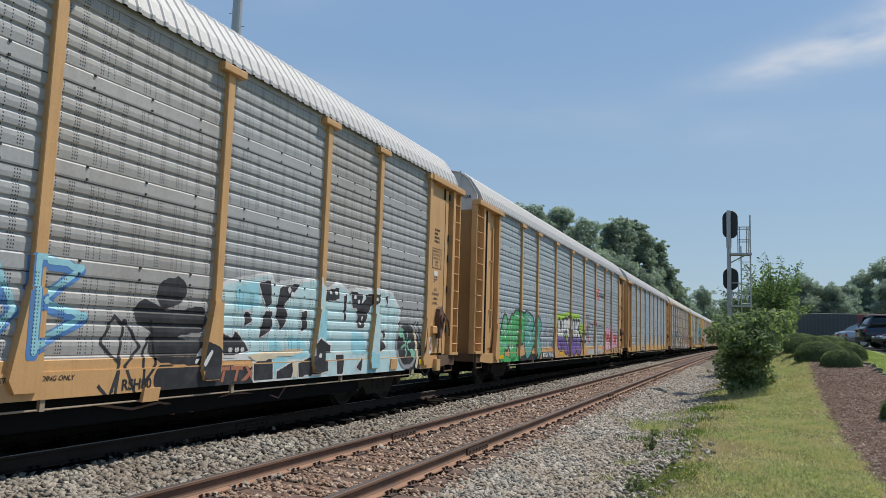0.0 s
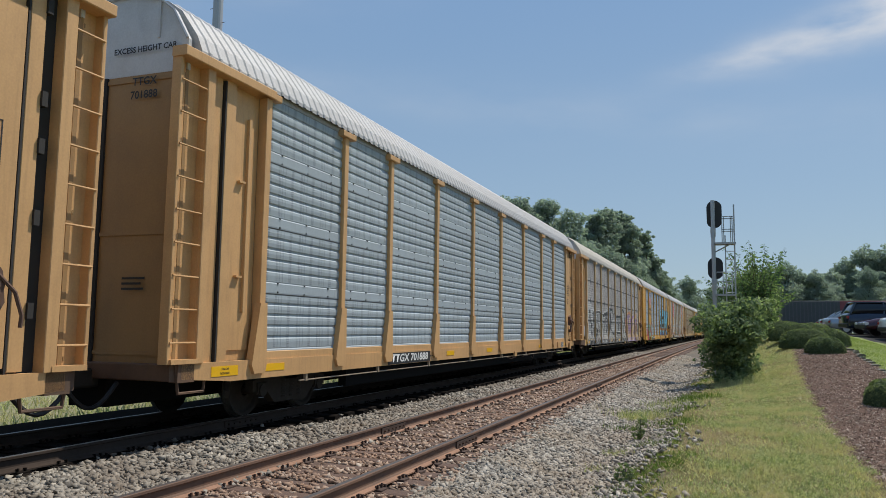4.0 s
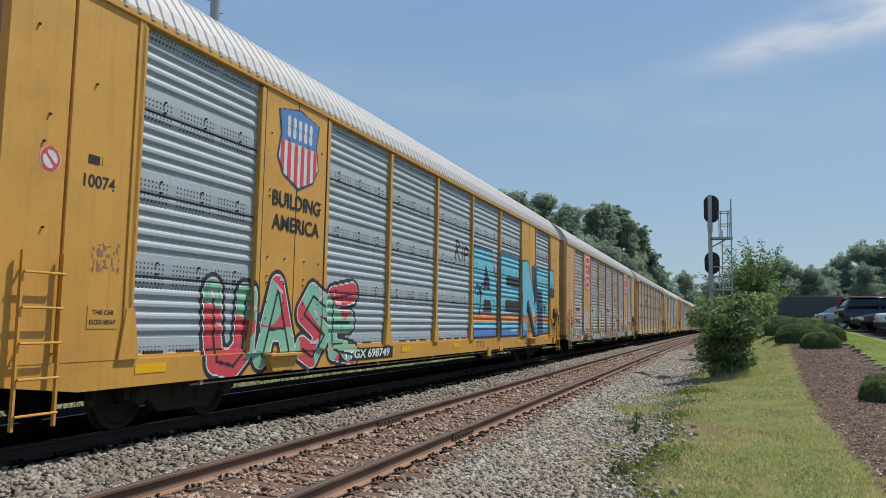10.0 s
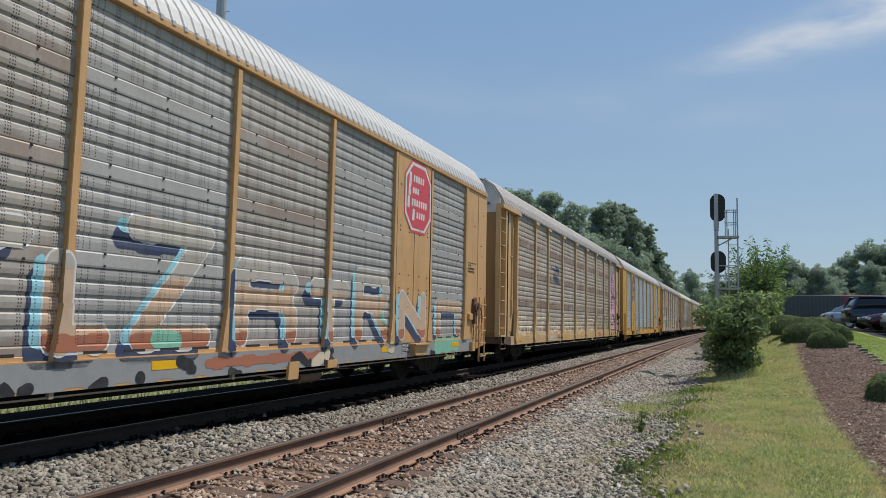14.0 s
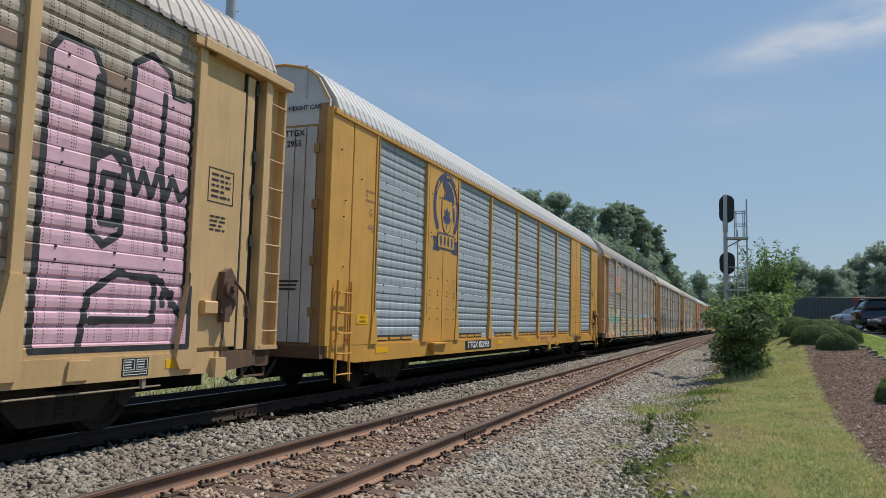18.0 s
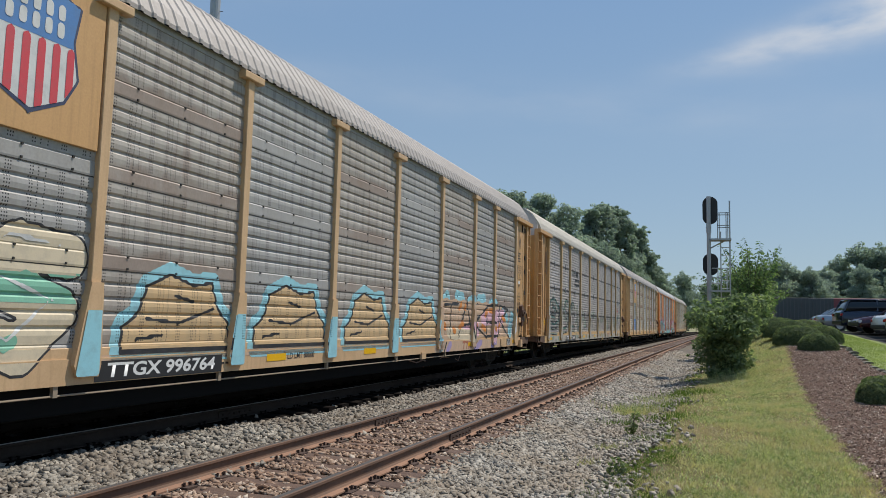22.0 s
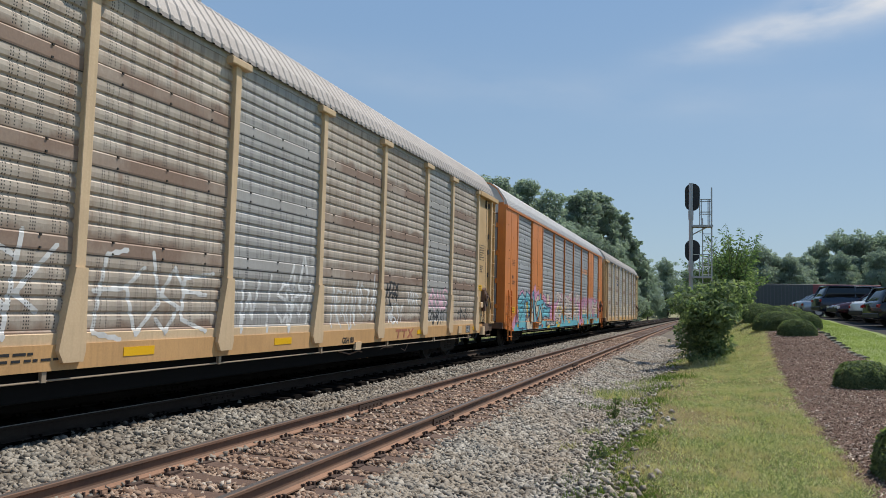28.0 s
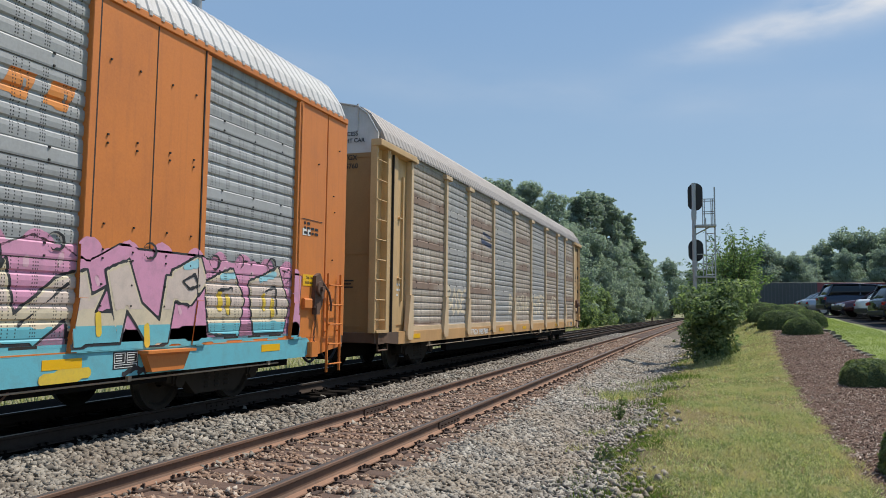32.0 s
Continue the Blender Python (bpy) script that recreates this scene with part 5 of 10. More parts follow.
def kept(key, make):
    """Alike parts share one mesh."""
    if key not in MESHES:
        MESHES[key] = make()
    return MESHES[key]


def panel_mesh(y0, y1, mat, kind):
    def make():
        s = Solid()
        rows = FINE if mat is M["zinc_dense"] else PROFILE if mat is M["zinc_rows"] else LANDS
        for z, o in rows:
            s.v.extend([(PANEL_X + o, y0, z), (PANEL_X + o, y1, z)])
        for i in range(len(rows) - 1):
            s.f.append((2 * i, 2 * i + 1, 2 * i + 3, 2 * i + 2))
            s.s.append(0)
        # back sheet gives it thickness
        n = len(s.v)
        s.v.extend([(PANEL_X - 0.03, y0, PANEL_Z0), (PANEL_X - 0.03, y1, PANEL_Z0), (PANEL_X - 0.03, y1, PANEL_Z1), (PANEL_X - 0.03, y0, PANEL_Z1)])
        s.f.append((n + 3, n + 2, n + 1, n))
        s.s.append(0)
        h = (PANEL_Z1 - PANEL_Z0) / SHEETS
        for k in range(1, SHEETS):
            z = PANEL_Z0 + k * h
            wide = mat is M["zinc_dense"]
            s.box(PANEL_X, PANEL_X + (0.030 if wide else 0.028), y0 + 0.02, y1 - 0.02, z - (0.050 if wide else 0.012), z - 0.001, 1)
            if wide:
                s.box(PANEL_X + 0.01, PANEL_X + 0.05, (y0 + y1) / 2 - 0.03, (y0 + y1) / 2 + 0.03, z - 0.13, z + 0.09, 2, 0.005)
                for e in (y0 + 0.09, y1 - 0.09):
                    s.box(PANEL_X + 0.01, PANEL_X + 0.05, e - 0.025, e + 0.025, z - 0.14, z + 0.06, 3, 0.005)
            for b in range(0 if wide else 3):
                yy = y0 + (y1 - y0) * (b + 0.6) / 3.2
                for up in (0.012, 0.15):
                    s.box(PANEL_X + 0.01, PANEL_X + 0.042, yy - 0.012, yy + 0.012, z + up, z + up + 0.024, 1)
        # toothed side flange of the sheet
        for e, d in ((y0, 1), (y1, -1)):
            for r in range(SHEETS * 5):
                z = PANEL_Z0 + (r + 0.5) * (PANEL_Z1 - PANEL_Z0) / (SHEETS * 5)
                s.box(PANEL_X, PANEL_X + 0.045, min(e, e + d * 0.05), max(e, e + d * 0.05), z - 0.025, z + 0.03)
        return s.mesh("side_panel", mat, M["seam"], M["galv_post"], M["palegold"], outward=False)
    return kept(("panel", round(y0, 2), round(y1, 2), mat.name, kind), make)


def post_mesh(kind, mat):
    def make():
        s = Solid()
        w = 0.075 if kind == 1 else 0.055
        s.box(1.37, POST_X, -w, w, 0.9 if kind == 1 else 1.0, 5.06, 0, 0.008)
        if kind == 1:
            foot = [(-0.26, 0.93), (-0.19, 0.80), (0.09, 0.80), (0.12, 0.93), (w + 0.012, 1.85), (-w - 0.012, 1.85)]
            s.prism(foot, 0, 1.44, POST_X + 0.028)
            s.box(1.44, POST_X + 0.055, -0.25, 0.25, 5.02, 5.13, 0, 0.012)
        else:
            foot = [(-0.16, 1.0), (0.16, 1.0), (w + 0.01, 1.6), (-w - 0.01, 1.6)]
            s.prism(foot, 0, 1.46, POST_X + 0.012)
        return s.mesh("side_post", mat)
    return kept(("post", kind, mat.name), make)


def roof_mesh(kind, mat):
    def make():
        ring = [(-1.53, 5.16), (-1.53, 5.22), (-1.44, 5.44), (-1.16, 5.83), (-0.92, 6.00), (-0.45, 6.11), (0.45, 6.11), (0.92, 6.00), (1.16, 5.83), (1.44, 5.44), (1.53, 5.22), (1.53, 5.16)]
        ctr = (0.0, 4.6)
        s = Solid()
        pitch, half = 0.225, 13.28
        ys = []
        y = -half
        while y < half - pitch:
            ys += [(y, 0.0), (y + pitch * 0.58, 0.0), (y + pitch * 0.68, 0.018), (y + pitch * 0.80, 0.022), (y + pitch * 0.92, 0.018), (y + pitch * 0.985, 0.0)]
            y += pitch
        ys.append((half, 0.0))
        k = len(ring)
        for y, o in ys:
            for a, b in ring:
                d = math.hypot(a - ctr[0], b - ctr[1])
                q = 1 + o / d
                s.v.append((ctr[0] + (a - ctr[0]) * q, y, ctr[1] + (b - ctr[1]) * q))
        for j in range(len(ys) - 1):
            for i in range(k - 1):
                s.f.append((j * k + i, j * k + i + 1, (j + 1) * k + i + 1, (j + 1) * k + i))
                s.s.append(0)
        s.f.append(tuple(range(k)))
        s.f.append(tuple((len(ys) - 1) * k + i for i in range(k)))
        s.s.extend([0, 0])
        return s.mesh("roof", mat, outward=False)
    return kept(("roof", mat.name), make)


def end_ring(inset=0.0):
    return [(-1.40 + inset, 1.0), (1.40 - inset, 1.0), (1.40 - inset, 5.36), (1.14 - inset, 5.80), (0.90 - inset, 5.98), (0.44, 6.08), (-0.44, 6.08), (-0.90 + inset, 5.98), (-1.14 + inset, 5.80), (-1.40 + inset, 5.36)]


def ladder(car, y, x, z0, z1, width, mat, rungs, stiles=True):
    """A ladder with its rungs as pieces of it."""
    s = Solid()
    if stiles:
        for e in (-1, 1):
            s.box(x - 0.012, x + 0.028, y + e * width / 2 - 0.014, y + e * width / 2 + 0.014, z0, z1)
    else:
        for e in (-1, 1):
            s.box(x - 0.03, x - 0.02, y + e * width / 2 - 0.01, y + e * width / 2 + 0.01, z0, z1)
    lad = part("ladder", s.mesh("ladder", mat), car, "side ladder with thin rungs")

    def make():
        r = Solid()
        r.tube((0, -0.5, 0), (0, 0.5, 0), 0.014, 6)
        for e in (-1, 1):
            r.tube((0.0, e * 0.48, 0), (-0.07, e * 0.48, 0), 0.016, 6)
        return r.mesh("rung", mat)
    me = kept(("rung", mat.name), make)
    for i in range(rungs):
        z = z0 + (z1 - z0) * (i + 0.4) / rungs
        part("rung", me, lad, m=Matrix.LocRotScale((x + 0.05, y, z), None, (1, width, 1)))
    return lad


def build_truck(car, y):
    def frame_mesh():
        s = Solid()
        for e in (-1, 1):
            x0, x1 = (0.96, 1.10) if e > 0 else (-1.10, -0.96)
            s.prism([(-1.12, 0.40), (-1.12, 0.58), (-0.66, 0.66), (-0.35, 0.84), (0.35, 0.84), (0.66, 0.66), (1.12, 0.58), (1.12, 0.40), (0.72, 0.40), (0.5, 0.20), (-0.5, 0.20), (-0.72, 0.40)], 0, x0, x1)
            for q in (-1, 1):
                s.box(min(x0, x1) - 0.02, max(x0, x1) + 0.03, q * 0.89 - 0.13, q * 0.89 + 0.13, 0.36, 0.56, 0, 0.03)
                s.disc(0, (q * 0.89, 0.42), 0.10, max(x0, x1) if e > 0 else min(x0, x1) - 0.05, max(x0, x1) + 0.05 if e > 0 else min(x0, x1), 10)
            for q in (-0.24, 0.0, 0.24):
                for c in range(5):
                    s.disc(2, (e * 1.06, q), 0.075, 0.27 + c * 0.065, 0.30 + c * 0.065, 8)
        s.box(-1.1, 1.1, -0.2, 0.2, 0.56, 0.80, 0, 0.03)
        s.box(-0.2, 0.2, -0.9, 0.9, 0.40, 0.5)
        return s.mesh("truck", M["truck"])

    def wheelset_mesh():
        s = Solid()
        s.tube((-1.08, 0, 0), (1.08, 0, 0), 0.075, 10)
        for e in (-1, 1):
            prof = [(0.0, 0.10), (0.09, 0.10), (0.05, 0.2), (0.05, 0.33), (0.10, 0.36), (0.10, 0.42), (-0.005, 0.425), (-0.02, 0.45), (-0.035, 0.44), (-0.035, 0.36), (0.0, 0.33), (0.0, 0.2)]
            n, k = 24, len(prof)
            base = len(s.v)
            for i in range(n):
                t = 2 * math.pi * i / n
                for a, r in prof:
                    s.v.append((e * (0.70 + a), r * math.cos(t), r * math.sin(t)))
            for i in range(n):
                for j in range(k):
                    i2, j2 = (i + 1) % n, (j + 1) % k
                    s.f.append((base + i * k + j, base + i * k + j2, base + i2 * k + j2, base + i2 * k + j))
                    s.s.append(1 if j == 5 else 0)
        return s.mesh("wheelset", M["truck"], M["steel"])
    t = part("truck", kept("truck", frame_mesh), car, "greasy two-axle truck with coil springs", pose(0, y, RAISED))
    for q in (-1, 1):
        w = part("wheelset", kept("wheelset", wheelset_mesh), t, m=pose(0, q * 0.89, 0.42))
        WHEELSETS[q].append(w)


WHEELSETS = {-1: [], 1: []}
TRAIN = []


def underframe_mesh(mat):
    def make():
        s = Solid()
        s.box(-1.48, 1.42, -13.3, 13.3, 0.86, 0.95)
        s.box(-0.32, 0.32, -13.4, 13.4, 0.40, 0.88)
        for i in range(15):
            y = -11.9 + i * 1.7
            s.box(-1.4, 1.4, y - 0.06, y + 0.06, 0.72, 0.88)
        s.box(-0.7, 0.1, -2.2, -1.5, 0.45, 0.85, 0, 0.05)
        s.tube((0.9, 3.0, 0.62), (0.9, 4.0, 0.62), 0.17, 10)
        s.tube((-1.0, -8, 0.6), (-1.0, 8, 0.6), 0.03, 6)
        return s.mesh("underframe", mat)
    return kept("underframe", make)


def sill_mesh(side, mat, foot):
    def make():
        s = Solid()
        # deep side sill
        for a, b in ((1.40, SILL_X) if side > 0 else (-SILL_X, -1.40),):
            ring = [(-12.3, foot), (-12.3, 1.0), (12.3, 1.0), (12.3, foot)]
            s.prism(ring, 0, a, b)
        return s.mesh("side_sill", mat)
    return kept(("sill", side, mat.name, foot), make)


def sill_end_mesh(side, e, mat, foot):
    def make():
        s = Solid()
        a, b = (1.40, SILL_X) if side > 0 else (-SILL_X, -1.40)
        s.prism([(e * 13.35, 0.80), (e * 13.35, 1.0), (e * 12.3, 1.0), (e * 12.3, foot)], 0, a, b)
        return s.mesh("sill_end", mat)
    return kept(("sill_end", side, e, mat.name, foot), make)


def far_side_mesh(mat):
    def make():
        s = Solid()
        for z, o in PROFILE:
            s.v.extend([(-PANEL_X - o, 12.9, z), (-PANEL_X - o, -12.9, z)])
        for i in range(len(PROFILE) - 1):
            s.f.append((2 * i, 2 * i + 1, 2 * i + 3, 2 * i + 2))
            s.s.append(0)
        return s.mesh("far_side", mat, outward=False)
    return kept(("far_side", mat.name), make)


def corner_box(car, e, name, mat, x0, x1, y0, y1, z0, z1, c=0.0):
    """One folded piece of a corner, shared between cars of one paint."""
    def make():
        s = Solid()
        ya, yb = sorted((e * y0, e * y1))
        s.box(x0, x1, ya, yb, z0, z1, 0, c)
        return s.mesh(name, mat)
    return part(name, kept((name, e, x0, y0, z0, z1, mat.name), make), car)


def corner_one(car, e, mat):
    """Corner of the older kind: an open ladder bay, a folded channel, the door pocket and the eave beam."""
    bay = (("door_pocket", 1.36, 1.40, 11.80, 12.34, 1.15, 4.75), ("pocket_rib", 1.36, 1.45, 11.95, 12.02, 1.7, 4.6, 0.006), ("folded_channel", 1.36, 1.47, 12.38, 12.62, 1.0, 5.06, 0.015), ("folded_channel", 1.36, 1.43, 12.66, 12.95, 1.0, 5.06, 0.012),
           ("latch", 1.38, 1.46, 12.08, 12.22, 2.2, 2.23), ("latch", 1.38, 1.46, 12.08, 12.22, 3.6, 3.63))
    col = 12.95        # inner flange of the ladder bay
    if e > 0:       # the rear corner is one flat plate, a pale flange and an open slot with hinges
        bay = (("side_plate", 1.36, 1.476, 11.72, 12.62, 1.06, 4.72, 0.012), ("plate_head", 1.36, 1.43, 11.72, 12.62, 4.74, 5.02), ("plate_lip", 1.36, 1.470, 12.66, 12.84, 1.02, 4.98, 0.006))
        col = 13.04
    for name, *dims in bay + (("back_sheet", 1.34, 1.375, 11.70, 13.62, 1.0, 5.12), ("outer_flange", 1.36, 1.50, 13.58, 13.64, 1.0, 5.12, 0.008), ("inner_flange", 1.36, 1.53, col, col + 0.16, 1.0, 5.06, 0.008),
                        ("eave_beam", 1.36, 1.60, 11.55, 13.66, 5.02, 5.16, 0.012), ("step_plate", 1.36, 1.54, col + 0.1, 13.6, 1.0, 1.06), ("corner_gusset", 1.36, 1.50, 13.1, 13.42, 0.76, 1.0)):
        corner_box(car, e, name, M["grimy"] if name == "corner_gusset" else mat, *dims)
    corner_box(car, e, "plate_seam", M["seam"], 1.372, 1.474, 12.625, 12.65, 1.0, 5.0)
    if e > 0:
        corner_box(car, e, "dark_slot", M["seam"], 1.372, 1.382, 12.85, 13.04, 1.0, 5.02)
        for z in (1.55, 2.5, 3.25, 3.75, 4.75):
            corner_box(car, e, "hinge", M["seam"], 1.38, 1.50, 12.83, 12.90, z, z + 0.16)
    ladder(car, e * (col + 13.62 + 0.14) / 2, 1.455, 1.1, 4.98, 13.56 - col - 0.10, mat, 9)
    st = Solid()
    st.pipe([(1.46, e * 13.42, 0.98), (1.46, e * 13.36, 0.62), (1.46, e * 12.86, 0.62), (1.46, e * 12.8, 0.98)], 0.022, 6)
    part("stirrup", kept(("stirrup", e), lambda: st.mesh("stirrup", M["grimy"])), car, "bent steel stirrup step")


def corner_two(car, e, mat):
    """Corner of the newer kind: smooth plates with one groove and a short ladder at the foot."""
    corner_box(car, e, "corner_plate", mat, 1.38, 1.505, 12.66, 13.45, 1.0, 5.22, 0.01)
    corner_box(car, e, "corner_plate", mat, 1.38, 1.505, 11.66, 12.63, 1.0, 5.22, 0.01)
    corner_box(car, e, "groove", M["seam"], 1.36, 1.44, 12.60, 12.70, 1.0, 5.18)
    corner_box(car, e, "edge_strip", mat, 1.42, 1.525, 11.60, 11.72, 1.0, 5.1, 0.006)
    for z, y in ((4.1, 12.3), (3.6, 12.9), (3.3, 12.95), (2.4, 12.9), (4.5, 13.1)):
        corner_box(car, e, "bolt", M["seam"], 1.5, 1.53, y, y + 0.02, z, z + 0.02)
    ladder(car, e * 12.92, 1.56, 0.36, 2.15, 0.5, mat, 5)
    for q in (12.70, 13.14):
        for z in (1.1, 1.95):
            st = Solid()
            st.pipe([(1.50, e * q, z), (1.56, e * q, z)], 0.014, 6)
            part("ladder_bracket", kept(("bracket", e, q, z, mat.name), lambda st=st: st.mesh("ladder_bracket", mat)), car)


def end_wall(car, spec, e):
    """The end doors: two leaves, a paler hood above, hinge posts."""
    lo, hi = (spec["end_low"], spec["end_high"])
    split = spec.get("end_split", 4.93)
    y0, y1 = (-13.40, -13.34) if e < 0 else (13.34, 13.40)
    lower = [(-1.38, 1.0), (1.38, 1.0), (1.38, split), (-1.38, split)]
    fy = y0 - 0.03 if e < 0 else y1
    for q in (-1, 1):
        s = Solid()
        a, b = sorted((q * 0.055, q * 1.38))
        s.box(a, b, y0, y1, 1.0, split)
        leaf = part("end_door", kept(("end_door", e, q, split, lo.name), lambda s=s: s.mesh("end_door", lo)), car, "tall steel end door leaf")
        for z in (1.1, 2.7, split - 0.1):
            s = Solid()
            s.box(a, b, fy + 0.012, fy + 0.03, z, z + 0.05)
            part("stiffener", kept(("stiffener", e, q, z, lo.name), lambda s=s: s.mesh("stiffener", lo)), leaf)
    s = Solid()
    s.box(-0.05, 0.05, fy, fy + 0.09 if e < 0 else fy + 0.03, 1.0, split)
    part("door_seal", kept(("door_seal", e, split), lambda s=s: s.mesh("door_seal", M["seam"])), car)
    h = Solid()
    top = [p for p in end_ring() if p[1] > split]
    h.prism([(-1.40, split + 0.002), (1.40, split + 0.002)] + top, 1, y0, y1)
    for a in (-0.9, 0.9):
        h.box(a - 0.02, a + 0.02, fy + 0.005, fy + 0.03, split + 0.5, split + 1.1)
    part("end_hood", h.mesh("end_hood", hi), car, "paler arched hood over the end doors")
    rim = Solid()
    ring = end_ring()[2:]
    for (a, b), (c, d) in zip(ring, ring[1:]):
        rim.tube((a, y0 * 1.002, b), (c, y0 * 1.002, d), 0.02, 6)
    part("end_rim", rim.mesh("end_rim", spec.get("rim", M["galv_post"])), car, "curved edge strip of the end")
    if spec["type"] == 2:
        for i in range(3):
            g = Solid()
            x = 0.50 + i * 0.23
            g.box(x, x + 0.215, (y0 - 0.035) if e < 0 else y1, y0 if e < 0 else y1 + 0.035, 1.05, split - 0.05, 0, 0.02)
            part("folding_door", kept(("folding_door", e, i, split, "fold" in spec), lambda: g.mesh("folding_door", spec.get("fold", M["endgrey"]))), car, "grey ribbed folding door leaf")
        j = Solid()
        j.box(1.20, 1.40, y0 - 0.02 if e < 0 else y1, y0 if e < 0 else y1 + 0.02, 1.0, 5.3)
        for z in (1.5, 2.4, 3.4, 4.4):
            j.box(1.14, 1.24, y0 - 0.06 if e < 0 else y1, y0 if e < 0 else y1 + 0.06, z, z + 0.16)
        part("door_jamb", j.mesh("door_jamb", spec.get("jamb", spec["end_low"])), car, "painted door jamb with hinges")
    # end sill, draft gear, coupler, hose
    c = Solid()
    c.box(-1.45, 1.45, *sorted((e * 13.3, e * 13.52)), 0.78, 1.0, 0, 0.015)
    part("end_sill", kept(("end_sill", e), lambda: c.mesh("end_sill", M["grimy"])), car)
    k = Solid()
    k.box(-0.18, 0.18, *sorted((e * 13.3, e * 13.95)), 0.66, 0.92, 0, 0.03)
    k.prism([(-0.22, e * 13.9), (0.24, e * 13.9), (0.26, e * 14.12), (0.1, e * 14.26), (-0.02, e * 14.1), (-0.2, e * 14.2)], 2, 0.64, 0.94)
    part("coupler", k.mesh("coupler", M["truck"]), car, "cast steel knuckle coupler")
    hose = Solid()
    pts = [(0.55, e * (13.45 + 0.8 * t), 0.74 - 0.3 * math.sin(math.pi * t * 0.93)) for t in np.linspace(0, 1, 9)]
    hose.pipe([tuple(map(float, q)) for q in pts], 0.03, 6)
    part("air_hose", hose.mesh("air_hose", M["rubber"]), car, "drooping black air hose")


def brake_gear(car, e, mat):
    """Hand brake mechanism, its chain and housing on the rear corner."""
    s = Solid()
    s.prism([(e * 12.16, 1.52), (e * 12.38, 1.48), (e * 12.50, 1.70), (e * 12.46, 2.00), (e * 12.34, 2.14), (e * 12.20, 2.08), (e * 12.18, 1.84)], 0, 1.478, 1.58)
    s.disc(0, (e * 12.32, 1.86), 0.13, 1.58, 1.63, 16)
    s.disc(0, (e * 12.32, 1.86), 0.05, 1.63, 1.68, 10)
    s.box(1.50, 1.60, *sorted((e * 12.20, e * 12.34)), 1.40, 1.56, 0, 0.015)
    s.pipe([(1.62, e * 12.36, 1.98), (1.66, e * 12.54, 1.80), (1.67, e * 12.62, 1.58), (1.66, e * 12.62, 1.46)], 0.02, 6)
    gear = part("hand_brake", s.mesh("hand_brake", M["rust_gear"]), car, "rusty hand brake gear with a lever")

    def link_mesh():
        k = Solid()
        k.pipe([(0, 0.014 * math.cos(t), 0.028 * math.sin(t)) for t in np.linspace(0, 2 * math.pi, 9)], 0.007, 5)
        return k.mesh("chain_link", M["rust_gear"])
    for i in range(14):
        part("chain_link", kept("chain_link", link_mesh), gear, m=pose(1.545, e * (12.24 + 0.02 * math.sin(i * 0.5)), 1.42 - i * 0.045, 0, 0, 90 * (i % 2)))
    b = Solid()
    b.box(1.40, 1.57, *sorted((e * 11.84, e * 12.10)), 1.50, 1.68, 0, 0.02)
    part("brake_housing", b.mesh("brake_housing", mat), car, "painted hand brake housing")
    b = Solid()
    b.box(1.46, 1.58, *sorted((e * 12.08, e * 12.34)), 0.66, 0.92, 0, 0.02)
    part("brake_bracket", b.mesh("brake_bracket", mat), car, "painted bracket at the foot of the chain")


def flat_shape(name, car, ring, x, mat, label=""):
    """A thin painted shape on the near side: ring of (y, z)."""
    s = Solid()
    s.prism(ring, 0, x, x + 0.004)
    return part(name, s.mesh(name, mat), car, label)


def words(car, text, y, z, size, mat, x, bold=0.004, shear=0.0, name="lettering", squeeze=1.0):
    """A line of text on the near side, reading towards +y."""
    me = lettering(text, size, bold, shear)
    me.materials.clear()
    me.materials.append(mat)
    m = Matrix(((0, 0, 1, x), (squeeze, 0, 0, y), (0, 1, 0, z), (0, 0, 0, 1)))
    me.transform(m)
    return part(name, me, car, "stencilled text")


def end_words(car, text, x, z, size, mat, y, bold=0.003):
    me = lettering(text, size, bold)
    me.materials.clear()
    me.materials.append(mat)
    me.transform(Matrix(((1, 0, 0, x), (0, 0, -1, y), (0, 1, 0, z), (0, 0, 0, 1))))
    return part("lettering", me, car, "stencilled text")


def bars(car, y, z, rows, width, pitch, mat, x, thick=0.4):
    """Small print too fine to read."""
    s = Solid()
    rnd = random.Random(int(y * 100) + int(z * 31))
    for i in range(rows):
        yy = y
        while yy < y + width:
            w = rnd.uniform(0.05, 0.16)
            s.box(x, x + 0.003, yy, min(yy + w, y + width), z - i * pitch - pitch * thick, z - i * pitch)
            yy += w + rnd.uniform(0.02, 0.05)
            if rnd.random() < 0.15:
                break
    part("small_print", s.mesh("small_print", mat, outward=False), car, "rows of small stencilled print")


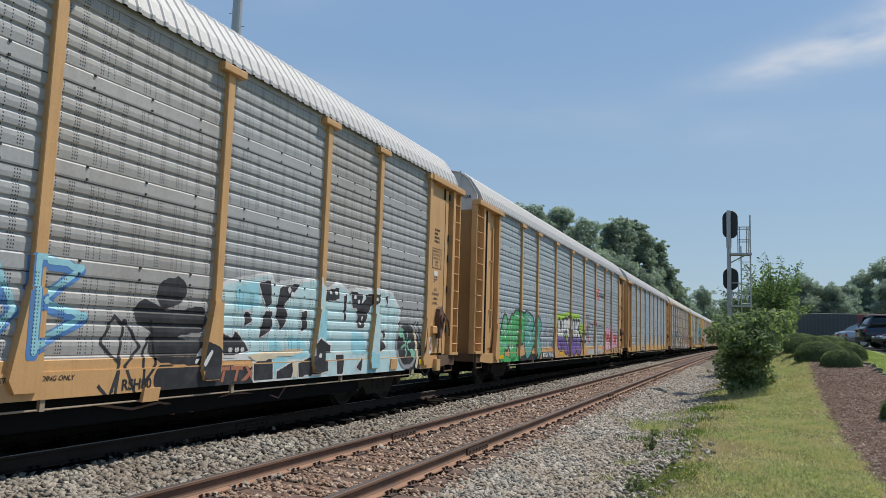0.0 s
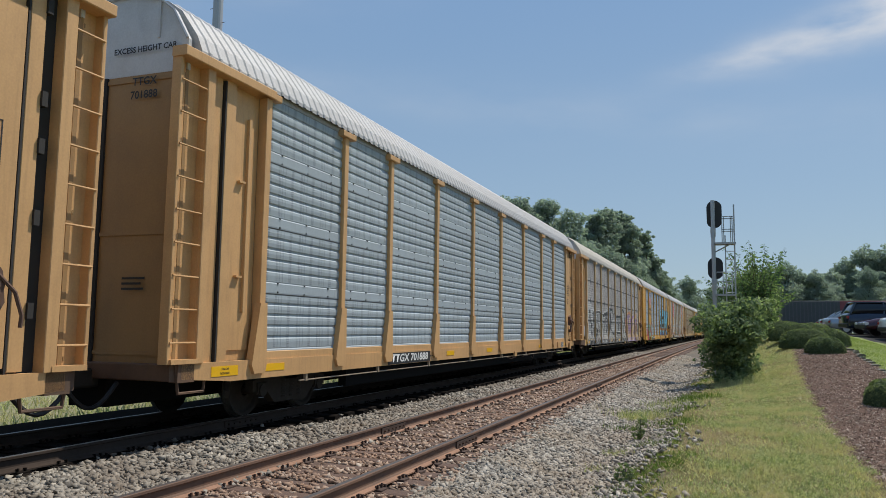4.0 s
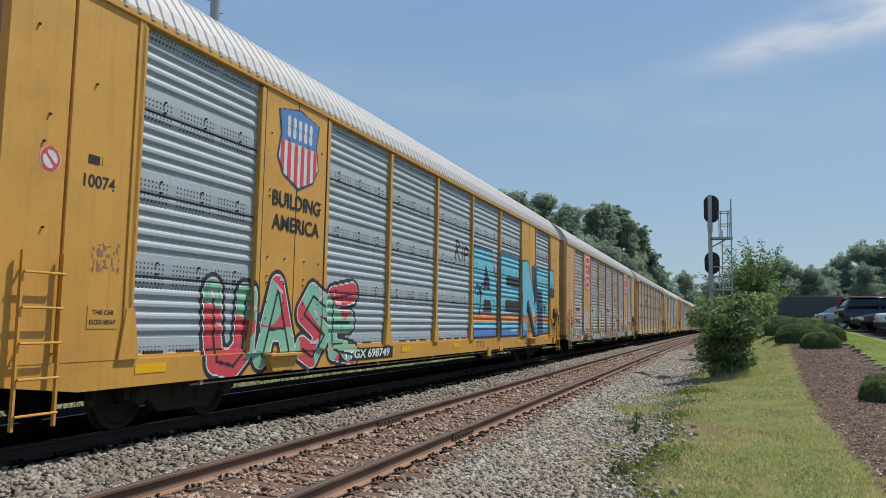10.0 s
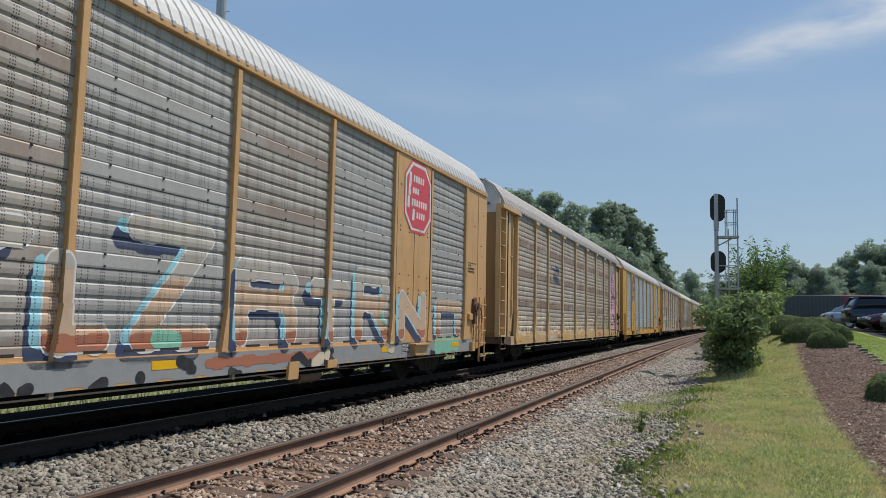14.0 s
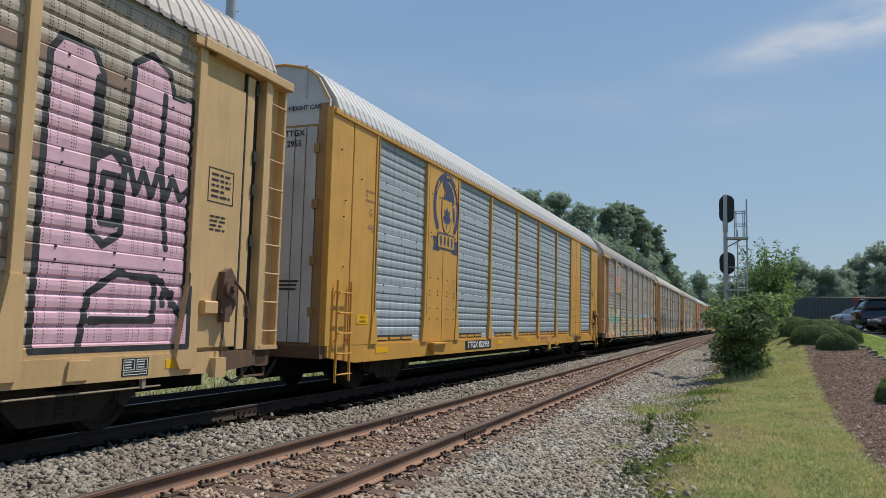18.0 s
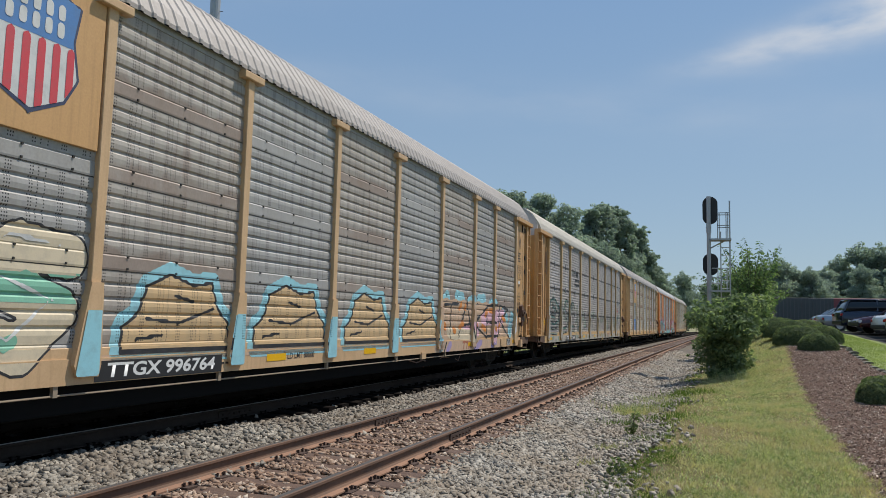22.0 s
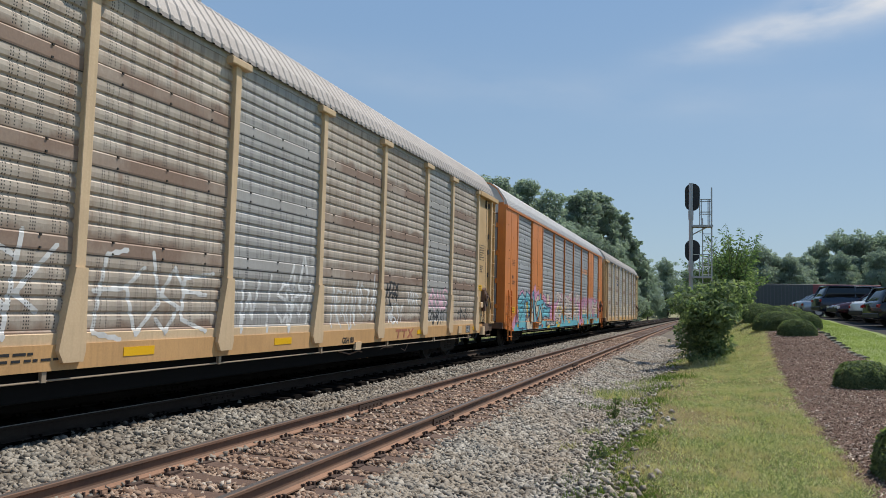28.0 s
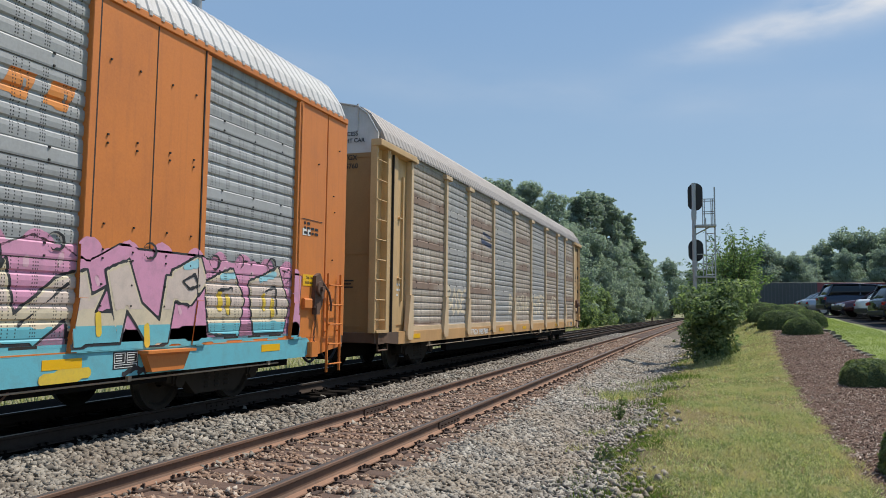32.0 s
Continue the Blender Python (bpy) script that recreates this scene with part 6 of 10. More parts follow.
def build_car(spec, k):
    car = thing("autorack_car", spec["label"], "railway car", "cars of the freight train")
    kind, paint_, zinc = spec["type"], spec["frame"], spec["zinc"]
    if zinc[0] is M["zinc_dense"]:
        FINE_CARS.add(car)
    if zinc[0] is M["zinc_rows"]:
        ROW_CARS.add(car)
    part("underframe", underframe_mesh(M["black"]), car, "black underframe")
    for side in (-1, 1):
        part("side_sill", sill_mesh(side, spec.get("sill", paint_), 0.72 if kind == 1 else 0.67), car, "painted side sill")
        for e in (-1, 1):
            part("sill_end", sill_end_mesh(side, e, M["grimy"] if spec.get("worn") else spec.get("sill", paint_), 0.72 if kind == 1 else 0.67), car, "tapered end of the side sill")
    part("roof", roof_mesh(kind, spec.get("roof", M["roof"])), car, "ribbed zinc roof with a rounded edge")
    part("far_side", far_side_mesh(M["zinc_mid"]), car)
    for i in range(9):
        y0, y1 = POSTS[i], POSTS[i + 1]
        if kind == 2 and i in (1, 7):
            def plate(y0=y0, y1=y1):
                s = Solid()
                s.box(1.38, 1.512, y0, y1, 1.0, 5.12)
                s.box(1.50, 1.516, (y0 + y1) / 2 - 0.008, (y0 + y1) / 2 + 0.008, 1.0, 5.1, 1)
                for q in (y0 + 0.25, (y0 + y1) / 2 - 0.3, (y0 + y1) / 2 + 0.3, y1 - 0.25):
                    for z in (1.5, 1.75, 2.05, 2.15, 2.45, 3.4, 3.5, 4.4):
                        s.box(1.51, 1.53, q - 0.011, q + 0.011, z, z + 0.022, 1)
                for q in (y0 + 0.06, y1 - 0.06):
                    s.box(1.51, 1.524, q - 0.01, q + 0.01, 1.0, 5.1, 1)
                return s.mesh("logo_plate", paint_, M["seam"])
            part("logo_plate", kept(("plate", i, paint_.name), plate), car, "smooth painted steel plate")
            continue
        part("side_panel", panel_mesh(y0, y1, zinc[i % len(zinc)], kind), car)
    for y in POSTS:
        part("side_post", post_mesh(kind, paint_), car, m=pose(0, y, 0))
    rail_mat = M["zinc_mid"] if kind == 1 else paint_
    rail = kept(("top_rail", kind, rail_mat.name), lambda: top_rail(kind, rail_mat))
    part("top_rail", rail, car, "eave rail under the roof")
    for e in (-1, 1):
        (corner_one if kind == 1 else corner_two)(car, e, spec.get("corner", paint_))
        end_wall(car, spec, e)
        build_truck(car, e * 10.06)
    brake_gear(car, 1, paint_)
    rail2 = Solid()
    if kind == 1:
        rail2.box(1.38, 1.482, -11.55, 11.55, 0.99, 1.12, 0, 0.008)
    else:
        rail2.box(1.38, 1.47, -11.55, 11.55, 0.99, 1.05, 0, 0.006)
        for i in range(38):
            q = -11.3 + i * 0.6
            if min(abs(q + 0.17 - p) for p in POSTS) > 0.36:
                if k == 6:
                    rail2.box(1.43, 1.484, q - 0.1, q + 0.42, 1.07, 1.12)
                rail2.box(1.43, 1.466 if k == 6 else 1.472, q - 0.12 * (k == 6), q + 0.34 + 0.14 * (k == 6), 1.052, 1.165 if k == 6 else 1.082, 1)
    part("bottom_rail", kept(("bottom_rail", kind, paint_.name, k == 6), lambda: rail2.mesh("bottom_rail", paint_, M["seam"])), car, "painted rail at the foot of the panels")
    beam = Solid()
    beam.box(1.22, 1.38, -8.6, 8.6, 0.54 if kind == 2 else 0.40, 0.73)
    part("lower_beam", kept(("lower_beam", kind), lambda: beam.mesh("lower_beam", M["black"])), car, "black beam under the side sill")
    if kind == 2:
        pad = Solid()
        pad.prism([(-0.42, 0.93), (0.42, 0.93), (0.30, 0.70), (-0.30, 0.70)], 0, SILL_X, SILL_X + 0.10)
        pad.box(SILL_X, SILL_X + 0.17, -0.46, 0.46, 0.93, 0.965)
        for e in (-8.35, 8.35):
            part("jacking_pad", kept(("jacking_pad", paint_.name), lambda: pad.mesh("jacking_pad", paint_)), car, "boxed jacking pad on the sill", pose(0, e, 0))
    q = 7.7 if kind == 2 else 10.73
    box = Solid()
    box.box(SILL_X + 0.001, SILL_X + 0.004, q - 0.21, q + 0.21, 0.76, 0.97)
    for a, b, c0, c1 in ((q - 0.19, q - 0.015, 0.83, 0.955), (q + 0.015, q + 0.19, 0.83, 0.955), (q - 0.19, q + 0.19, 0.775, 0.815)):
        for e in ((a, b, c0, c0 + 0.008), (a, b, c1 - 0.008, c1), (a, a + 0.008, c0, c1), (b - 0.008, b, c0, c1)):
            box.box(SILL_X + 0.004, SILL_X + 0.006, *e, 1)
        for z in np.arange(c0 + 0.025, c1 - 0.02, 0.032):
            box.box(SILL_X + 0.004, SILL_X + 0.006, a + 0.02, b - 0.05, float(z), float(z) + 0.012, 1)
    part("stencil_panel", kept(("stencil", kind), lambda: box.mesh("stencil_panel", M["ink"], M["white"])), car, "black stencil panel ruled in white")
    for q, z0, z1, w in ((3.15, 0.50, 0.78, 0.30), (4.42, 0.62, 0.76, 0.34)) if kind == 2 else ((9.91, 0.76, 0.97, 0.30), (3.1, 0.6, 0.76, 0.26)):
        lug = Solid()
        lug.prism([(q - w / 2 - 0.03, z0), (q + w / 2 - 0.03, z0), (q + w / 2, z1), (q - w / 2, z1)], 0, SILL_X - 0.02, SILL_X + 0.03)
        part("lug_plate", kept(("lug", q, paint_.name), lambda: lug.mesh("lug_plate", paint_)), car, "painted lug plate on the sill")
    tank = Solid()
    tank.tube((1.22, 3.66, 0.50), (1.22, 4.36, 0.50), 0.125, 14)
    for e in (3.64, 4.38):
        tank.tube((1.22, e - 0.02, 0.50), (1.22, e + 0.02, 0.50), 0.095, 14)
    for e in (3.82, 4.2):
        tank.box(1.20, 1.24, e - 0.025, e + 0.025, 0.36, 0.8)
    tank.pipe([(1.36, 3.64, 0.52), (1.40, 3.35, 0.56), (1.42, 2.9, 0.52), (1.40, 2.4, 0.60)], 0.016, 6)
    tank.pipe([(1.36, 4.38, 0.52), (1.38, 4.8, 0.58), (1.36, 5.6, 0.54), (1.38, 6.0, 0.44), (1.38, 6.2, 0.62)], 0.014, 6)
    part("air_reservoir", kept("air_reservoir", lambda: tank.mesh("air_reservoir", M["reservoir"])), car, "rusty air reservoir with pipes under the sill")
    if k != 6:
        part("brake_rod", kept("brake_rod", brake_rod), car, "thin pale rod on brackets along the sill")
    for y in (-11.2, -3.2, 0.2, 6.75, 10.9 if kind == 2 else 11.5):
        r = Solid()
        r.box(SILL_X + 0.001, SILL_X + 0.006, y - 0.27, y + 0.27, 0.82, 0.93)
        part("reflector", kept(("refl", y), lambda r=r: r.mesh("reflector", M["reflector"])), car, "yellow reflector strip")
    TRAIN.append((car, k))
    return car


def top_rail(kind, mat):
    s = Solid()
    if kind == 2:
        s.box(1.36, 1.54, -13.4, 13.4, 5.10, 5.20, 0, 0.01)
    else:
        s.box(1.36, 1.47, -13.0, 13.0, 5.09, 5.19)
    s.box(-1.47, -1.36, -13.0, 13.0, 5.09, 5.19)
    return s.mesh("top_rail", mat)


def brake_rod():
    s = Solid()
    s.tube((1.46, -10.4, 0.615), (1.46, 11.2, 0.615), 0.012, 6)
    for y in (-10.2, -7.4, -4.6, -1.5, 1.6, 4.7, 7.8, 10.9):
        s.box(1.44, 1.485, y - 0.03, y + 0.03, 0.60, 0.72)
    return s.mesh("brake_rod", M["rod"])


# ---- painted graffiti that follows the ribs ----
def side_x(y, z, kind):
    """How far out the near side stands at (y, z)."""
    if kind == 1 and 0.80 < z < 1.85:
        for p in POSTS:
            if -(0.087 + (1.85 - z) * 0.188 if z > 0.93 else 0.22) < y - p < 0.105:
                return POST_X + 0.028
    if z < 0.985:
        return SILL_X
    if z < (1.12 if kind == 1 else 1.05) and abs(y) < 11.5 and min(abs(y - p) for p in POSTS) > 0.3:
        return 1.482 if kind == 1 else 1.516 if (POSTS[1] < y < POSTS[2] or POSTS[7] < y < POSTS[8]) else 1.47
    if kind == 2 and z < 1.6:
        for p in POSTS:
            if abs(y - p) < 0.065 + (1.6 - z) * 0.158:
                return POST_X + 0.012
    for p in POSTS:
        if abs(y - p) < (0.075 if kind == 1 else 0.055):
            return POST_X
    if kind == 2 and (POSTS[1] < y < POSTS[2] or POSTS[7] < y < POSTS[8]):
        return 1.516
    if abs(y) > 11.62:
        return 1.505 if kind == 2 else 1.48
    return None


STROKES = {
    "A": [[(0, 0), (0.5, 1), (1, 0)], [(0.22, 0.4), (0.78, 0.4)]], "B": [[(0, 0), (0, 1), (0.8, 0.85), (0.1, 0.55), (0.95, 0.3), (0, 0)]],
    "C": [[(1, 0.85), (0.5, 1), (0, 0.5), (0.5, 0), (1, 0.15)]], "D": [[(0, 0), (0, 1), (0.7, 0.9), (1, 0.45), (0.6, 0.05), (0, 0)]],
    "E": [[(1, 1), (0, 0.9), (0, 0.1), (1, 0)], [(0, 0.5), (0.85, 0.5)]], "F": [[(0, 0), (0, 1), (1, 0.95)], [(0, 0.5), (0.8, 0.55)]],
    "G": [[(1, 0.85), (0.5, 1), (0, 0.5), (0.5, 0), (1, 0.2), (0.95, 0.5), (0.55, 0.48)]],
    "H": [[(0, 0), (0.05, 1)], [(1, 0), (0.95, 1)], [(0, 0.5), (1, 0.55)]], "I": [[(0.5, 0), (0.5, 1)]],
    "K": [[(0, 0), (0, 1)], [(1, 1), (0.05, 0.45), (1, 0)]], "L": [[(0.1, 1), (0, 0.1), (1, 0)]], "M": [[(0, 0), (0.1, 1), (0.5, 0.35), (0.9, 1), (1, 0)]],
    "N": [[(0, 0), (0.05, 1), (0.95, 0.05), (1, 1)]], "O": [[(0.5, 1), (0, 0.55), (0.4, 0), (0.95, 0.4), (0.5, 1)]],
    "P": [[(0, 0), (0, 1), (0.95, 0.8), (0.9, 0.55), (0.05, 0.45)]], "R": [[(0, 0), (0, 1), (0.9, 0.8), (0.1, 0.5), (1, 0)]],
    "S": [[(0.95, 0.85), (0.4, 1), (0.05, 0.72), (0.9, 0.35), (0.5, 0), (0, 0.15)]], "T": [[(0.5, 0), (0.5, 1)], [(0, 0.95), (1, 1)]],
    "U": [[(0, 1), (0.1, 0.1), (0.6, 0), (0.95, 0.2), (1, 1)]], "V": [[(0, 1), (0.5, 0), (1, 1)]], "W": [[(0, 1), (0.2, 0), (0.5, 0.6), (0.8, 0), (1, 1)]],
    "X": [[(0, 0), (1, 1)], [(0, 1), (1, 0)]], "Y": [[(0, 1), (0.5, 0.5), (1, 1)], [(0.5, 0.5), (0.45, 0)]], "Z": [[(0, 1), (1, 0.95), (0, 0.05), (1, 0)]],
    "~": [[(0, 0.3), (0.2, 0.8), (0.45, 0.25), (0.7, 0.85), (1, 0.4)]], "*": [[(0.5, 0.1), (0.5, 0.9)], [(0.05, 0.35), (0.95, 0.65)], [(0.05, 0.65), (0.95, 0.35)]],
}


def word_strokes(text, y0, y1, z0, z1, seed, lean=0.0, wild=0.06, gap=0.22):
    """Letters as broken lines, jostled as by a spray can."""
    rnd = random.Random(seed)
    out = []
    n = len(text)
    cell = (y1 - y0) / n
    for i, ch in enumerate(text):
        if ch == " ":
            continue
        a, b = y0 + cell * (i + gap / 2), y0 + cell * (i + 1 - gap / 2)
        lift, grow = rnd.uniform(-0.08, 0.08) * (z1 - z0), rnd.uniform(0.9, 1.1)
        for line in STROKES[ch]:
            out.append([(a + (b - a) * (p + rnd.uniform(-wild, wild)) + lean * (q - 0.5) * (z1 - z0), z0 + lift + (z1 - z0) * grow * (q + rnd.uniform(-wild, wild))) for p, q in line])
    return out


def blobs(y0, y1, z0, z1, seed, count):
    rnd = random.Random(seed)
    out = []
    for _ in range(count):
        y, z = rnd.uniform(y0, y1), rnd.uniform(z0, z1)
        out.append([(y, z), (y + rnd.uniform(-0.3, 0.3), z + rnd.uniform(-0.08, 0.12))])
    return out


def field(lines, ys, zs):
    """Distance from each place (z, y) to the nearest of the broken lines."""
    gy, gz = np.meshgrid(ys, zs)
    best = np.full(gy.shape, 9.0)
    for line in lines:
        shape = isinstance(line, tuple)          # a tuple of points is a filled polygon
        near = np.full(gy.shape, 9.0)
        inside = np.zeros(gy.shape, bool)
        for (ay, az), (by, bz) in zip(line, line[1:] + (line[:1] if shape else [])):
            dy, dz = by - ay, bz - az
            t = np.clip(((gy - ay) * dy + (gz - az) * dz) / (dy * dy + dz * dz + 1e-9), 0, 1)
            near = np.minimum(near, np.hypot(gy - ay - t * dy, gz - az - t * dz))
            if shape:
                inside ^= ((az > gz) != (bz > gz)) & (gy < (by - ay) * (gz - az) / (bz - az + 1e-12) + ay)
        best = np.minimum(best, np.where(inside, -near, near))
    return best


def graffiti(car, kind, layers, label, name="graffiti", rough=0.0, face=None):
    """layers: (material, lines, half width), or (material, lines, half width, lines to keep inside, their half width)."""
    rib_z, rib_x = (FINE_Z, FINE_X) if car in FINE_CARS else (PROFILE_Z, PROFILE_X) if car in ROW_CARS else (LANDS_Z, LANDS_X)
    allp = [p for la in layers for line in la[1] for p in line]
    pad = max(la[2] for la in layers) + 0.05
    y0, y1 = min(p[0] for p in allp) - pad, max(p[0] for p in allp) + pad
    z0, z1 = max(min(p[1] for p in allp) - pad, 0.72 if kind == 1 else 0.67), min(max(p[1] for p in allp) + pad, PANEL_Z1 - 0.02)
    breaks = sorted({round(float(z), 4) for z in rib_z if z0 <= z <= z1} | {z0, z1} | {z for z in np.arange(0.72 if kind == 1 else 0.67, 0.97, 0.03) if z0 <= z <= z1} | {q for q in (0.985, 1.05, 1.12) if z0 < q < z1})
    zz = [breaks[0]]
    for z in breaks[1:]:
        gap = z - zz[-1]
        if gap < 0.003 and z != breaks[-1]:
            continue
        for i in range(1, max(1, math.ceil(gap / 0.04))):
            zz.append(zz[-1] + gap / max(1, math.ceil(gap / 0.04)))
        zz.append(z)
    zz = np.array(sorted(set(zz)))
    mid = (zz[1:] + zz[:-1]) / 2
    ys = np.arange(y0, y1 + 0.025, 0.025)
    cuts = sorted([p + d for p in POSTS for d in (-0.076, 0.076)] + [-11.62, 11.62])
    s = Solid()
    rng = np.random.default_rng(len(label))
    wave = 0.012 * np.sin(ys * 9.0)
    for li, la in enumerate(layers):
        mat, lines, half = la[:3]
        d = [field(lines, ys, q) - half + rough * wave for q in (mid, zz[:-1], zz[1:])]
        if len(la) > 3:
            d = [np.maximum(a, field(la[3], ys, q) - la[4]) for a, q in zip(d, (mid, zz[:-1], zz[1:]))]
        lift = 0.002 + 0.0016 * li
        for j in range(len(mid)):
            row = d[0][j]
            inside = row < 0
            if not inside.any():
                continue
            flare = (0.087 + (1.85 - mid[j]) * 0.188 if mid[j] > 0.93 else 0.22) if kind == 1 else 0.065 + (1.6 - mid[j]) * 0.158
            row_cuts = sorted(cuts + [p + d for p in POSTS for d in (-flare, 0.105 if kind == 1 else flare)]) if (0.80 if kind == 1 else 1.0) < mid[j] < (1.85 if kind == 1 else 1.6) else cuts
            edges = np.flatnonzero(inside[1:] != inside[:-1])
            ends = []
            for e in edges:
                t = row[e] / (row[e] - row[e + 1])
                yc = ys[e] + t * 0.025
                g = (row[e + 1] - row[e]) / 0.025
                lo = d[1][j][e] * (1 - t) + d[1][j][e + 1] * t
                hi = d[2][j][e] * (1 - t) + d[2][j][e + 1] * t
                ends.append((yc, yc - min(max(lo / g, -0.03), 0.03), yc - min(max(hi / g, -0.03), 0.03)))
            if inside[0]:
                ends.insert(0, (ys[0],) * 3)
            if inside[-1]:
                ends.append((ys[-1],) * 3)
            for a, b in zip(ends[::2], ends[1::2]):
                pts = [a] + [(c, c, c) for c in row_cuts if a[0] + 0.03 < c < b[0] - 0.03] + [b]
                for p, q in zip(pts, pts[1:]):
                    x = face or side_x((p[0] + q[0]) / 2, mid[j], kind)
                    if x is None:
                        xa, xb = PANEL_X + np.interp(zz[j], rib_z, rib_x), PANEL_X + np.interp(zz[j + 1], rib_z, rib_x)
                    else:
                        xa = xb = x
                    xa, xb = float(xa) + lift, float(xb) + lift
                    s.face([(xa, float(p[1]), float(zz[j])), (xa, float(q[1]), float(zz[j])), (xb, float(q[2]), float(zz[j + 1])), (xb, float(p[2]), float(zz[j + 1]))], li)
    return part(name, s.mesh(name, *[la[0] for la in layers], outward=False), car, label)


def spray(name, base):
    if name not in M:
        m = Nodes("spray_" + name)
        p = m.coords("Object")
        f = m.noise(p, 5.0, 5, 0.65)
        g = m.noise(p, 60.0, 3)
        c = m.mix(m.ramp(f, 0.45, 0.85), base, tuple(x * 0.6 + 0.06 for x in base))
        c = m.mix(0.12, c, m.mix(g, (0, 0, 0), (1, 1, 1)), "OVERLAY")
        # the punched holes of the sheet show through the paint
        sep = m.node("ShaderNodeSeparateXYZ")
        m.link(p, sep.inputs[0])
        on_panel = m.math("MULTIPLY", m.math("GREATER_THAN", sep.outputs[2], 1.13), m.math("MULTIPLY", m.math("LESS_THAN", m.math("ABSOLUTE", sep.outputs[1]), 11.5), m.math("GREATER_THAN", m.math("ABSOLUTE", m.math("SUBTRACT", m.math("ABSOLUTE", sep.outputs[1]), 8.015)), 1.1)))
        hole = m.math("MULTIPLY", punched(m, sep.outputs[1], sep.outputs[2]), on_panel)
        m.finish(m.mix(m.math("MULTIPLY", hole, 0.8), c, (0.015, 0.015, 0.017)), 0.6, 0.0, g, 0.001, 0.2)
        M[name] = m.mat
    return M[name]


for key, col in dict(sp_black=(0.02, 0.02, 0.024), sp_white=(0.66, 0.66, 0.65), sp_blush=(0.64, 0.52, 0.45), sp_cyan=(0.14, 0.47, 0.55), sp_sky=(0.30, 0.60, 0.68), sp_pale=(0.48, 0.66, 0.68), sp_green=(0.06, 0.40, 0.12),
                     sp_mint=(0.22, 0.50, 0.36), sp_purple=(0.16, 0.09, 0.34), sp_lilac=(0.38, 0.30, 0.50), sp_red=(0.62, 0.06, 0.08), sp_pink=(0.66, 0.30, 0.45), sp_rose=(0.72, 0.44, 0.52),
                     sp_silver=(0.50, 0.50, 0.49), sp_apricot=(0.62, 0.43, 0.23), sp_gold=(0.60, 0.40, 0.12), sp_azure=(0.15, 0.50, 0.64), sp_smoke=(0.27, 0.25, 0.235), sp_dullmint=(0.27, 0.33, 0.27), sp_ochre=(0.42, 0.30, 0.13), sp_deepteal=(0.05, 0.17, 0.15), sp_stone=(0.46, 0.42, 0.36), sp_lime=(0.36, 0.58, 0.05), sp_grey=(0.30, 0.30, 0.30), sp_orange=(0.70, 0.25, 0.05), sp_yellow=(0.75, 0.52, 0.05), sp_brown=(0.30, 0.14, 0.08), sp_peach=(0.58, 0.40, 0.27), sp_navy=(0.035, 0.05, 0.11),
                     sp_blue=(0.08, 0.22, 0.50), sp_teal=(0.10, 0.36, 0.30), sp_cream=(0.66, 0.56, 0.40), sp_rust=(0.42, 0.15, 0.08)).items():
    spray(key, col)


def spec(label, kind, frame_, zinc, low="endbrown", high="endgrey", **more):
    out = dict(label=label, type=kind, frame=M[frame_], zinc=[M[z] for z in zinc], end_low=M[low], end_high=M[high])
    out.update(more)
    return out


CARS = [
    (-1, spec("tan and grey covered car carrier with pale blue lettered graffiti", 1, "tan", ["zinc_grey", "zinc_mid"], worn=True)),
    (0, spec("tan and grey covered car carrier with green, purple and pink graffiti", 1, "tan", ["zinc_blue"])),
    (1, spec("clean tan covered car carrier with pale zinc side panels", 1, "tan", ["zinc_blue"])),
    (2, spec("weathered covered car carrier with black and white graffiti", 1, "palegold", ["zinc_dense"], low="endtan", roof=M["roof_cream"], corner=M["tan"], worn=True)),
    (3, spec("bright yellow covered car carrier with a shield emblem and blue graffiti", 2, "yellow", ["zinc_rows"], rim=M["endbrown"])),
    (4, spec("faded yellow covered car carrier with red octagon emblems and pastel graffiti", 2, "tan", ["zinc_mid", "zinc_dark"], rim=M["endbrown"])),
    (5, spec("brown-stained covered car carrier with a pink outlined graffiti", 1, "palegold", ["zinc_brown"], roof=M["roof_dull"], worn=True)),
    (6, spec("bright yellow covered car carrier with a round dark emblem", 2, "yellow", ["zinc_blue"], rim=M["yellow"])),
    (7, spec("weathered tan covered car carrier with a shield emblem and pastel graffiti", 1, "peachy", ["zinc_dark", "zinc_mid"], low="endtan", roof=M["roof_dull"], corner=M["tan"], worn=True)),
    (8, spec("weathered covered car carrier with faint green graffiti", 1, "palegold", ["zinc_dense"], low="endtan", roof=M["roof_cream"], corner=M["tan"], worn=True)),
    (9, spec("rust-streaked tan covered car carrier with a shield emblem", 1, "bleached", ["zinc_brown", "zinc_mid", "zinc_brown"], roof=M["roof_dull"], sill=M["tan"], corner=M["palegold"], worn=True)),
    (10, spec("orange covered car carrier with turquoise and pink graffiti", 2, "orange", ["zinc_grey"], low="rustred", rim=M["orange"], jamb=M["orange"], fold=M["foldgrey"])),
    (11, spec("last covered car carrier, tan with brown-stained panels", 1, "bleached", ["zinc_brown", "zinc_mid"], roof=M["roof_dull"], sill=M["tan"], corner=M["palegold"], worn=True)),
]
BUILT = {}
for k, sp in CARS:
    BUILT[k] = build_car(sp, k)


